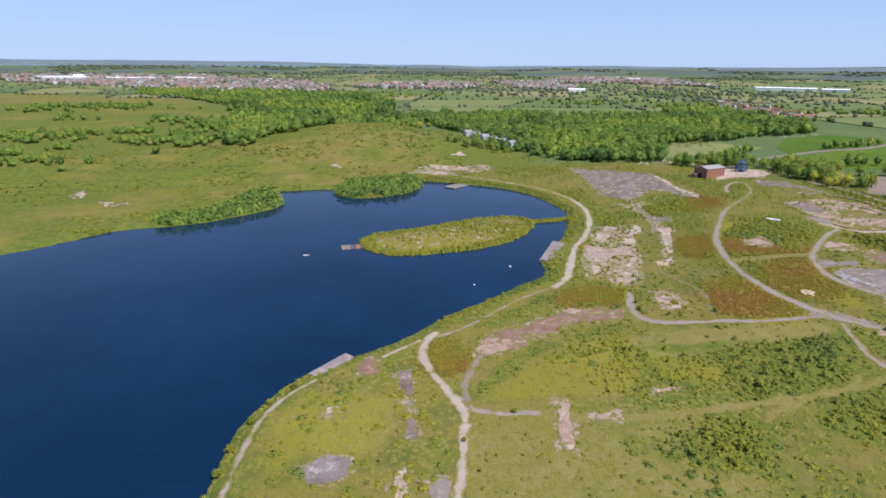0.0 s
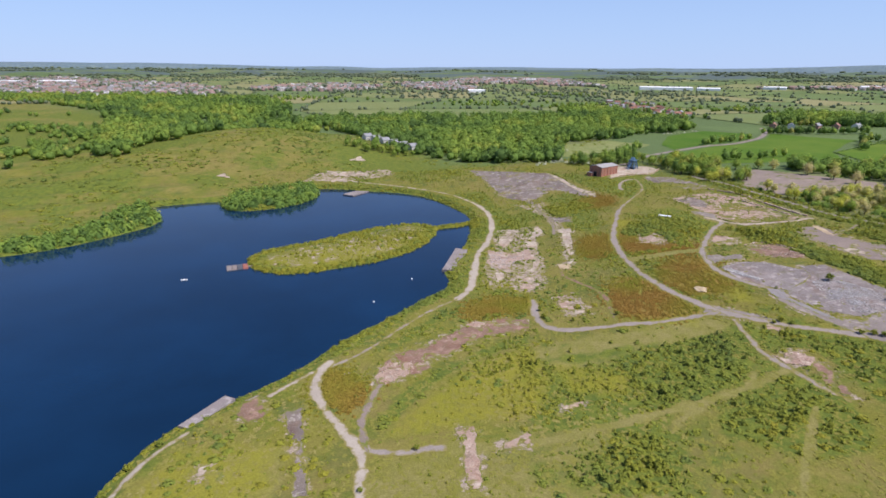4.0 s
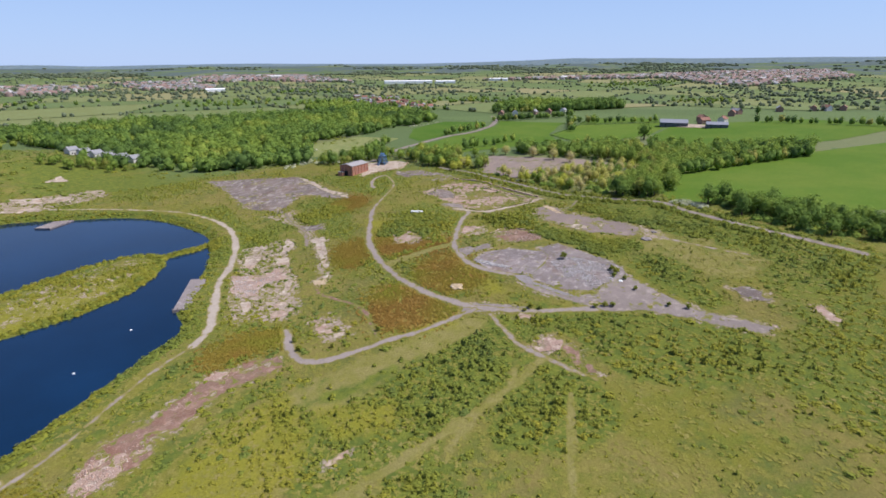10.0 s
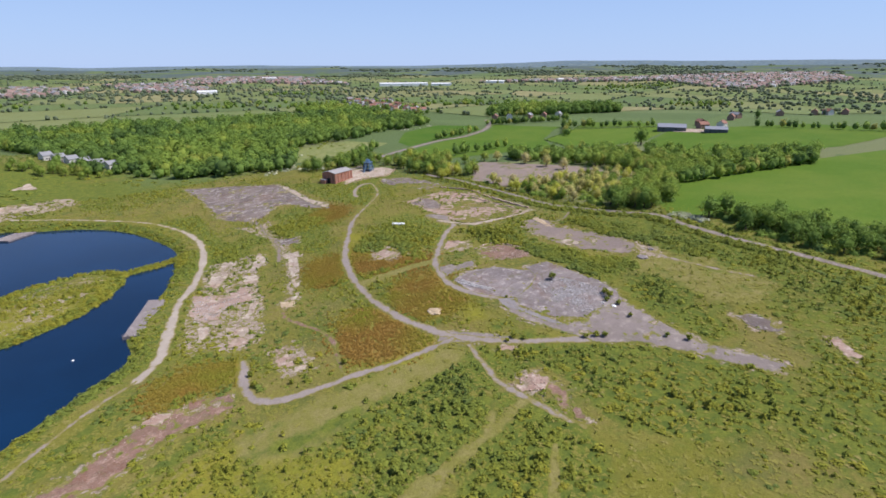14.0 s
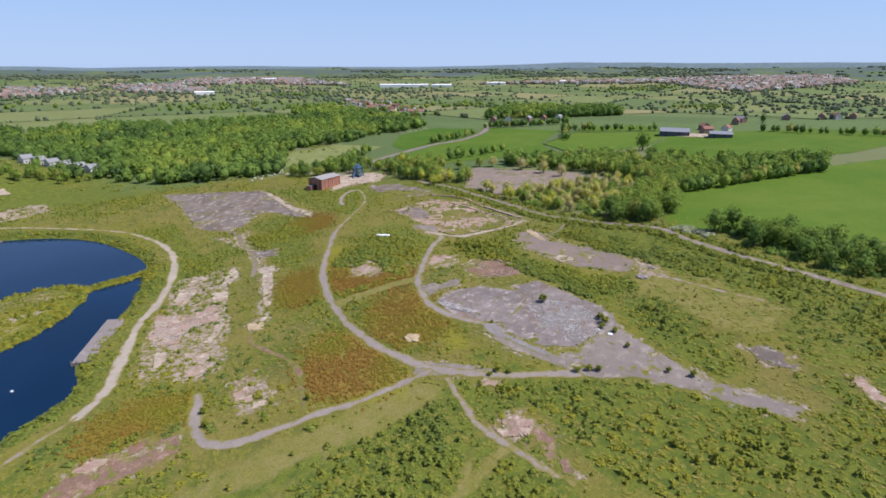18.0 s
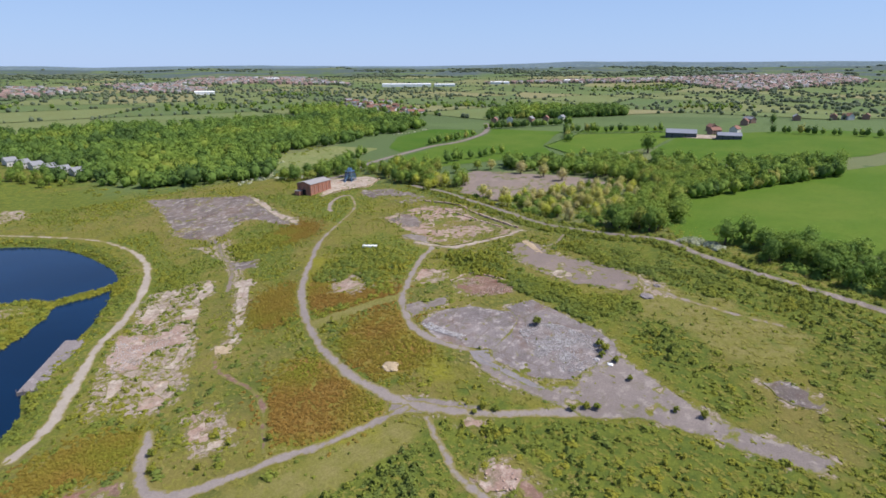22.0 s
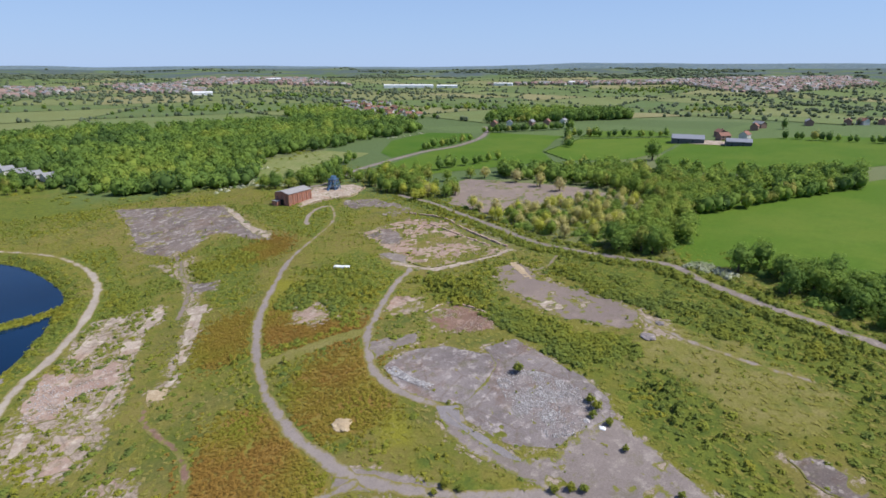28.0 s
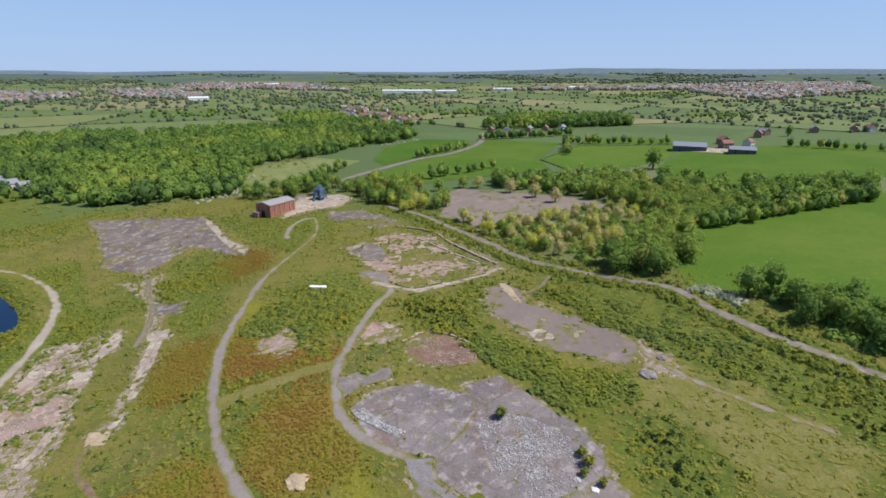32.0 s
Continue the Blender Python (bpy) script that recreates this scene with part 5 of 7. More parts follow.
q = sprinkle(125000, bounds=SITE)
q = q[mask_free(q, 0.6)]
dens = 0.12 + 1.3 * fbm(q[:, 0], q[:, 1], 42, 21, 4)
SCRUB = [np.array(a, float) for a in (
    [(104, 169), (118, 174), (136, 178), (148, 176), (143, 158), (135, 148), (115, 142), (101, 141), (97, 152)],
    [(114, 133), (129, 141), (144, 146), (157, 145), (150, 122), (139, 110), (125, 112), (110, 126)],
    [(64, 122), (71, 128), (81, 134), (98, 124), (86, 108), (66, 112)],
    [(159, 173), (187, 154), (201, 133), (210, 115), (207, 102), (200, 93), (185, 100), (170, 106), (160, 124), (165, 150)],
    [(222, 171), (242, 170), (226, 137), (221, 126), (212, 128), (217, 156)],
    [(236, 279), (239, 260), (238, 238), (234, 206), (236, 186), (230, 180), (219, 185), (223, 204), (221, 217), (220, 233), (221, 256), (223, 276)],
    [(273, 256), (279, 214), (275, 190), (278, 165), (282, 141), (273, 138), (268, 153), (259, 179), (263, 197), (268, 235)],
    [(15, 153), (21, 167), (37, 180), (55, 192), (78, 201), (78, 195), (53, 183), (35, 170), (23, 155)],
    [(59, 176), (73, 183), (99, 182), (118, 183), (111, 174), (94, 171), (74, 171), (67, 169)],
    [(44, 209), (58, 217), (72, 225), (80, 222), (64, 206), (48, 197)],
    [(272, 168), (290, 135), (288, 104), (258, 95), (262, 126), (261, 157)],
    [(-28, 181), (-8, 197), (10, 217), (26, 231), (47, 250), (57, 258), (62, 255), (50, 240), (33, 224), (14, 204), (-2, 196), (-14, 186)],
    [(24, 198), (40, 210), (56, 224), (66, 230), (58, 234), (47, 227), (30, 211), (16, 198)],
    [(178.5, 216), (181, 206), (185, 197), (183, 195), (179, 203), (177, 214)])]
# green margins of the site
GREEN = [np.array(a, float) for a in (
    [(262, 420), (300, 420), (302, 300), (306, 200), (300, 100), (280, 100), (275, 200), (282, 280), (284, 340), (290, 380)],
    [(100, 545), (150, 525), (230, 440), (300, 480), (300, 415), (262, 432), (240, 400), (215, 360), (204, 400), (200, 440), (196, 480), (150, 520), (60, 530)],
    [(126, 380), (132, 330), (124, 300), (118, 345), (112, 400), (100, 440), (126, 440)], [(155, 380), (190, 376), (170, 320), (156, 300), (150, 330)],
    [(206, 330), (226, 330), (226, 290), (210, 268), (192, 262), (196, 300)])]
# brighter, yellower growth
FRESH = [np.array(a, float) for a in (
    [(16, 148), (23, 158), (53, 184), (78, 191), (76, 165), (63, 147), (43, 147), (28, 146)], [(-47, 136), (-40, 156), (-25, 156), (-10, 152), (-11, 134), (-18, 120), (-34, 125), (-42, 109)],
    [(78, 178), (103, 165), (96, 150), (77, 156)], [(84, 236), (94, 232), (92, 222), (82, 224)], [(176, 206), (170, 190), (160, 190), (164, 204)],
    [(155, 268), (170, 258), (190, 258), (196, 290), (180, 330), (165, 300)], [(140, 182), (150, 192), (146, 200), (126, 196), (126, 190)], [(-40, 310), (70, 360), (60, 330), (0, 290)])]
paint_ground()
thick = np.zeros(len(q))
for s in SCRUB:
    here = ease((inside(q[:, 0], q[:, 1], s) + 6) / 13)
    dens += 0.6 * here
    thick = np.maximum(thick, here)
for s in DRY[:-1]:
    dens -= 0.55 * ease((inside(q[:, 0], q[:, 1], s) + 5) / 8)
dens -= 0.25 * ease((180 - q[:, 1]) / 40) * ease((105 - q[:, 0]) / 30)
for s in GREEN:
    dens += 0.35 * ease((inside(q[:, 0], q[:, 1], s) + 4) / 8)
dens -= 0.30 * ease((inside(q[:, 0], q[:, 1], FRESH[1]) + 6) / 10)
dens += 0.5 * ease((lake_sd(q[:, 0], q[:, 1]) + 9) / 6)
roadside = line_dist(q[:, 0], q[:, 1], ROADS[0][1])
dens += 0.7 * ease((9 - roadside) / 4)
dens += 0.28 * ease((182 - q[:, 1]) / 12) * ease((q[:, 0] - 50) / 20)
rs = rust_amount(q)
dens += 0.45 * ease((inside(q[:, 0], q[:, 1], FRESH[0]) + 3) / 6)
keep = (rng.random(len(q)) < np.clip(dens, 0.16, 1) * 0.55) & (rs < 0.5)
q, dens, thick = q[keep], dens[keep], thick[keep]
size = np.clip(0.42 + 0.18 * thick + (0.6 + 0.45 * thick) * np.clip(dens, 0, 1) * rng.random(len(q)) ** 1.7 + 0.18 * rng.normal(size=len(q)), 0.35, 2.2)
fresh = np.max([ease((inside(q[:, 0], q[:, 1], s) + 5) / 10) for s in FRESH], 0)
tn = np.clip(0.60 + 0.6 * fbm(q[:, 0], q[:, 1], 30, 31, 3) + 0.10 * rng.normal(size=len(q)) + 0.24 * fresh - 0.10 * thick, 0, 1)
size *= 1 + 0.45 * ease((q[:, 1] - 190) / 70) + 0.35 * ease((lake_sd(q[:, 0], q[:, 1]) + 9) / 6)
up = rng.random(len(q)) < (0.25 + 0.25 * thick) * (lake_sd(q[:, 0], q[:, 1]) < -9)
k = ~up
tagged(scatter("scrub_bushes", BUSHES, q[k], size[k], size[k] * (0.48 + 0.30 * rng.random(k.sum())), tn[k], L_SCRUB), "dense green scrub bushes", "bushes")
tagged(scatter("scrub_saplings", SAPLINGS, q[up], size[up] * 0.85, size[up] * (0.55 + 0.4 * rng.random(up.sum())), tn[up], L_SCRUB), "young green saplings in dense scrub", "bushes")

# thickets hugging the service road
line = curve([(304, 385), (302, 357), (299, 319), (293, 278), (295, 253), (298, 232), (303, 210), (297, 192), (294, 172), (293, 160), (293, 142), (294, 110)], 3.0)
k = rng.integers(0, len(line), 620)
q = line[k] + np.c_[np.where(rng.random(620) < 0.8, -1, 1) * (2.6 + 6.0 * rng.random(620)), 2.0 * rng.normal(size=620)]
q = q[fbm(q[:, 0], q[:, 1], 30, 151) > -0.15]
size = 0.9 + 1.4 * rng.random(len(q)) ** 1.5
tagged(scatter("roadside_thicket", SHRUBS, q, size, size * 0.95, np.clip(0.42 + 0.16 * rng.normal(size=len(q)), 0, 1), L_SCRUB), "green thicket along the service road", "bushes")

# low bramble mounds, in drifts
q = sprinkle(19000, bounds=SITE)
q = q[mask_free(q, 1.2)]
drift = fbm(q[:, 0], q[:, 1], 38, 131, 4)
for s in SCRUB:
    drift = np.maximum(drift, 0.55 * ease((inside(q[:, 0], q[:, 1], s) + 3) / 8))
for s in DRY:
    drift -= 0.5 * ease((inside(q[:, 0], q[:, 1], s) + 5) / 8)
keep = (rng.random(len(q)) < np.clip(1.6 * drift, 0.015, 0.5)) & (rust_amount(q) < -1)
q, drift = q[keep], drift[keep]
size = 0.8 + 1.1 * rng.random(len(q)) ** 2
tn = np.clip(0.5 + 0.9 * fbm(q[:, 0], q[:, 1], 24, 141, 3) + 0.12 * rng.normal(size=len(q)), 0, 1)
tagged(scatter("bramble_mounds", BUSHES, q, size, size * (0.4 + 0.25 * rng.random(len(q))), tn, L_SCRUB), "low mounds of bramble and willow", "bushes")

# belts of taller willow and bramble between the old slabs
belt_rng = np.random.default_rng(77)
for belt, count, mean in (
        ([(229, 282), (237, 249), (235, 225), (238, 202), (246, 185), (240, 177), (222, 187), (220, 200), (224, 225), (221, 258)], 900, 0.30),
        ([(273, 247), (282, 204), (282, 163), (283, 137), (272, 133), (262, 156), (266, 197), (264, 221)], 900, 0.32),
        ([(153, 393), (178, 385), (189, 364), (181, 353), (155, 348)], 260, 0.40),
        ([(161, 282), (182, 314), (207, 296), (209, 280), (192, 264), (181, 244), (160, 260)], 420, 0.50)):
    poly = np.array(belt, float)
    q = poly.min(0) + (poly.max(0) - poly.min(0)) * belt_rng.random((6 * count, 2))
    q = q[(inside(q[:, 0], q[:, 1], poly) + 5 * fbm(q[:, 0], q[:, 1], 14, 151, 3) > 0) & (fbm(q[:, 0], q[:, 1], 11, 153, 3) > -0.08)]
    q = q[mask_free(q, 1.4)][:count]
    size = 0.9 + 1.2 * belt_rng.random(len(q)) ** 2
    tn = np.clip(mean + 0.5 * fbm(q[:, 0], q[:, 1], 20, 157, 3) + 0.12 * belt_rng.normal(size=len(q)), 0, 1)
    tagged(scatter("willow_belt", BUSHES, q, size, size * (0.6 + 0.35 * belt_rng.random(len(q))), tn, L_SCRUB), "belt of green willow and bramble beside old slabs", "bushes")

q = np.vstack([sprinkle(1500, poly) + 3.6 * rng.normal(size=(1500, 2)) for poly in RUST])
q = q[mask_free(q, 0.3)]
size = 0.4 + 0.3 * rng.random(len(q))
tn = np.clip(0.45 + 1.4 * fbm(q[:, 0], q[:, 1], 26, 41) + 0.07 * rng.normal(size=len(q)), 0, 1)
tagged(scatter("rusty_herbs", HERBS, q, size * 1.35, size * 0.42, tn, L_RUST), "rust-brown and olive dry herbs", "bushes")

p = sprinkle(11000, bounds=(-420, 300, 330, 800))
p = p[(lake_sd(p[:, 0], p[:, 1]) < -0.5) & ((p[:, 0] < -58) | (p[:, 1] > 525))]
hh = 0.45 + 0.35 * rng.random(len(p))
tn = np.clip(0.4 + 0.6 * fbm(p[:, 0], p[:, 1], 50, 12) + 0.15 * rng.normal(size=len(p)), 0, 1)
tagged(scatter("heath_grass", [tuft(r0, 5) for _ in range(5)], p, hh * 1.6, hh * 0.7, tn, L_HERB), "olive tussocks over the spoil heap", "grass")

# island, causeway, far banks
q = np.vstack([sprinkle(900, ISLAND), sprinkle(500, bounds=(64, 354, 102, 370))])
sd = lake_sd(q[:, 0], q[:, 1])
q = q[(sd < -0.2) & ((sd > -6) | (rng.random(len(q)) < np.clip(0.2 + 1.6 * fbm(q[:, 0], q[:, 1], 16, 15), 0, 1)))]
size = 0.9 + 0.8 * rng.random(len(q)) + 0.6 * (lake_sd(q[:, 0], q[:, 1]) > -5)
tagged(scatter("island_willow_scrub", SHRUBS, q, size, size * 0.9, np.clip(0.8 + 0.2 * rng.normal(size=len(q)), 0, 1), L_SCRUB), "yellow-green willow scrub on the island", "bushes")
q = np.vstack([sprinkle(260, curve([(-8, 490), (-8, 462), (-15, 449), (-30, 435), (-52, 428), (-68, 431), (-76, 445), (-70, 460), (-30, 485)], 6, True)),
               sprinkle(240, curve([(-128, 450), (-114, 420), (-113, 400), (-128, 381), (-149, 360), (-175, 349), (-180, 358), (-150, 385), (-140, 420)], 6, True))])
q = q[lake_sd(q[:, 0], q[:, 1]) < -0.3]
size = 2.5 + 2.2 * rng.random(len(q))
tagged(scatter("bank_willows", SHRUBS, q, size, size * 1.5, np.clip(0.45 + 0.2 * rng.normal(size=len(q)), 0, 1), L_TREE), "green willows overhanging the lake bank", "bushes")
q = sprinkle(15000, bounds=(-420, 330, 330, 760))
q = q[(lake_sd(q[:, 0], q[:, 1]) < -1) & ((q[:, 0] < -58) | (q[:, 1] > 530))]
k = rng.random(len(q)) < np.clip(0.30 + 1.9 * fbm(q[:, 0], q[:, 1], 40, 51, 4), 0.04, 1) * 0.8
q = q[k]
size = 0.9 + 2.0 * rng.random(len(q)) ** 2 + 0.8 * np.clip(fbm(q[:, 0], q[:, 1], 90, 53), 0, 1)
tagged(scatter("heath_bushes", [leaf_shell(16, 0.42, r0, 0.9, 0.0, 0.8) for _ in range(5)], q, size, size * 0.6, np.clip(0.42 + 0.5 * fbm(q[:, 0], q[:, 1], 60, 61) + 0.12 * rng.normal(size=len(q)), 0, 1), L_SCRUB), "patchy scrub over the spoil heap", "bushes")


def crown_cluster(r, n_clump, leaves, leaf, spread=0.55):
    """A crown of several leaf clumps, unit radius, standing on z = 0 to about 2."""
    pieces = [(ICO_V * (0.74, 0.74, 0.72) * (0.85 + 0.3 * r.random((12, 1))) + np.array((0, 0, 0.95)), ICO_F)]
    for i in range(n_clump):
        a, t = r.random() * 6.283, r.random() ** 0.5
        z = 0.55 + 1.15 * r.random()
        k = spread * t * (1.15 - abs(z - 1.0) * 0.6)
        s = 0.36 + 0.22 * r.random()
        v, f = leaf_shell(leaves, leaf * 0.75 / s, r, 0.95, -0.5, 0)
        pieces.append((v * s + np.array((math.cos(a) * k, math.sin(a) * k, z)), f))
    return join(pieces)


WOOD_TREES = [crown_cluster(r0, 7, 14, 0.21, 0.62) for _ in range(8)]
FAR_TREES = [leaf_shell(8, 0.4, r0, 1.0, -0.3, 0.95, (0, 0, 0.8)) for _ in range(6)]
WOODS = [
    (2300, 5.7, "dense broadleaf wood in fresh leaf", [(62, 640), (100, 600), (140, 560), (184, 534), (229, 524), (245, 560), (262, 640), (370, 664), (480, 760), (440, 900), (300, 960), (60, 1000), (-40, 1000), (10, 860)]),
    (2100, 6.0, "dense broadleaf wood behind the spoil heap", [(-213, 595), (-186, 605), (-174, 630), (-140, 655), (-110, 770), (-10, 780), (10, 860), (-60, 1000), (-73, 1258), (-111, 1380), (-270, 1500), (-500, 1560), (-800, 1640), (-760, 1500), (-560, 1330), (-400, 1150), (-345, 1000), (-300, 850), (-262, 720)]),
    (520, 5.6, "mixed wood with blossom below the village", [(382, 708), (416, 692), (470, 704), (515, 728), (530, 800), (535, 900), (540, 1040), (440, 1060), (420, 930), (470, 800), (440, 740)]),
    (380, 6.8, "plantation of tall trees behind the road houses", [(637, 746), (690, 693), (741, 648), (804, 617), (850, 665), (780, 725), (700, 795)]),
]
for n, rad, label, poly in WOODS:
    q = sprinkle(n, poly)
    q = q[line_dist(q[:, 0], q[:, 1], np.array([(100, 634), (45, 705)], float)) > 11]
    n = len(q)
    size = 1.12 * rad * (0.6 + 0.5 * rng.random(n) + 0.3 * rng.random(n) ** 4 + 0.2 * fbm(q[:, 0], q[:, 1], 80, 77))
    tn = np.clip(0.55 + 0.80 * fbm(q[:, 0], q[:, 1], 60, 71, 4) + 0.12 * rng.normal(size=n), 0, 0.92)
    tagged(scatter("woodland", WOOD_TREES, q, size, size * (0.95 + 0.35 * rng.random(n)), tn, L_TREE, 0.25), label, "wood")

# clipped hedges between the near pastures
hx = []
for a, b in (((502, 484), (596, 523)), ((596, 523), (664, 446)), ((602, 529), (655, 556)), ((480, 430), (502, 484)) ):
    a, b = np.array(a, float), np.array(b, float)
    n = int(np.hypot(*(b - a)) / 1.3)
    hx.append(a + (b - a) * np.linspace(0, 1, n)[:, None] + rng.normal(size=(n, 2)) * 0.3)
q = np.vstack(hx)
size = 1.0 + 0.5 * rng.random(len(q))
tagged(scatter("clipped_hedges", BUSHES, q, size, size, np.clip(0.15 + 0.2 * rng.normal(size=len(q)), 0, 1), L_TREE), "low dark hedges between pastures", "hedge")

# hedges and scattered trees over the farmland
hx = []
for a, b, gap in (((601, 547), (666, 462), 7), ((721, 361), (760, 230), 7), ((388, 250), (526, 224), 5), ((540, 489), (600, 547), 7), ((354, 482), (440, 482), 8), ((505, 610), (424, 583), 8), ((629, 726), (808, 624), 5),
                  ((562, 652), (664, 596), 3), ((270, 520), (340, 575), 7), ((240, 560), (270, 630), 6)):
    a, b = np.array(a, float), np.array(b, float)
    n = int(np.hypot(*(b - a)) / gap)
    hx.append(a + (b - a) * np.linspace(0, 1, n)[:, None] + rng.normal(size=(n, 2)) * 1.5)
q = np.vstack(hx)
size = 3.0 + 2.2 * rng.random(len(q))
tagged(scatter("field_hedges", WOOD_TREES, q, size, size * 1.25, np.clip(0.5 + 0.3 * rng.normal(size=len(q)), 0, 1), L_TREE, 0.1), "hedges and hedgerow trees", "hedge")
n = 8500
az, rr = radians(-44) + radians(126) * rng.random(n), 1300 * (4700 / 1300) ** rng.random(n) ** 0.8
q = np.c_[60 + rr * np.sin(az), 60 + rr * np.cos(az)]
k = fbm(q[:, 0], q[:, 1], 500, 81, 4) + 0.5 * fbm(q[:, 0], q[:, 1], 90, 83, 2) > 0.10
k &= rr < 2900
q, rr = q[k], rr[k]
size = (2.6 + 2.4 * rng.random(len(q))) * (1 + rr / 6000)
tagged(scatter("distant_trees", FAR_TREES, q, size, size * 0.9, np.clip(0.5 + 0.3 * rng.normal(size=len(q)), 0, 1), L_HEDGE_HAZED, 0.15), "distant hedgerow trees and copses", "trees")
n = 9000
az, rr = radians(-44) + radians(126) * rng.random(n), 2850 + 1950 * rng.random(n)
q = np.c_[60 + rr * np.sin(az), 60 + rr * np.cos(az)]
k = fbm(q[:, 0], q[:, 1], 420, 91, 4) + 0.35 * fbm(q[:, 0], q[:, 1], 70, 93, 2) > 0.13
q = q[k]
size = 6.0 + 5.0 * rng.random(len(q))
tagged(scatter("hill_woods", FAR_TREES, q, size * 1.3, size * 0.62, np.clip(0.25 + 0.25 * rng.normal(size=len(q)), 0, 1), L_HEDGE_HAZED, 0.2), "woods along the distant hills", "trees")

# ---- buildings and other things ----
def prism(bm, pts, z0, z1):
    lo, hi = [bm.verts.new((x, y, z0)) for x, y in pts], [bm.verts.new((x, y, z1)) for x, y in pts]
    bm.faces.new(hi)
    bm.faces.new(lo[::-1])
    for i in range(len(pts)):
        j = (i + 1) % len(pts)
        bm.faces.new((lo[i], lo[j], hi[j], hi[i]))


def gable_body(bm, l, w, h, ridge):
    """Walls of a gabled building, ridge along x."""
    pts = [(0, 0), (w, 0), (w, h), (w / 2, h + ridge), (0, h)]
    a, b = [bm.verts.new((0, y, z)) for y, z in pts], [bm.verts.new((l, y, z)) for y, z in pts]
    bm.faces.new(a[::-1])
    bm.faces.new(b)
    for i in range(5):
        j = (i + 1) % 5
        bm.faces.new((a[i], a[j], b[j], b[i]))


def roof_slope(bm, l, w, h, ridge, side, over=0.4, thick=0.25):
    """One roof slope as a slab with eaves."""
    k = ridge / (w / 2)
    y0, y1 = (-over, w / 2) if side == 0 else (w + over, w / 2)
    z0, z1 = h - over * k, h + ridge
    vs = [bm.verts.new((x, y, z + dz)) for dz in (0.03, thick) for x, y, z in ((-over, y0, z0), (l + over, y0, z0), (l + over, y1, z1), (-over, y1, z1))]
    for f in ((3, 2, 1, 0), (4, 5, 6, 7), (0, 1, 5, 4), (1, 2, 6, 5), (2, 3, 7, 6), (3, 0, 4, 7)):
        bm.faces.new([vs[i] for i in f])
    bmesh.ops.recalc_face_normals(bm, faces=bm.faces[:])


def house(label, l, w, h, ridge, wall, roof, chimneys=1, category="house"):
    e = new("house")
    tagged(e, label, category)
    bm = bmesh.new()
    gable_body(bm, l, w, h, ridge)
    bmesh.ops.recalc_face_normals(bm, faces=bm.faces[:])
    part("wall", bm, wall, e)
    for side in (0, 1):
        bm = bmesh.new()
        roof_slope(bm, l, w, h, ridge, side)
        part("roof_slope", bm, roof, e)
    for c in range(chimneys):
        bm = bmesh.new()
        x = l * (0.2 + 0.6 * c)
        box(bm, x, w / 2 - .4, h + ridge - .6, x + .9, w / 2 + .4, h + ridge + 1.1)
        part("chimney", bm, M_WALL_BRICK, e)
    for x in (l * .18, l * .62):
        for z in (0.9, 3.4):
            if z + 1.2 < h:
                for y in (-0.05, w - 0.05):
                    bm = bmesh.new()
                    box(bm, x, y, z, x + 1.5, y + .1, z + 1.2)
                    part("window", bm, M_GLASS, e)
    bm = bmesh.new()
    box(bm, l * .45, -.06, 0, l * .45 + 1, .06, 2.1)
    part("door", bm, M_DARK, e)
    return e


def stand(x, y, deg, sink=0.25):
    return pose(x, y, float(ground_z(x, y)) - sink, 0, 0, deg)


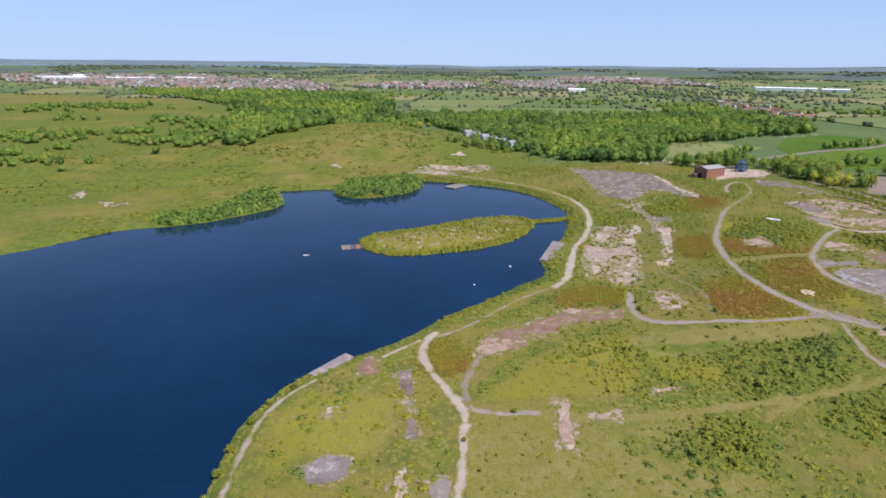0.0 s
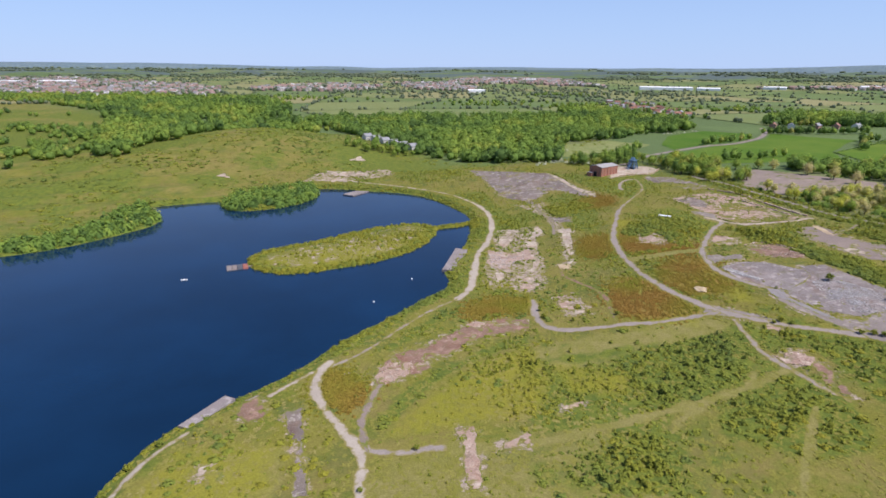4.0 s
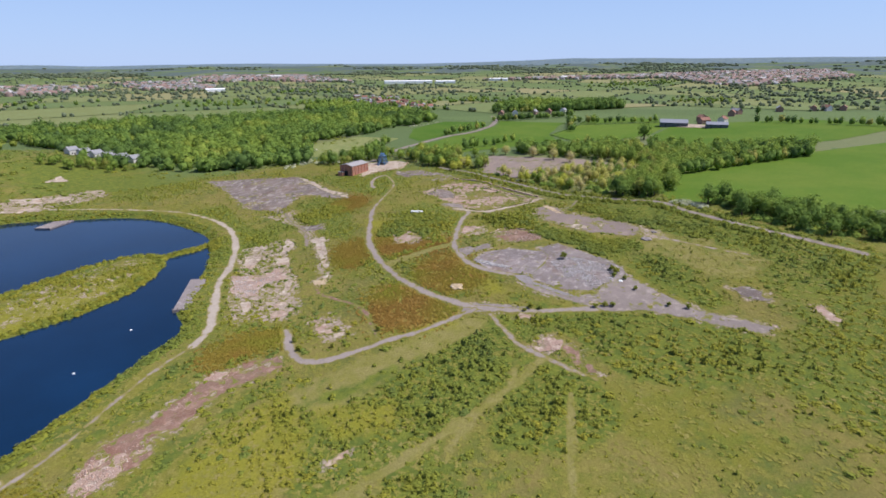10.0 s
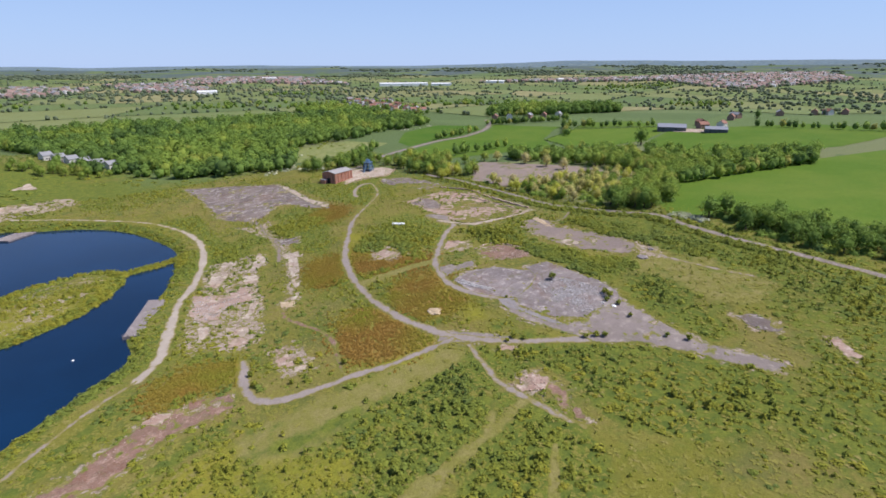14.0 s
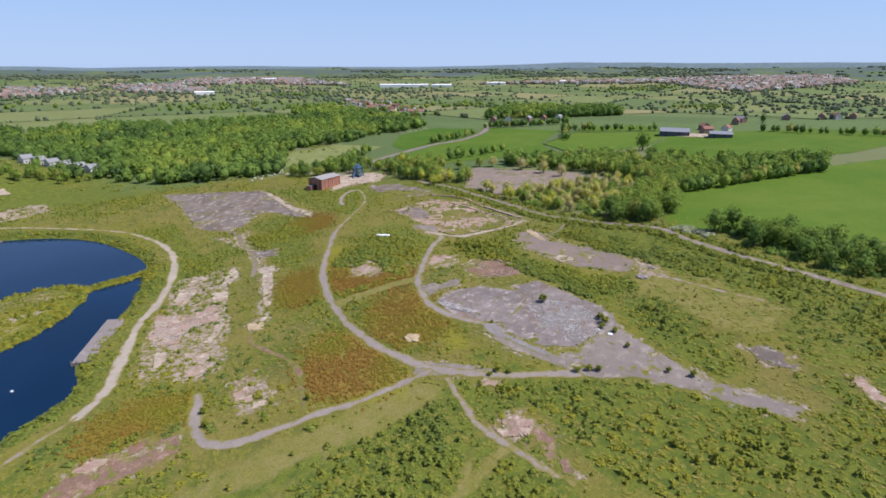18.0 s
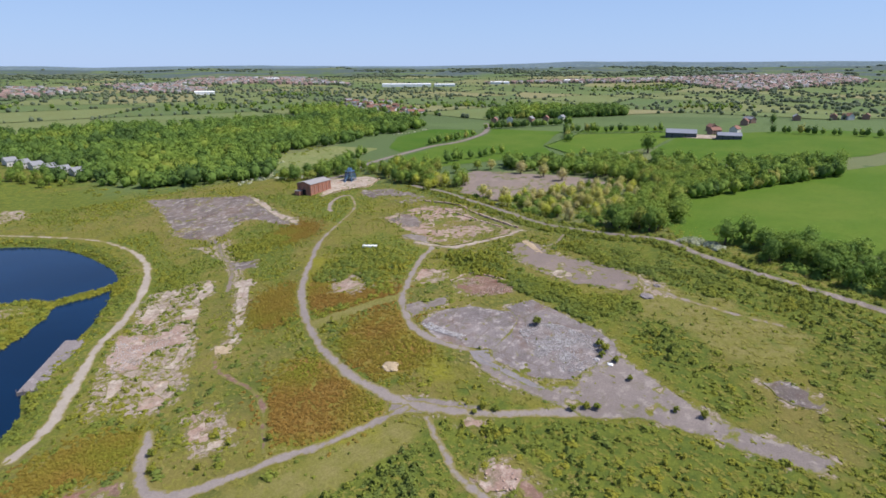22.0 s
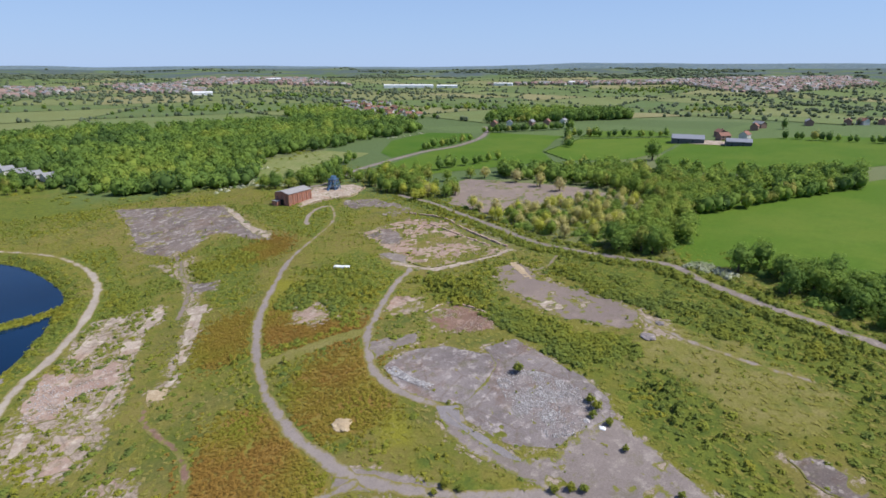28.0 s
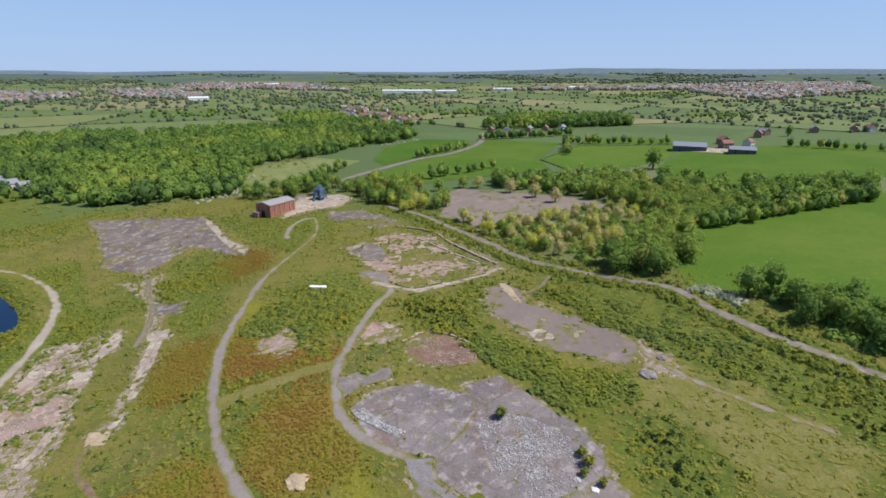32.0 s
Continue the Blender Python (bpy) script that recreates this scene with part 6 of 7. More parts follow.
def engine_house():
    L, W, H, R = 21.0, 12.6, 8.0, 1.4
    e = new("brick_engine_house")
    tagged(e, "derelict red brick colliery building with a grey sheet roof", "building")

    def bay_wall(name, length, m, bays, opening):
        bm = bmesh.new()
        box(bm, 0, 0.22, 0, length, 0.6, H, m)
        box(bm, 0, 0.02, 0, length, 0.3, 0.9, m)
        box(bm, 0, -0.02, H - 1.0, length, 0.3, H, m)
        ob = part(name, bm, M_BRICK, e)
        step = length / bays
        for i in range(bays + 1):
            bm = bmesh.new()
            x = min(max(i * step - 0.45, 0), length - 0.9)
            box(bm, x, -0.12, 0, x + 0.9, 0.3, H - 0.15, m)
            part("pilaster", bm, M_BRICK, ob)
        for i in range(bays):
            bm = bmesh.new()
            x = (i + .5) * step
            box(bm, x - .75, 0.19, 2.2, x + .75, 0.27, 5.6, m)
            bmesh.ops.create_circle(bm, cap_ends=True, segments=14, radius=.75, matrix=m @ Matrix.Translation((x, 0.205, 5.6)) @ Matrix.Rotation(radians(90), 4, "X"))
            part("blocked_window", bm, opening, ob, "arched window opening, boarded")
        return ob
    M_BOARD = plain("window_boarding", (0.29, 0.15, 0.115, 1), 0.9)
    bay_wall("side_wall", L, Matrix(), 5, M_BOARD)
    bay_wall("side_wall", L, pose(L, W, 0, 0, 0, 180), 5, M_BOARD)
    for m in (pose(0, W, 0, 0, 0, -90), pose(L, 0, 0, 0, 0, 90)):
        ob = bay_wall("end_wall", W, m, 3, M_BOARD)
        bm = bmesh.new()
        v = [bm.verts.new(m @ Vector(c)) for c in ((0, .1, H), (W, .1, H), (W / 2, .1, H + R), (0, .6, H), (W, .6, H), (W / 2, .6, H + R))]
        for f in ((0, 1, 2), (5, 4, 3), (0, 3, 4, 1), (1, 4, 5, 2), (2, 5, 3, 0)):
            bm.faces.new([v[i] for i in f])
        part("gable", bm, M_BRICK, ob)
    for side in (0, 1):
        bm = bmesh.new()
        roof_slope(bm, L, W, H + 0.05, R, side, 0.35, 0.3)
        part("roof_slope", bm, M_ROOF_PALE, e, "weathered grey sheet roof slope")
    bm = bmesh.new()
    box(bm, -.14, W / 2 - 1.6, 0, 0.3, W / 2 + 1.6, 4.2)
    part("doorway", bm, M_DARK, e, "dark boarded doorway")
    bm = bmesh.new()
    box(bm, -3.2, W * .62, 0, -.15, W * .98, 3.2)
    ob = part("lean_to", bm, M_BRICK, e)
    bm = bmesh.new()
    box(bm, -3.5, W * .6, 3.2, -.13, W, 3.4)
    part("lean_to_roof", bm, M_ROOF_GREY, ob)
    e.matrix_basis = stand(227.5, 439, 25, 0.3)
    return e


def headstock():
    e = new("winding_headframe")
    tagged(e, "blue painted steel winding headframe in the yard", "headframe")
    for x, y in ((-3, -2.5), (3, -2.5), (3, 2.5), (-3, 2.5)):
        bm = bmesh.new()
        bar(bm, (x, y, 0), (x * .6, y * .6, 10), .42)
        part("leg", bm, M_BLUE, e)
    for z in (3, 6.5, 9.8):
        k = 1 - .04 * z
        bm = bmesh.new()
        for a, b in (((-3, -2.5), (3, -2.5)), ((3, -2.5), (3, 2.5)), ((3, 2.5), (-3, 2.5)), ((-3, 2.5), (-3, -2.5))):
            bar(bm, (a[0] * k, a[1] * k, z), (b[0] * k, b[1] * k, z), .4)
        part("ring_beam", bm, M_BLUE, e)
    for z0, z1 in ((0.2, 3), (3, 6.5), (6.5, 9.8)):
        bm = bmesh.new()
        for s in (-1, 1):
            bar(bm, (-3 * (1 - .04 * z0), s * 2.5 * (1 - .04 * z0), z0), (3 * (1 - .04 * z1), s * 2.5 * (1 - .04 * z1), z1), .22)
            bar(bm, (3 * (1 - .04 * z0), s * 2.5 * (1 - .04 * z0), z0), (-3 * (1 - .04 * z1), s * 2.5 * (1 - .04 * z1), z1), .22)
        part("cross_brace", bm, M_BLUE, e)
    bm = bmesh.new()
    box(bm, -2.6, -2.2, 9.9, 2.6, 2.2, 10.2)
    part("platform", bm, M_BLUE, e)
    for y in (-.7, .7):
        bm = bmesh.new()
        bmesh.ops.create_cone(bm, cap_ends=True, segments=24, radius1=1.7, radius2=1.7, depth=.3, matrix=Matrix.Translation((0, y, 11.6)) @ Matrix.Rotation(radians(90), 4, "X"))
        part("sheave_wheel", bm, M_BLUE, e)
    bm = bmesh.new()
    bar(bm, (-6.5, 0, 0), (-1.2, 0, 10), .6)
    part("backstay", bm, M_BLUE, e)
    bm = bmesh.new()
    box(bm, -2.0, -1.6, 0, 2.0, 1.6, 2.4)
    part("shaft_casing", bm, M_BARN, e)
    e.matrix_basis = stand(272, 468, 35) @ Matrix.Diagonal((1.35, 1.35, .80, 1))


engine_house()
headstock()


def slab_thing(name, label, pts, z0, z1, mat, category="jetty", posts=0):
    e = new(name)
    tagged(e, label, category)
    bm = bmesh.new()
    prism(bm, pts, z0, z1)
    bmesh.ops.recalc_face_normals(bm, faces=bm.faces[:])
    bmesh.ops.bevel(bm, geom=bm.edges[:], offset=0.05, segments=1, affect="EDGES")
    part("deck", bm, mat, e)
    if posts:
        (x0, y0), (x1, y1) = pts[0], pts[-1]
        for i in range(posts):
            t = i / max(1, posts - 1)
            bm = bmesh.new()
            box(bm, x0 + (x1 - x0) * t - .12, y0 + (y1 - y0) * t - .12, z0, x0 + (x1 - x0) * t + .12, y0 + (y1 - y0) * t + .12, z1 + .9)
            part("post", bm, M_DECK, e)
    return e


slab_thing("shore_jetty", "broad grey concrete landing stage at the water's edge", [(60.5, 280), (68, 297), (75, 313), (82, 309), (75, 292), (66, 278)], -4.6, -1.9, M_QUAY, posts=4)
slab_thing("far_jetty", "pale concrete slipway on the far shore", [(14, 466), (25, 477), (36, 474), (22, 460)], -4.6, -2.3, M_QUAY)
slab_thing("slipway", "sloping grey concrete quay at the lake edge", [(-41.5, 166.5), (-30.5, 180.5), (-27, 178), (-37.5, 164.5)], -4.6, -2.0, M_QUAY, "quay")


def pontoon():
    e = new("fishing_pontoon")
    tagged(e, "floating wooden pontoon of grey and red sections", "pontoon")
    for i, m in enumerate((M_QUAY, M_DECK, M_BARN, M_DECK_RED)):
        bm = bmesh.new()
        box(bm, i * 2.7, 0, -.4, i * 2.7 + 2.5, 7.5, .45)
        bmesh.ops.bevel(bm, geom=bm.edges[:], offset=.06, segments=1, affect="EDGES")
        sec = part("deck_section", bm, m, e)
        for k in range(6):
            bm = bmesh.new()
            box(bm, i * 2.7 + .06, .1 + k * 1.24, .46, i * 2.7 + 2.44, 1.18 + k * 1.24, .52)
            part("plank", bm, m, sec)
    bm = bmesh.new()
    box(bm, 10.6, 2.5, .1, 15.5, 3.8, .35)
    part("gangway", bm, M_DECK, e)
    e.matrix_basis = pose(-49.5, 300.5, LAKE_Z, 0, 0, 10)


pontoon()


def rowing_boat():
    e = new("rowing_boat")
    tagged(e, "small white boat moored on the lake", "boat")
    bm = bmesh.new()
    rings = []
    for x, w in ((-2, .5), (-1, .8), (0, .85), (1, .7), (1.8, .3), (2.2, .04)):
        rings.append([bm.verts.new(c) for c in ((x, -w, .5), (x, -w * .7, -.2), (x, w * .7, -.2), (x, w, .5), (x, w - .1 * min(1, w * 4), .5), (x, w * .6, 0), (x, -w * .6, 0), (x, -w + .1 * min(1, w * 4), .5))])
    for a, b in zip(rings, rings[1:]):
        for i in range(8):
            bm.faces.new((a[i], a[(i + 1) % 8], b[(i + 1) % 8], b[i]))
    bm.faces.new(rings[0])
    bmesh.ops.recalc_face_normals(bm, faces=bm.faces[:])
    part("hull", bm, M_WHITE, e)
    for x in (-1.2, .3):
        bm = bmesh.new()
        box(bm, x, -.62, .25, x + .3, .62, .31)
        part("thwart", bm, M_DECK, e)
    e.matrix_basis = pose(-68, 291.3, LAKE_Z, 0, 0, 10) @ Matrix.Diagonal((.75, .75, .75, 1))


rowing_boat()
for x, y in ((22.5, 247.8), (43.5, 272.8)):
    e = new("mooring_buoy")
    tagged(e, "small white buoy floating on the lake", "buoy", "buoys on the lake")
    bm = bmesh.new()
    bmesh.ops.create_uvsphere(bm, u_segments=14, v_segments=8, radius=.5, matrix=Matrix.Diagonal((1, .8, .6, 1)))
    part("float", bm, M_WHITE, e)
    bm = bmesh.new()
    bmesh.ops.create_cone(bm, cap_ends=True, segments=8, radius1=.1, radius2=.08, depth=.5, matrix=Matrix.Translation((0, 0, .45)))
    part("eye", bm, M_BARN, e)
    e.matrix_basis = pose(x, y, LAKE_Z + .1)


def lying_panel():
    e = new("concrete_panel")
    tagged(e, "white concrete panel lying in the scrub", "panel")
    bm = bmesh.new()
    box(bm, -3.6, -1.1, 0, 3.6, 1.1, .9)
    bmesh.ops.bevel(bm, geom=bm.edges[:], offset=.1, segments=2, affect="EDGES")
    part("panel", bm, M_WHITE, e)
    e.matrix_basis = stand(206.5, 312, -38, 0.1)


lying_panel()


def rock(name, label, x, y, r, mat, flat=0.6, sub=3):
    bm = bmesh.new()
    bmesh.ops.create_icosphere(bm, subdivisions=sub, radius=r)
    for v in bm.verts:
        n = noise.noise(v.co * (1.1 / r)) + .4 * noise.noise(v.co * (3.1 / r))
        v.co *= 1 + .35 * n
        v.co.z *= flat
    ob = part(name, bm, mat)
    ob.matrix_basis = stand(x, y, 30, r * flat * .25)
    return tagged(ob, label, "rock" if name == "boulder" else "heap")


rock("boulder", "pale boulder beside a path", 260, 184.5, 1.5, M_QUAY)
rock("boulder", "pale boulder on the slab edge", 208, 168.5, 1.0, M_STONE)
rock("boulder", "white concrete block at the slab edge", 209, 164.3, 1.1, M_WHITE, 0.6, 1)
rock("sand_heap", "low heap of pale sand", 159.5, 208, 3.2, M_SAND, 0.3)
rock("rubble_heap", "grey heap of broken stone", 251, 182, 2.6, M_QUAY, 0.35)


def stones(name, label, poly, n, lo, hi, mat):
    """Loose angular rubble as one sheet of stuff."""
    q = sprinkle(n, poly)
    k = rng.random(n) < np.clip(0.30 + 1.9 * fbm(q[:, 0], q[:, 1], 7, 91, 4), 0.03, 1)
    q = q[k]
    c = np.array([(x, y, z) for x in (-.5, .5) for y in (-.5, .5) for z in (0, .6)], float)
    f = np.array([(0, 1, 3), (0, 3, 2), (4, 6, 7), (4, 7, 5), (0, 4, 5), (0, 5, 1), (2, 3, 7), (2, 7, 6), (1, 5, 7), (1, 7, 3)])
    protos = [(c * (0.7 + .6 * rng.random((8, 3))), f) for _ in range(6)]
    s = lo + (hi - lo) * rng.random(len(q)) ** 2
    tagged(scatter(name, protos, q, s, s * 0.55, np.full(len(q), .5), mat, 0.0, ground_z(q[:, 0], q[:, 1]) + 0.12, False), label, "rubble")


stones("white_rubble", "white broken concrete strewn over the slab", [(201, 196), (208, 197), (214, 189), (216, 178), (213, 170), (203, 166), (196, 170), (195, 182)], 12000, .10, .34, M_STONE)
stones("white_rubble", "white broken concrete along the slab edge", [(179, 223), (182, 222), (183, 213), (186, 205), (184, 203), (181, 212), (179, 219)], 2600, .10, .42, M_STONE)
stones("brick_rubble", "broken brick over the old floor", [(208, 242), (218, 243), (224, 239), (225, 226), (218, 218), (206, 225), (203, 233)], 2400, .1, .34, M_BRICKBAT)
stones("brick_rubble", "broken brick over the rubble court", [(237, 357), (274, 364), (285, 347), (280, 318), (274, 280), (239, 287), (234, 298)], 3600, .12, .4, M_BRICKBAT)
stones("brick_rubble", "broken brick along the shale strip", [(17, 178), (26, 196), (45, 205), (62, 217), (73, 217), (60, 203), (41, 188), (27, 179)], 1600, .1, .35, M_BRICKBAT)
stones("white_rubble", "pale broken concrete on the shale", [(17, 180), (22, 190), (30, 191), (36, 187), (28, 180), (21, 176)], 700, .12, .5, M_BRICKBAT)
stones("white_rubble", "broken pale foundation stones", [(151, 158), (159, 157), (162, 151), (157, 148), (151, 152)], 700, .15, .6, M_BRICKBAT)
stones("white_rubble", "broken concrete over the pale slabs", [(92, 303), (109, 295), (114, 288), (106, 282), (95, 273), (85, 274)], 1300, .12, .4, M_STONE)

def low_wall(label, pts, height, width, mat):
    """The broken stump of a wall: uneven blocks along a line."""
    r = np.random.default_rng(int(pts[0][0] * 7))
    e = new("low_wall")
    tagged(e, label, "wall")
    line = curve(pts, 1.6)
    for a, b in zip(line, line[1:]):
        if r.random() < 0.16:
            continue
        d = b - a
        h, w = height * (0.5 + 0.7 * r.random()), width * (0.8 + 0.4 * r.random())
        bm = bmesh.new()
        m = pose(a[0], a[1], float(ground_z(*a)) - 0.1, 0, 0, math.degrees(math.atan2(d[1], d[0])) + 3 * r.normal())
        box(bm, 0.03, -w / 2, 0, np.hypot(*d) - 0.03, w / 2, h + 0.1, m)
        part("block", bm, mat, e)


low_wall("broken pale wall stump along the rubble court", [(234, 299), (238, 286), (253, 281), (269, 277)], 0.5, 0.9, M_PALE)
low_wall("broken brick wall stump behind the rubble court", [(279, 280), (283, 318), (288, 349), (279, 372)], 0.8, 0.9, M_BRICKBAT)
low_wall("low pinkish wall stump across the rubble court", [(256, 334), (274, 342), (275, 318), (275, 290)], 0.6, 0.8, M_BRICKBAT)
low_wall("cream retaining wall along the building yard", [(243, 437), (256, 437), (273, 438), (292, 457)], 1.3, 0.6, M_SAND)
low_wall("low wall stump round the brick floor", [(209, 246), (221, 246), (225, 226)], 0.5, 0.6, M_BRICKBAT)

# farm
barn_a = house("dark-clad farm barn with a grey-blue roof", 30, 18, 6, 3.2, M_BARN, M_BARN_ROOF, 0, "barn")
barn_a.matrix_basis = stand(622, 425, -55)
barn_b = house("dark farm barn with a blue-grey roof", 22, 14, 5, 2.4, M_BARN, M_BARN_ROOF, 0, "barn")
barn_b.matrix_basis = stand(636, 376, -55)
for ob in (barn_a, barn_b):
    ob.name = "barn"
farm_house = house("brick farmhouse with a red tiled roof", 12, 8, 5.2, 3, M_WALL_BRICK, M_ROOF_RED, 2)
farm_house.matrix_basis = stand(668, 400, -20)
ob = drape("farm_yard", lambda x, y: inside(x, y, curve([(632, 422), (652, 430), (664, 395), (650, 372), (634, 395)], 6, True)) + 3 * fbm(x, y, 12, 4), (590, 330, 700, 460), 2.5, .4, M_PALE)
tagged(ob, "pale concrete farm yard", "yard", kind="structure")

# houses round the village, the row by the wood and along the road
KINDS = [house("brick house with a red tiled roof", 11, 8, 5.2, 2.8, M_WALL_BRICK, M_ROOF_RED), house("white rendered house with a grey roof", 10, 8, 5.2, 2.8, M_RENDER, M_ROOF_GREY),
         house("brick house with a grey slate roof", 14, 8, 5.2, 2.6, M_WALL_BRICK, M_ROOF_GREY, 2), house("white rendered house with a red roof", 12, 8, 5.4, 3, M_RENDER, M_ROOF_RED)]
sites = [(0, 612, 690, 40), (1, 630, 676, 50), (2, 652, 660, 30), (0, 672, 648, 35), (1, 690, 636, 20), (3, 512, 826, 60), (0, 770, 415, 20), (2, 800, 420, 70), (0, 905, 372, 20), (3, 925, 360, 60), (0, 945, 350, 15), (2, 860, 395, 30), (3, 690, 385, 10), (0, 700, 412, 60)]
vp = np.array([(660, 1290), (560, 1060), (520, 850), (600, 800), (650, 980), (720, 1180)], float)
for x, y in sprinkle(52, vp):
    sites.append((int(rng.integers(0, 4)), x, y, float(rng.integers(0, 8)) * 22.5))
used = set()
for k, x, y, deg in sites:
    if k in used:
        ob = copy_thing(KINDS[k], stand(x, y, deg))
    else:
        ob = KINDS[k]
        ob.matrix_basis = stand(x, y, deg)
        used.add(k)
    tagged(ob, group="village houses")
row = house("white gabled house in a row beside the wood", 9, 12, 4.6, 3, M_RENDER, M_ROOF_GREY, 0)
for i in range(6):
    x, y = 96 - 9.5 * i, 638 + 12 * i
    ob = row if i == 0 else copy_thing(row, stand(x, y, 20))
    ob.matrix_basis = stand(x, y, 20)
    tagged(ob, group="row of white houses")

# large sheds on the plain
for label, x, y, deg, l, w, h in (("very long white warehouse on the plain", 1071, 1845, -27, 172, 45, 10), ("long white warehouse on the plain", 1235, 1760, -32, 72, 40, 8), ("white factory shed beside the distant town", -1480, 2250, 5, 150, 60, 14), ("white factory shed beside the distant town", -1260, 2290, 3, 200, 60, 11),
                                  ("tall white factory block above the sheds", -1390, 2300, 3, 30, 30, 20), ("white factory shed beside the distant town", -1010, 2310, 0, 120, 50, 10), ("white shed at the edge of town", 1500, 1770, -45, 70, 30, 9), ("white shed at the edge of town", 1790, 1660, -40, 60, 30, 9), ("white shed at the edge of town", 880, 2540, -30, 60, 30, 10), ("white shed at the edge of town", 420, 1700, -10, 50, 22, 8)):
    e = house(label, l, w, h, 2.5, M_WHITE, M_WHITE, 0, "warehouse")
    e.name = "warehouse"
    e.matrix_basis = stand(x, y, deg)

# ---- single trees ----
def tree_kind(name, label, seed, leaf_mat, tone, clumps=14, tall=1.0):
    """Unit tree: crown radius 1, about 2.6 high; trunk with limbs and a crown of leaf clumps."""
    r = np.random.default_rng(seed)
    e = new(name)
    tagged(e, label, "tree")
    bm = bmesh.new()
    bmesh.ops.create_cone(bm, cap_ends=True, segments=8, radius1=.10, radius2=.045, depth=1.5, matrix=Matrix.Translation((0, 0, .75)))
    for i in range(5):
        a, z = i * 1.26 + r.random(), .55 + .18 * i
        d = Vector((math.cos(a) * .6, math.sin(a) * .6, .55))
        q = d.to_track_quat("Z", "Y").to_matrix().to_4x4()
        bmesh.ops.create_cone(bm, cap_ends=False, segments=5, radius1=.04, radius2=.012, depth=d.length, matrix=Matrix.Translation(Vector((0, 0, z)) + d / 2) @ q)
    part("trunk", bm, M_BARK, e)
    pieces = [leaf_shell(150, .12, r, 1.0, -.8, .78)]
    pieces[0] = (pieces[0][0] * (.80, .80, .92 * tall) + np.array((0, 0, .62 + .68 * tall)), pieces[0][1])
    for i in range(clumps + 6):
        a, t = i * 2.4 + r.random(), (i + .5) / (clumps + 6)
        z = .28 + 1.95 * t * tall
        k = .80 * math.sin(math.pi * (0.22 + 0.70 * t)) * (.75 + .35 * r.random())
        s = .20 + .15 * r.random()
        v, f = leaf_shell(26, .075 / s, r, .9, -.6, 0)
        pieces.append((v * s + np.array((math.cos(a) * k, math.sin(a) * k, z)), f))
    v, f = join(pieces)
    tn = np.clip(tone + 0.09 * r.normal(size=len(pieces)), 0, 1).repeat([len(p[0]) for p in pieces])
    mesh_object("crown", v, f, leaf_mat, e, tone=tn, smooth=True)
    return e


T_GREEN = [tree_kind("broadleaf_tree", "fresh green broadleaf tree", 100 + i, L_TREE, .55 + .09 * i) for i in range(5)]
T_DARK = [tree_kind("broadleaf_tree", "large dark green broadleaf tree", 120 + i, L_TREE, .34 + .12 * i, 16) for i in range(3)]
T_GOLD = [tree_kind("spring_tree", "young tree in yellow-green spring leaf", 130 + i, L_GOLD, .3 + .25 * i, 11) for i in range(3)]
T_PALE = [tree_kind("spring_tree", "thin buff-leaved young tree", 140 + i, L_GOLD, .8 + .1 * i, 10) for i in range(2)]
T_TALL = [tree_kind("poplar_tree", "narrow dark green tree", 150 + i, L_TREE, .15, 13, 1.6) for i in range(2)]
planted = set()


def plant(kinds, x, y, radius, deg, group):
    k = kinds[int(rng.integers(0, len(kinds)))]
    m = stand(x, y, deg, .05)
    if k.name in planted:
        ob = copy_thing(k, m)
    else:
        planted.add(k.name)
        ob = k
    ob.matrix_basis = m @ Matrix.Diagonal((radius, radius, radius * (.78 + .3 * rng.random()), 1))
    tagged(ob, group=group)


def grove(kinds, poly, n, lo, hi, group):
    pts = sprinkle(n * 6, poly)
    got = []
    for p in pts:
        if len(got) < n and all((p[0] - g[0]) ** 2 + (p[1] - g[1]) ** 2 > (lo * 1.15) ** 2 for g in got):
            got.append(p)
    for x, y in got:
        plant(kinds, x, y, lo + (hi - lo) * rng.random(), rng.random() * 360, group)


grove(T_GOLD + T_GOLD + T_PALE[:1] + T_GREEN[:2], [(309, 372), (306, 330), (305, 285), (306, 250), (326, 255), (362, 268), (395, 288), (402, 310), (366, 323), (333, 336), (318, 340)], 95, 2.5, 3.9, "young trees by the clearing")
grove(T_GREEN + T_GREEN + T_DARK[2:], [(303, 238), (312, 222), (338, 222), (383, 255), (440, 250), (446, 300), (440, 350), (408, 350), (408, 308), (396, 284), (362, 264), (322, 252)], 130, 4.0, 5.8, "trees of the broadleaf belt")
q = np.vstack([sprinkle(210, [(446, 252), (515, 222), (600, 252), (545, 264), (500, 290), (495, 337), (470, 395), (431, 418), (398, 438), (392, 400), (408, 350), (442, 350)])])
s = 4.2 + 1.6 * rng.random(len(q))
tagged(scatter("belt_woodland", WOOD_TREES, q, s, s * 1.15, np.clip(.62 + .16 * rng.normal(size=len(q)), 0, .95), L_TREE, .1), "fresh green trees of the far belt", "wood")
grove(T_GREEN + T_DARK[2:], [(14, 646), (40, 618), (84, 594), (104, 606), (60, 640), (34, 668)], 22, 3.0, 4.4, "trees before the white houses")
grove(T_DARK, [(305, 236), (312, 224), (322, 222), (326, 230), (318, 246), (308, 250)], 7, 4.6, 6.0, "dark trees by the road")
grove(T_DARK + T_GREEN[:1], [(310, 196), (318, 178), (305, 168), (304, 135), (318, 105), (340, 100), (334, 150), (326, 185)], 46, 3.6, 5.2, "trees of the roadside belt")
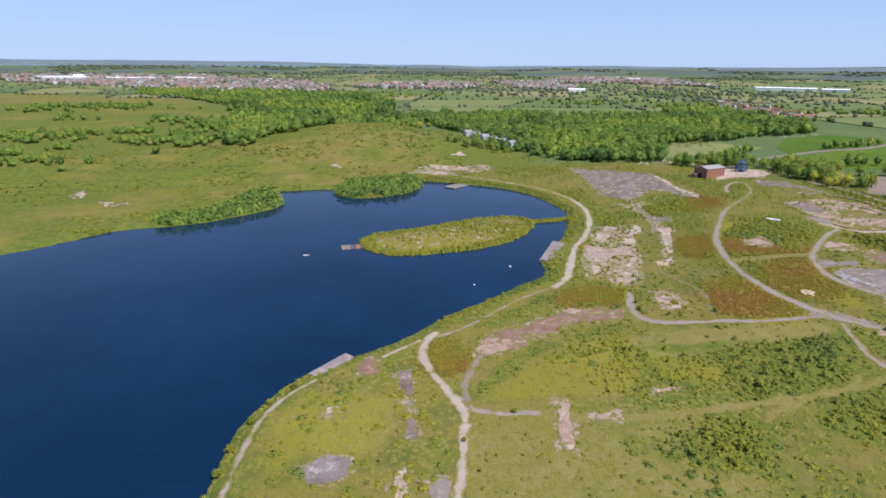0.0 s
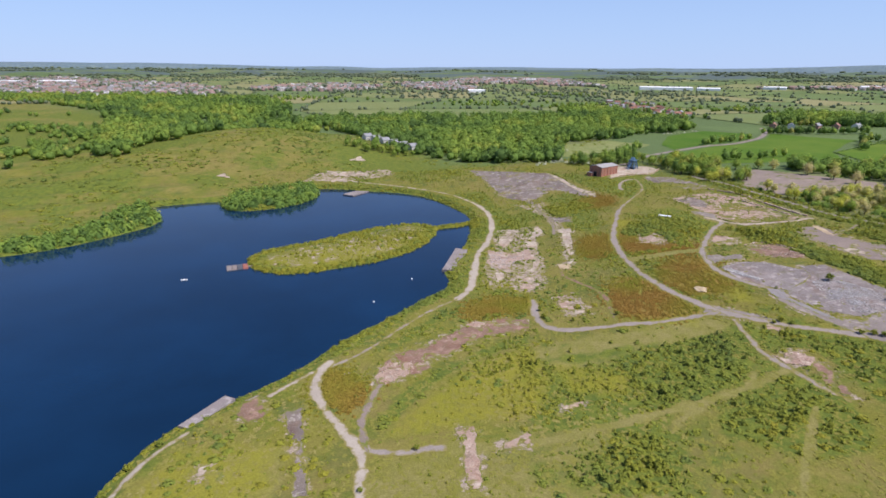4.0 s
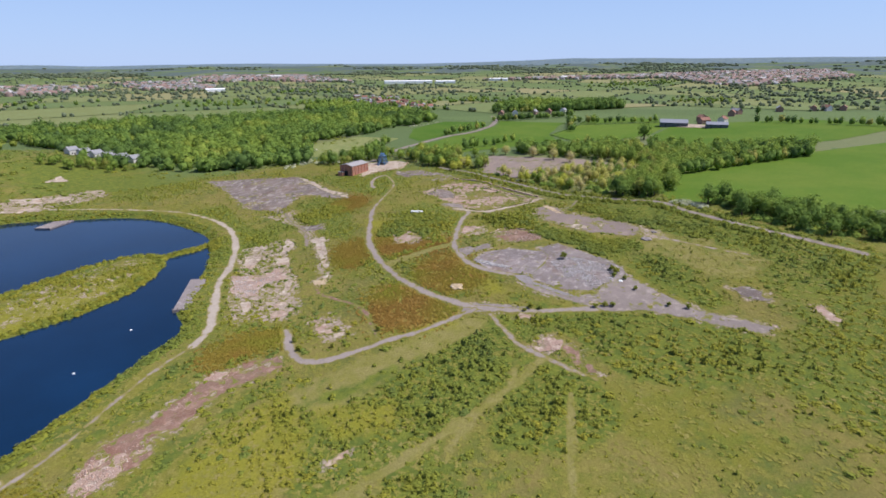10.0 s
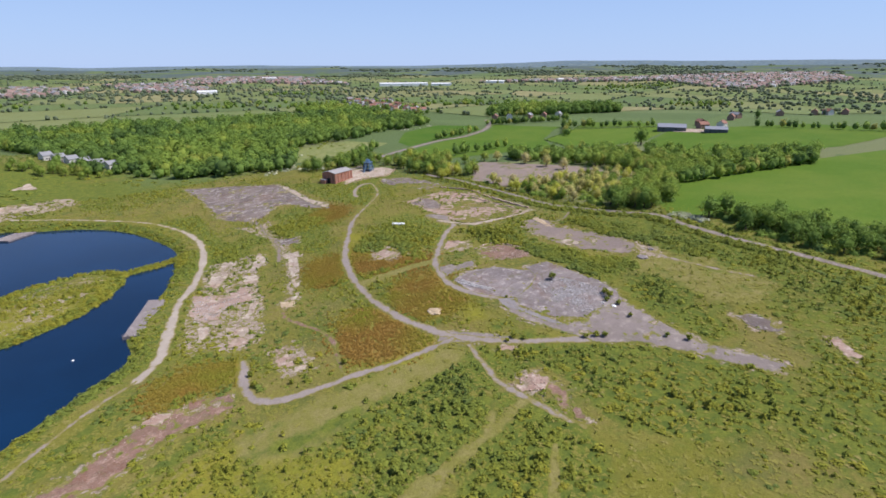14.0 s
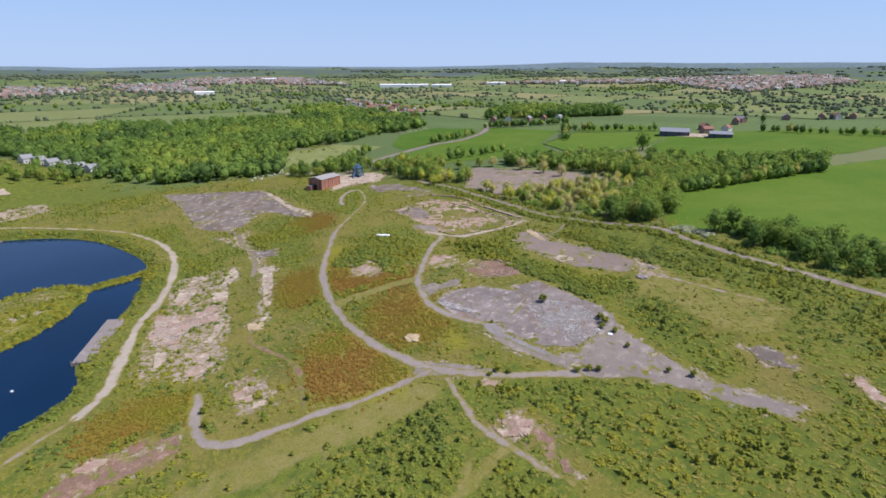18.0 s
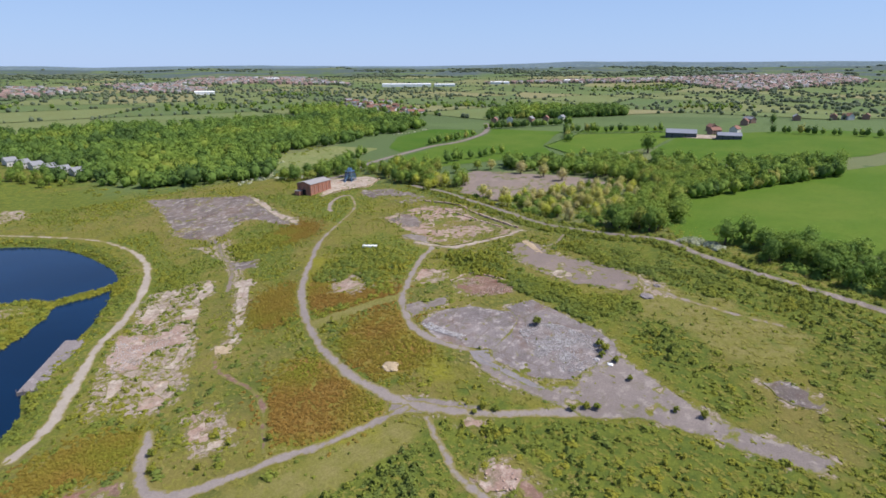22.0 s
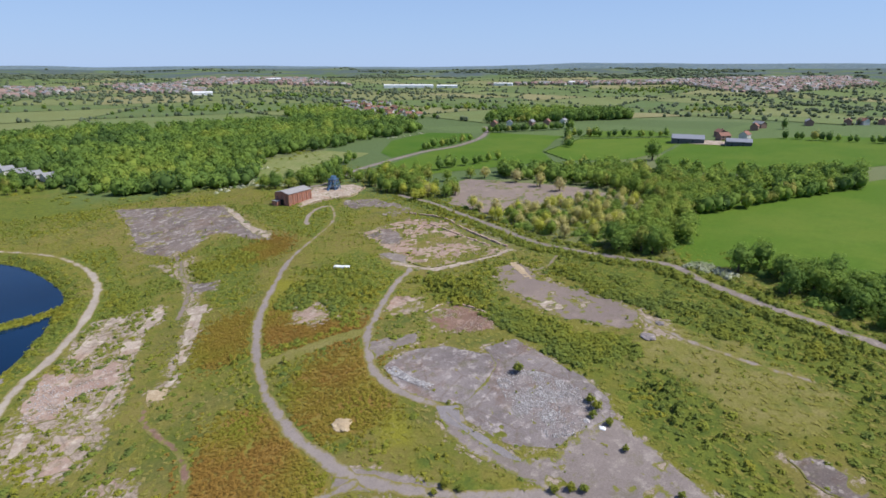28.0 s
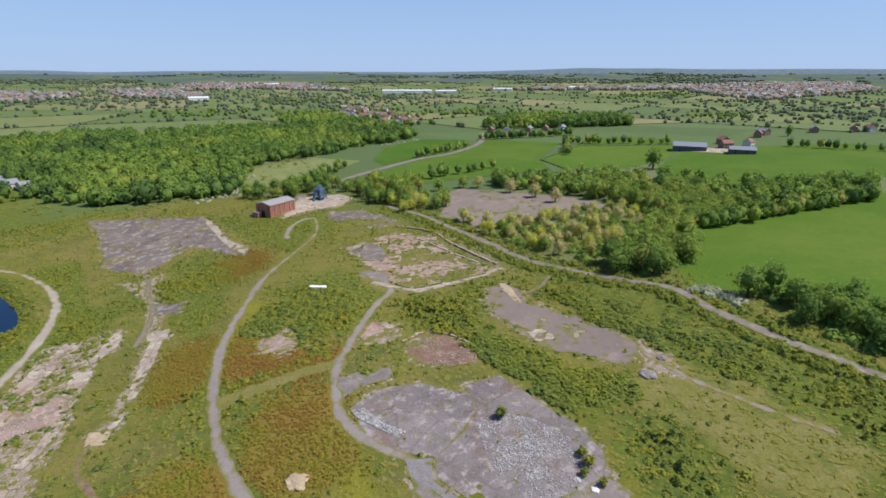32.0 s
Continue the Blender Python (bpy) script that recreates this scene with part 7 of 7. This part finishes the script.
grove(T_GREEN + T_GOLD[:1], [(296, 400), (330, 388), (340, 440), (352, 470), (330, 500), (304, 480), (294, 430)], 46, 3.6, 5.2, "trees round the old colliery yard")
grove(T_GREEN + T_DARK, [(236, 488), (262, 484), (292, 484), (304, 470), (308, 508), (272, 528), (236, 516)], 26, 3.8, 5.4, "trees round the old colliery yard")
q = np.vstack([sprinkle(420, [(303, 238), (312, 222), (338, 222), (383, 255), (440, 250), (515, 222), (600, 252), (545, 264), (500, 290), (495, 337), (470, 395), (431, 418), (398, 438), (392, 400), (408, 350), (408, 308), (396, 284), (362, 264), (322, 252)]),
               sprinkle(80, [(310, 196), (318, 178), (305, 168), (304, 135), (318, 105), (340, 100), (334, 150), (326, 185)]), sprinkle(120, [(309, 372), (306, 330), (305, 285), (306, 250), (326, 255), (362, 268), (395, 288), (402, 310), (366, 323), (333, 336), (318, 340)])])
s = 2.2 + 1.6 * rng.random(len(q))
tagged(scatter("understorey", SHRUBS, q, s, s, np.clip(.6 + .2 * rng.normal(size=len(q)), 0, 1), L_TREE), "green understorey below the tree belt", "bushes")
for kinds, x, y, rr in ((T_DARK, 528, 380, 7), (T_GREEN, 352, 436, 4), (T_GREEN, 372, 433, 4), (T_GOLD, 380, 425, 4.2), (T_PALE, 386, 395, 4.4), (T_GOLD, 388, 372, 4), (T_PALE, 387, 352, 4), (T_GREEN, 262, 497, 4.5), (T_GREEN, 275, 500, 5), (T_DARK, 284, 500, 5),
                        (T_GREEN, 232, 505, 4.5), (T_TALL, 300, 462, 3), (T_TALL, 296, 440, 3.2), (T_DARK, 302, 428, 4.2), (T_GREEN, 308, 415, 4), (T_GOLD, 300, 400, 3.8), (T_GOLD, 312, 402, 3.6), (T_GREEN, 316, 420, 4.4), (T_GREEN, 318, 440, 4.5), (T_GOLD, 312, 455, 4), (T_GREEN, 322, 470, 4.5),
                        (T_GREEN, 306, 476, 4), (T_GREEN, 250, 492, 3.8), (T_GREEN, 330, 490, 4.2), (T_GOLD, 334, 460, 4), (T_GREEN, 345, 470, 4.5), (T_TALL, 803, 402, 4), (T_GREEN, 340, 445, 4.2), (T_GREEN, 320, 392, 4)):
    plant(kinds, x, y, rr * 1.15, rng.random() * 360, "trees round the old colliery yard")
q = np.vstack([sprinkle(60, [(305, 207), (312, 204), (312, 188), (306, 186)]), sprinkle(26, [(196, 520), (214, 528), (232, 535), (228, 520), (200, 512)]), sprinkle(22, [(215, 535), (262, 610), (268, 600), (226, 526)]), sprinkle(20, [(440, 690), (500, 706), (502, 698), (440, 682)]), sprinkle(26, [(228, 520), (246, 512), (250, 500), (232, 506)]), sprinkle(16, [(330, 470), (350, 480), (352, 470)])])
s = 1.1 + 1.0 * rng.random(len(q))
tagged(scatter("hawthorn_blossom", SHRUBS, q, s, s, rng.random(len(q)), L_BLOSSOM), "hawthorn bushes in white blossom", "bushes")

# single shrubs on the old slabs and along the tracks
def shrub(seed, tone):
    r = np.random.default_rng(seed)
    e = new("shrub")
    tagged(e, "green self-sown shrub beside an old slab", "shrub", "shrubs on the old slabs")
    bm = bmesh.new()
    for i in range(4):
        a = i * 1.57 + r.random()
        bar(bm, (0, 0, 0), (math.cos(a) * .45, math.sin(a) * .45, .9), .05)
    part("stem", bm, M_BARK, e)
    pieces = []
    for i in range(9):
        a, t = i * 2.4, .62 * r.random() ** .5
        v, f = leaf_shell(44, .26, r, .95, -.5, .55)
        pieces.append((v * (.36 + .14 * r.random()) + np.array((math.cos(a) * t, math.sin(a) * t, .45 + .75 * r.random())), f))
    v, f = join(pieces)
    mesh_object("foliage", v, f, L_SCRUB, e, tone=np.full(len(v), tone), smooth=True)
    return e


SHRUB_KINDS = [shrub(201, .4), shrub(202, .55), shrub(203, .7)]
first = {0, 1, 2}
for i, (x, y, rr) in enumerate(((208, 194.5, 2.4), (214, 173, 1.9), (213, 170, 2.2), (210, 168.5, 1.7), (211, 164, 1.5),
                                (168, 174, 1.7), (170, 171, 1.5), (186, 158, 1.6), (189, 156, 1.6), (191, 154, 1.7), (207, 156, 1.3), (165, 174, 1.2),
                                (205, 140, 1.4), (208, 134, 1.5), (90, 212, 1.6), (91, 219, 1.5), (118, 203, 1.4), (100, 205, 1.2), (10, 128, 1.2), (26, 141, 1.3), (-55, 128, 1.9), (-55, 118, 2.0), (-53, 140, 1.8), (-50, 150, 1.7), (-44, 158, 1.7), (-55, 108, 2.1), (-55, 99, 2.0))):
    k = i % 3
    ob = SHRUB_KINDS[k] if k in first else copy_thing(SHRUB_KINDS[k], Matrix())
    first.discard(k)
    ob.matrix_basis = stand(x, y, 37.0 * i, 0.0) @ Matrix.Diagonal((.8 * rr, .8 * rr, .8 * rr * (.8 + .4 * rng.random()), 1))

# ---- far country: fields, hedges, towns ----
hedge = []
cell = 190.0
jit = {}


def corner(i, j):
    if (i, j) not in jit:
        g = np.random.default_rng(1000 + 97 * (i + 40) + (j + 40))
        jit[i, j] = np.array((i * cell, j * cell)) + 55 * g.normal(size=2).clip(-1, 1) + (30 * (j % 2), 0)
    return jit[i, j]


for i in range(-12, 18):
    for j in range(2, 17):
        c = np.mean([corner(i + a, j + b) for a, b in ((0, 0), (1, 0), (1, 1), (0, 1))], 0)
        d, az = np.hypot(*(c - 60)), math.degrees(math.atan2(c[0] - 60, c[1] - 60))
        if not (930 < d < 3000 and -48 < az < 86) or (c[0] < -260 and c[1] < 1420):
            continue
        a, b, cc, dd = corner(i, j), corner(i + 1, j), corner(i + 1, j + 1), corner(i, j + 1)
        u = np.linspace(0.02, .98, 9)
        U, W = np.meshgrid(u, u)
        P = a * ((1 - U) * (1 - W))[..., None] + b * (U * (1 - W))[..., None] + cc * (U * W)[..., None] + dd * ((1 - U) * W)[..., None]
        P = P.reshape(-1, 2)
        jj, ii = np.meshgrid(np.arange(8), np.arange(8), indexing="ij")
        k = (jj * 9 + ii).ravel()
        ob = mesh_object("field", np.c_[P, ground_z(P[:, 0], P[:, 1]) + 0.8], np.c_[k, k + 1, k + 10, k + 9], M_FIELD, smooth=True)
        tagged(ob, "distant pasture enclosed by hedges", "field", "distant fields", "structure")
        for s, t in ((a, b), (a, dd)):
            n = int(np.hypot(*(t - s)) / 12)
            hedge.append((s + (t - s) * rng.random((n, 1)) + 2.5 * rng.normal(size=(n, 2)))[rng.random(n) < .6])
q = np.vstack(hedge)
s = 2.0 + 2.8 * rng.random(len(q)) ** 2
tagged(scatter("distant_hedges", FAR_TREES, q, s, s * 1.1, np.clip(.5 + .3 * rng.normal(size=len(q)), 0, 1), L_HEDGE_HAZED, .1), "distant hedgerows between fields", "hedge")
COPSES = [(-404, 560, 60, 26), (-500, 745, 70, 40), (-708, 1040, 80, 35), (-605, 1110, 90, 40), (-346, 690, 40, 18), (-275, 665, 45, 22), (-403, 930, 60, 30), (-583, 930, 30, 10), (-276, 830, 70, 40), (-200, 900, 90, 60),
          (-150, 1450, 160, 90), (350, 1250, 120, 50), (500, 1150, 60, 26), (800, 1000, 90, 40), (950, 900, 70, 30), (1200, 700, 90, 30), (700, 1550, 120, 50), (600, 960, 60, 40), (560, 860, 40, 26), (650, 1150, 60, 30), (420, 780, 60, 30), (470, 820, 50, 26), (1750, 1250, 160, 90),
          (-563, 769, 26, 18), (-510, 758, 30, 22), (-480, 785, 22, 12), (-448, 605, 22, 14), (-602, 960, 10, 6), (-711, 1090, 40, 18), (-624, 1103, 36, 16), (-555, 1093, 26, 12), (-414, 796, 30, 20), (-336, 673, 26, 18), (-429, 948, 22, 14), (-317, 693, 26, 16), (-322, 755, 26, 18), (-331, 858, 34, 26), (-326, 894, 26, 16), (-418, 640, 14, 8), (-260, 640, 26, 14)]
q = np.vstack([np.array((x, y)) + rr * rng.normal(size=(n, 2)) * (.6, .35) for x, y, rr, n in COPSES])
s = 3.4 + 3.0 * rng.random(len(q))
tagged(scatter("copse_trees", WOOD_TREES[:4], q, s, s, np.clip(.55 + .2 * rng.normal(size=len(q)), 0, 1), L_TREE, .25), "copses on open farmland", "trees")


def town(label, poly, n):
    """Distant housing as one sheet of gabled blocks."""
    q = sprinkle(n, poly)
    body = np.array([(-.5, -.4, 0), (.5, -.4, 0), (.5, .4, 0), (-.5, .4, 0), (-.5, -.4, .55), (.5, -.4, .55), (.5, .4, .55), (-.5, .4, .55), (-.5, 0, .85), (.5, 0, .85)], float)
    wf = np.array([(0, 1, 5), (0, 5, 4), (2, 3, 7), (2, 7, 6), (1, 2, 6), (1, 6, 5), (3, 0, 4), (3, 4, 7), (4, 8, 7), (5, 6, 9)])
    rf = np.array([(4, 5, 9), (4, 9, 8), (6, 7, 8), (6, 8, 9)])
    s = 11 + 7 * rng.random(n)
    tn = rng.random(n)
    green = np.vstack([q, q[rng.random(n) < .6]])
    green = green + 14 * rng.normal(size=green.shape)
    gs = 4 + 3.5 * rng.random(len(green))
    tagged(scatter("town_trees", FAR_TREES, green, gs, gs, rng.random(len(green)) * .8, L_HEDGE_HAZED, .15), "trees among distant houses", "trees")
    state = rng.bit_generator.state
    for name, f, m in (("town_walls", wf, M_TOWN), ("town_roofs", rf, M_TOWN_ROOF)):
        rng.bit_generator.state = state
        tagged(scatter(name, [(body, f)], q, s, s * .85, tn, m, .02, None, False), label, "town")


def town_paint(name, stops):
    w = Nodes(name)
    col = w.ramp(w.attr("tone"), stops, "CONSTANT")
    return w.done(w.mix(1.0, col, w.ramp(w.noise(.3, 3), [(.3, (.8, .8, .8, 1)), (.7, (1.1, 1.1, 1.1, 1))]), "MULTIPLY"), .8)


M_TOWN = town_paint("town_walls", [(0, (.30, .215, .19, 1)), (.35, (.46, .41, .38, 1)), (.65, (.36, .285, .25, 1)), (.88, (.68, .66, .64, 1))])
M_TOWN_ROOF = town_paint("town_roofs", [(0, (.26, .175, .15, 1)), (.4, (.23, .225, .235, 1)), (.75, (.31, .215, .185, 1)), (.94, (.44, .42, .42, 1))])
town("red-roofed houses of a distant town", [(-1775, 2449), (-1116, 2773), (-357, 2063), (-275, 1584), (-566, 1537), (-765, 1682), (-1578, 2171)], 1300)
town("red-roofed houses of a distant suburb", [(-250, 2090), (-230, 1850), (60, 1780), (200, 2150), (50, 2350)], 220)
town("red-roofed houses of a distant suburb", [(262, 2354), (300, 1900), (430, 1740), (520, 1950), (450, 2300)], 220)
town("houses of a distant town on the plain", [(413, 2200), (698, 2917), (1100, 2700), (1038, 1989), (760, 2300)], 650)
town("houses of a distant town on the slope", [(1482, 1791), (2512, 1532), (3229, 1259), (2645, 927), (1812, 934), (2055, 1366)], 1700)


def far_hills():
    """The last hills on the horizon, a backdrop standing beyond the plain."""
    az = np.radians(np.arange(-62.0, 100.1, 0.5))
    deg = np.degrees(az)
    top = 12 + 24 * ease((-deg + 4) / 25) + 20 * ease((deg - 28) / 18) * ease((84 - deg) / 20) + 7 * fbm(deg * 10, 0 * deg, 90, 3, 3)
    V, n = [], len(az)
    for r, share in ((4500, -0.45), (4620, 0.35), (4700, 0.8), (4760, 1.0), (4830, 0.4)):
        x, y = 60 + r * np.sin(az), 60 + r * np.cos(az)
        V.append(np.c_[x, y, far_height(x, y) + top * share])
    k = np.arange(n - 1)
    F = np.vstack([np.c_[j * n + k, j * n + k + 1, (j + 1) * n + k + 1, (j + 1) * n + k] for j in range(4)])
    # the haze over the hills is painted in as a blue-green base colour
    ob = mesh_object("backdrop", np.vstack(V), F, earthy("hazed_hill_country", (0.140, 0.190, 0.215, 1), (0.120, 0.170, 0.195, 1), (0.160, 0.205, 0.205, 1), 0.004, 0.012, 0.05), smooth=True)
    tagged(ob, "hills far off on the horizon, coloured hazy blue-green", "hills", kind="structure")


far_hills()
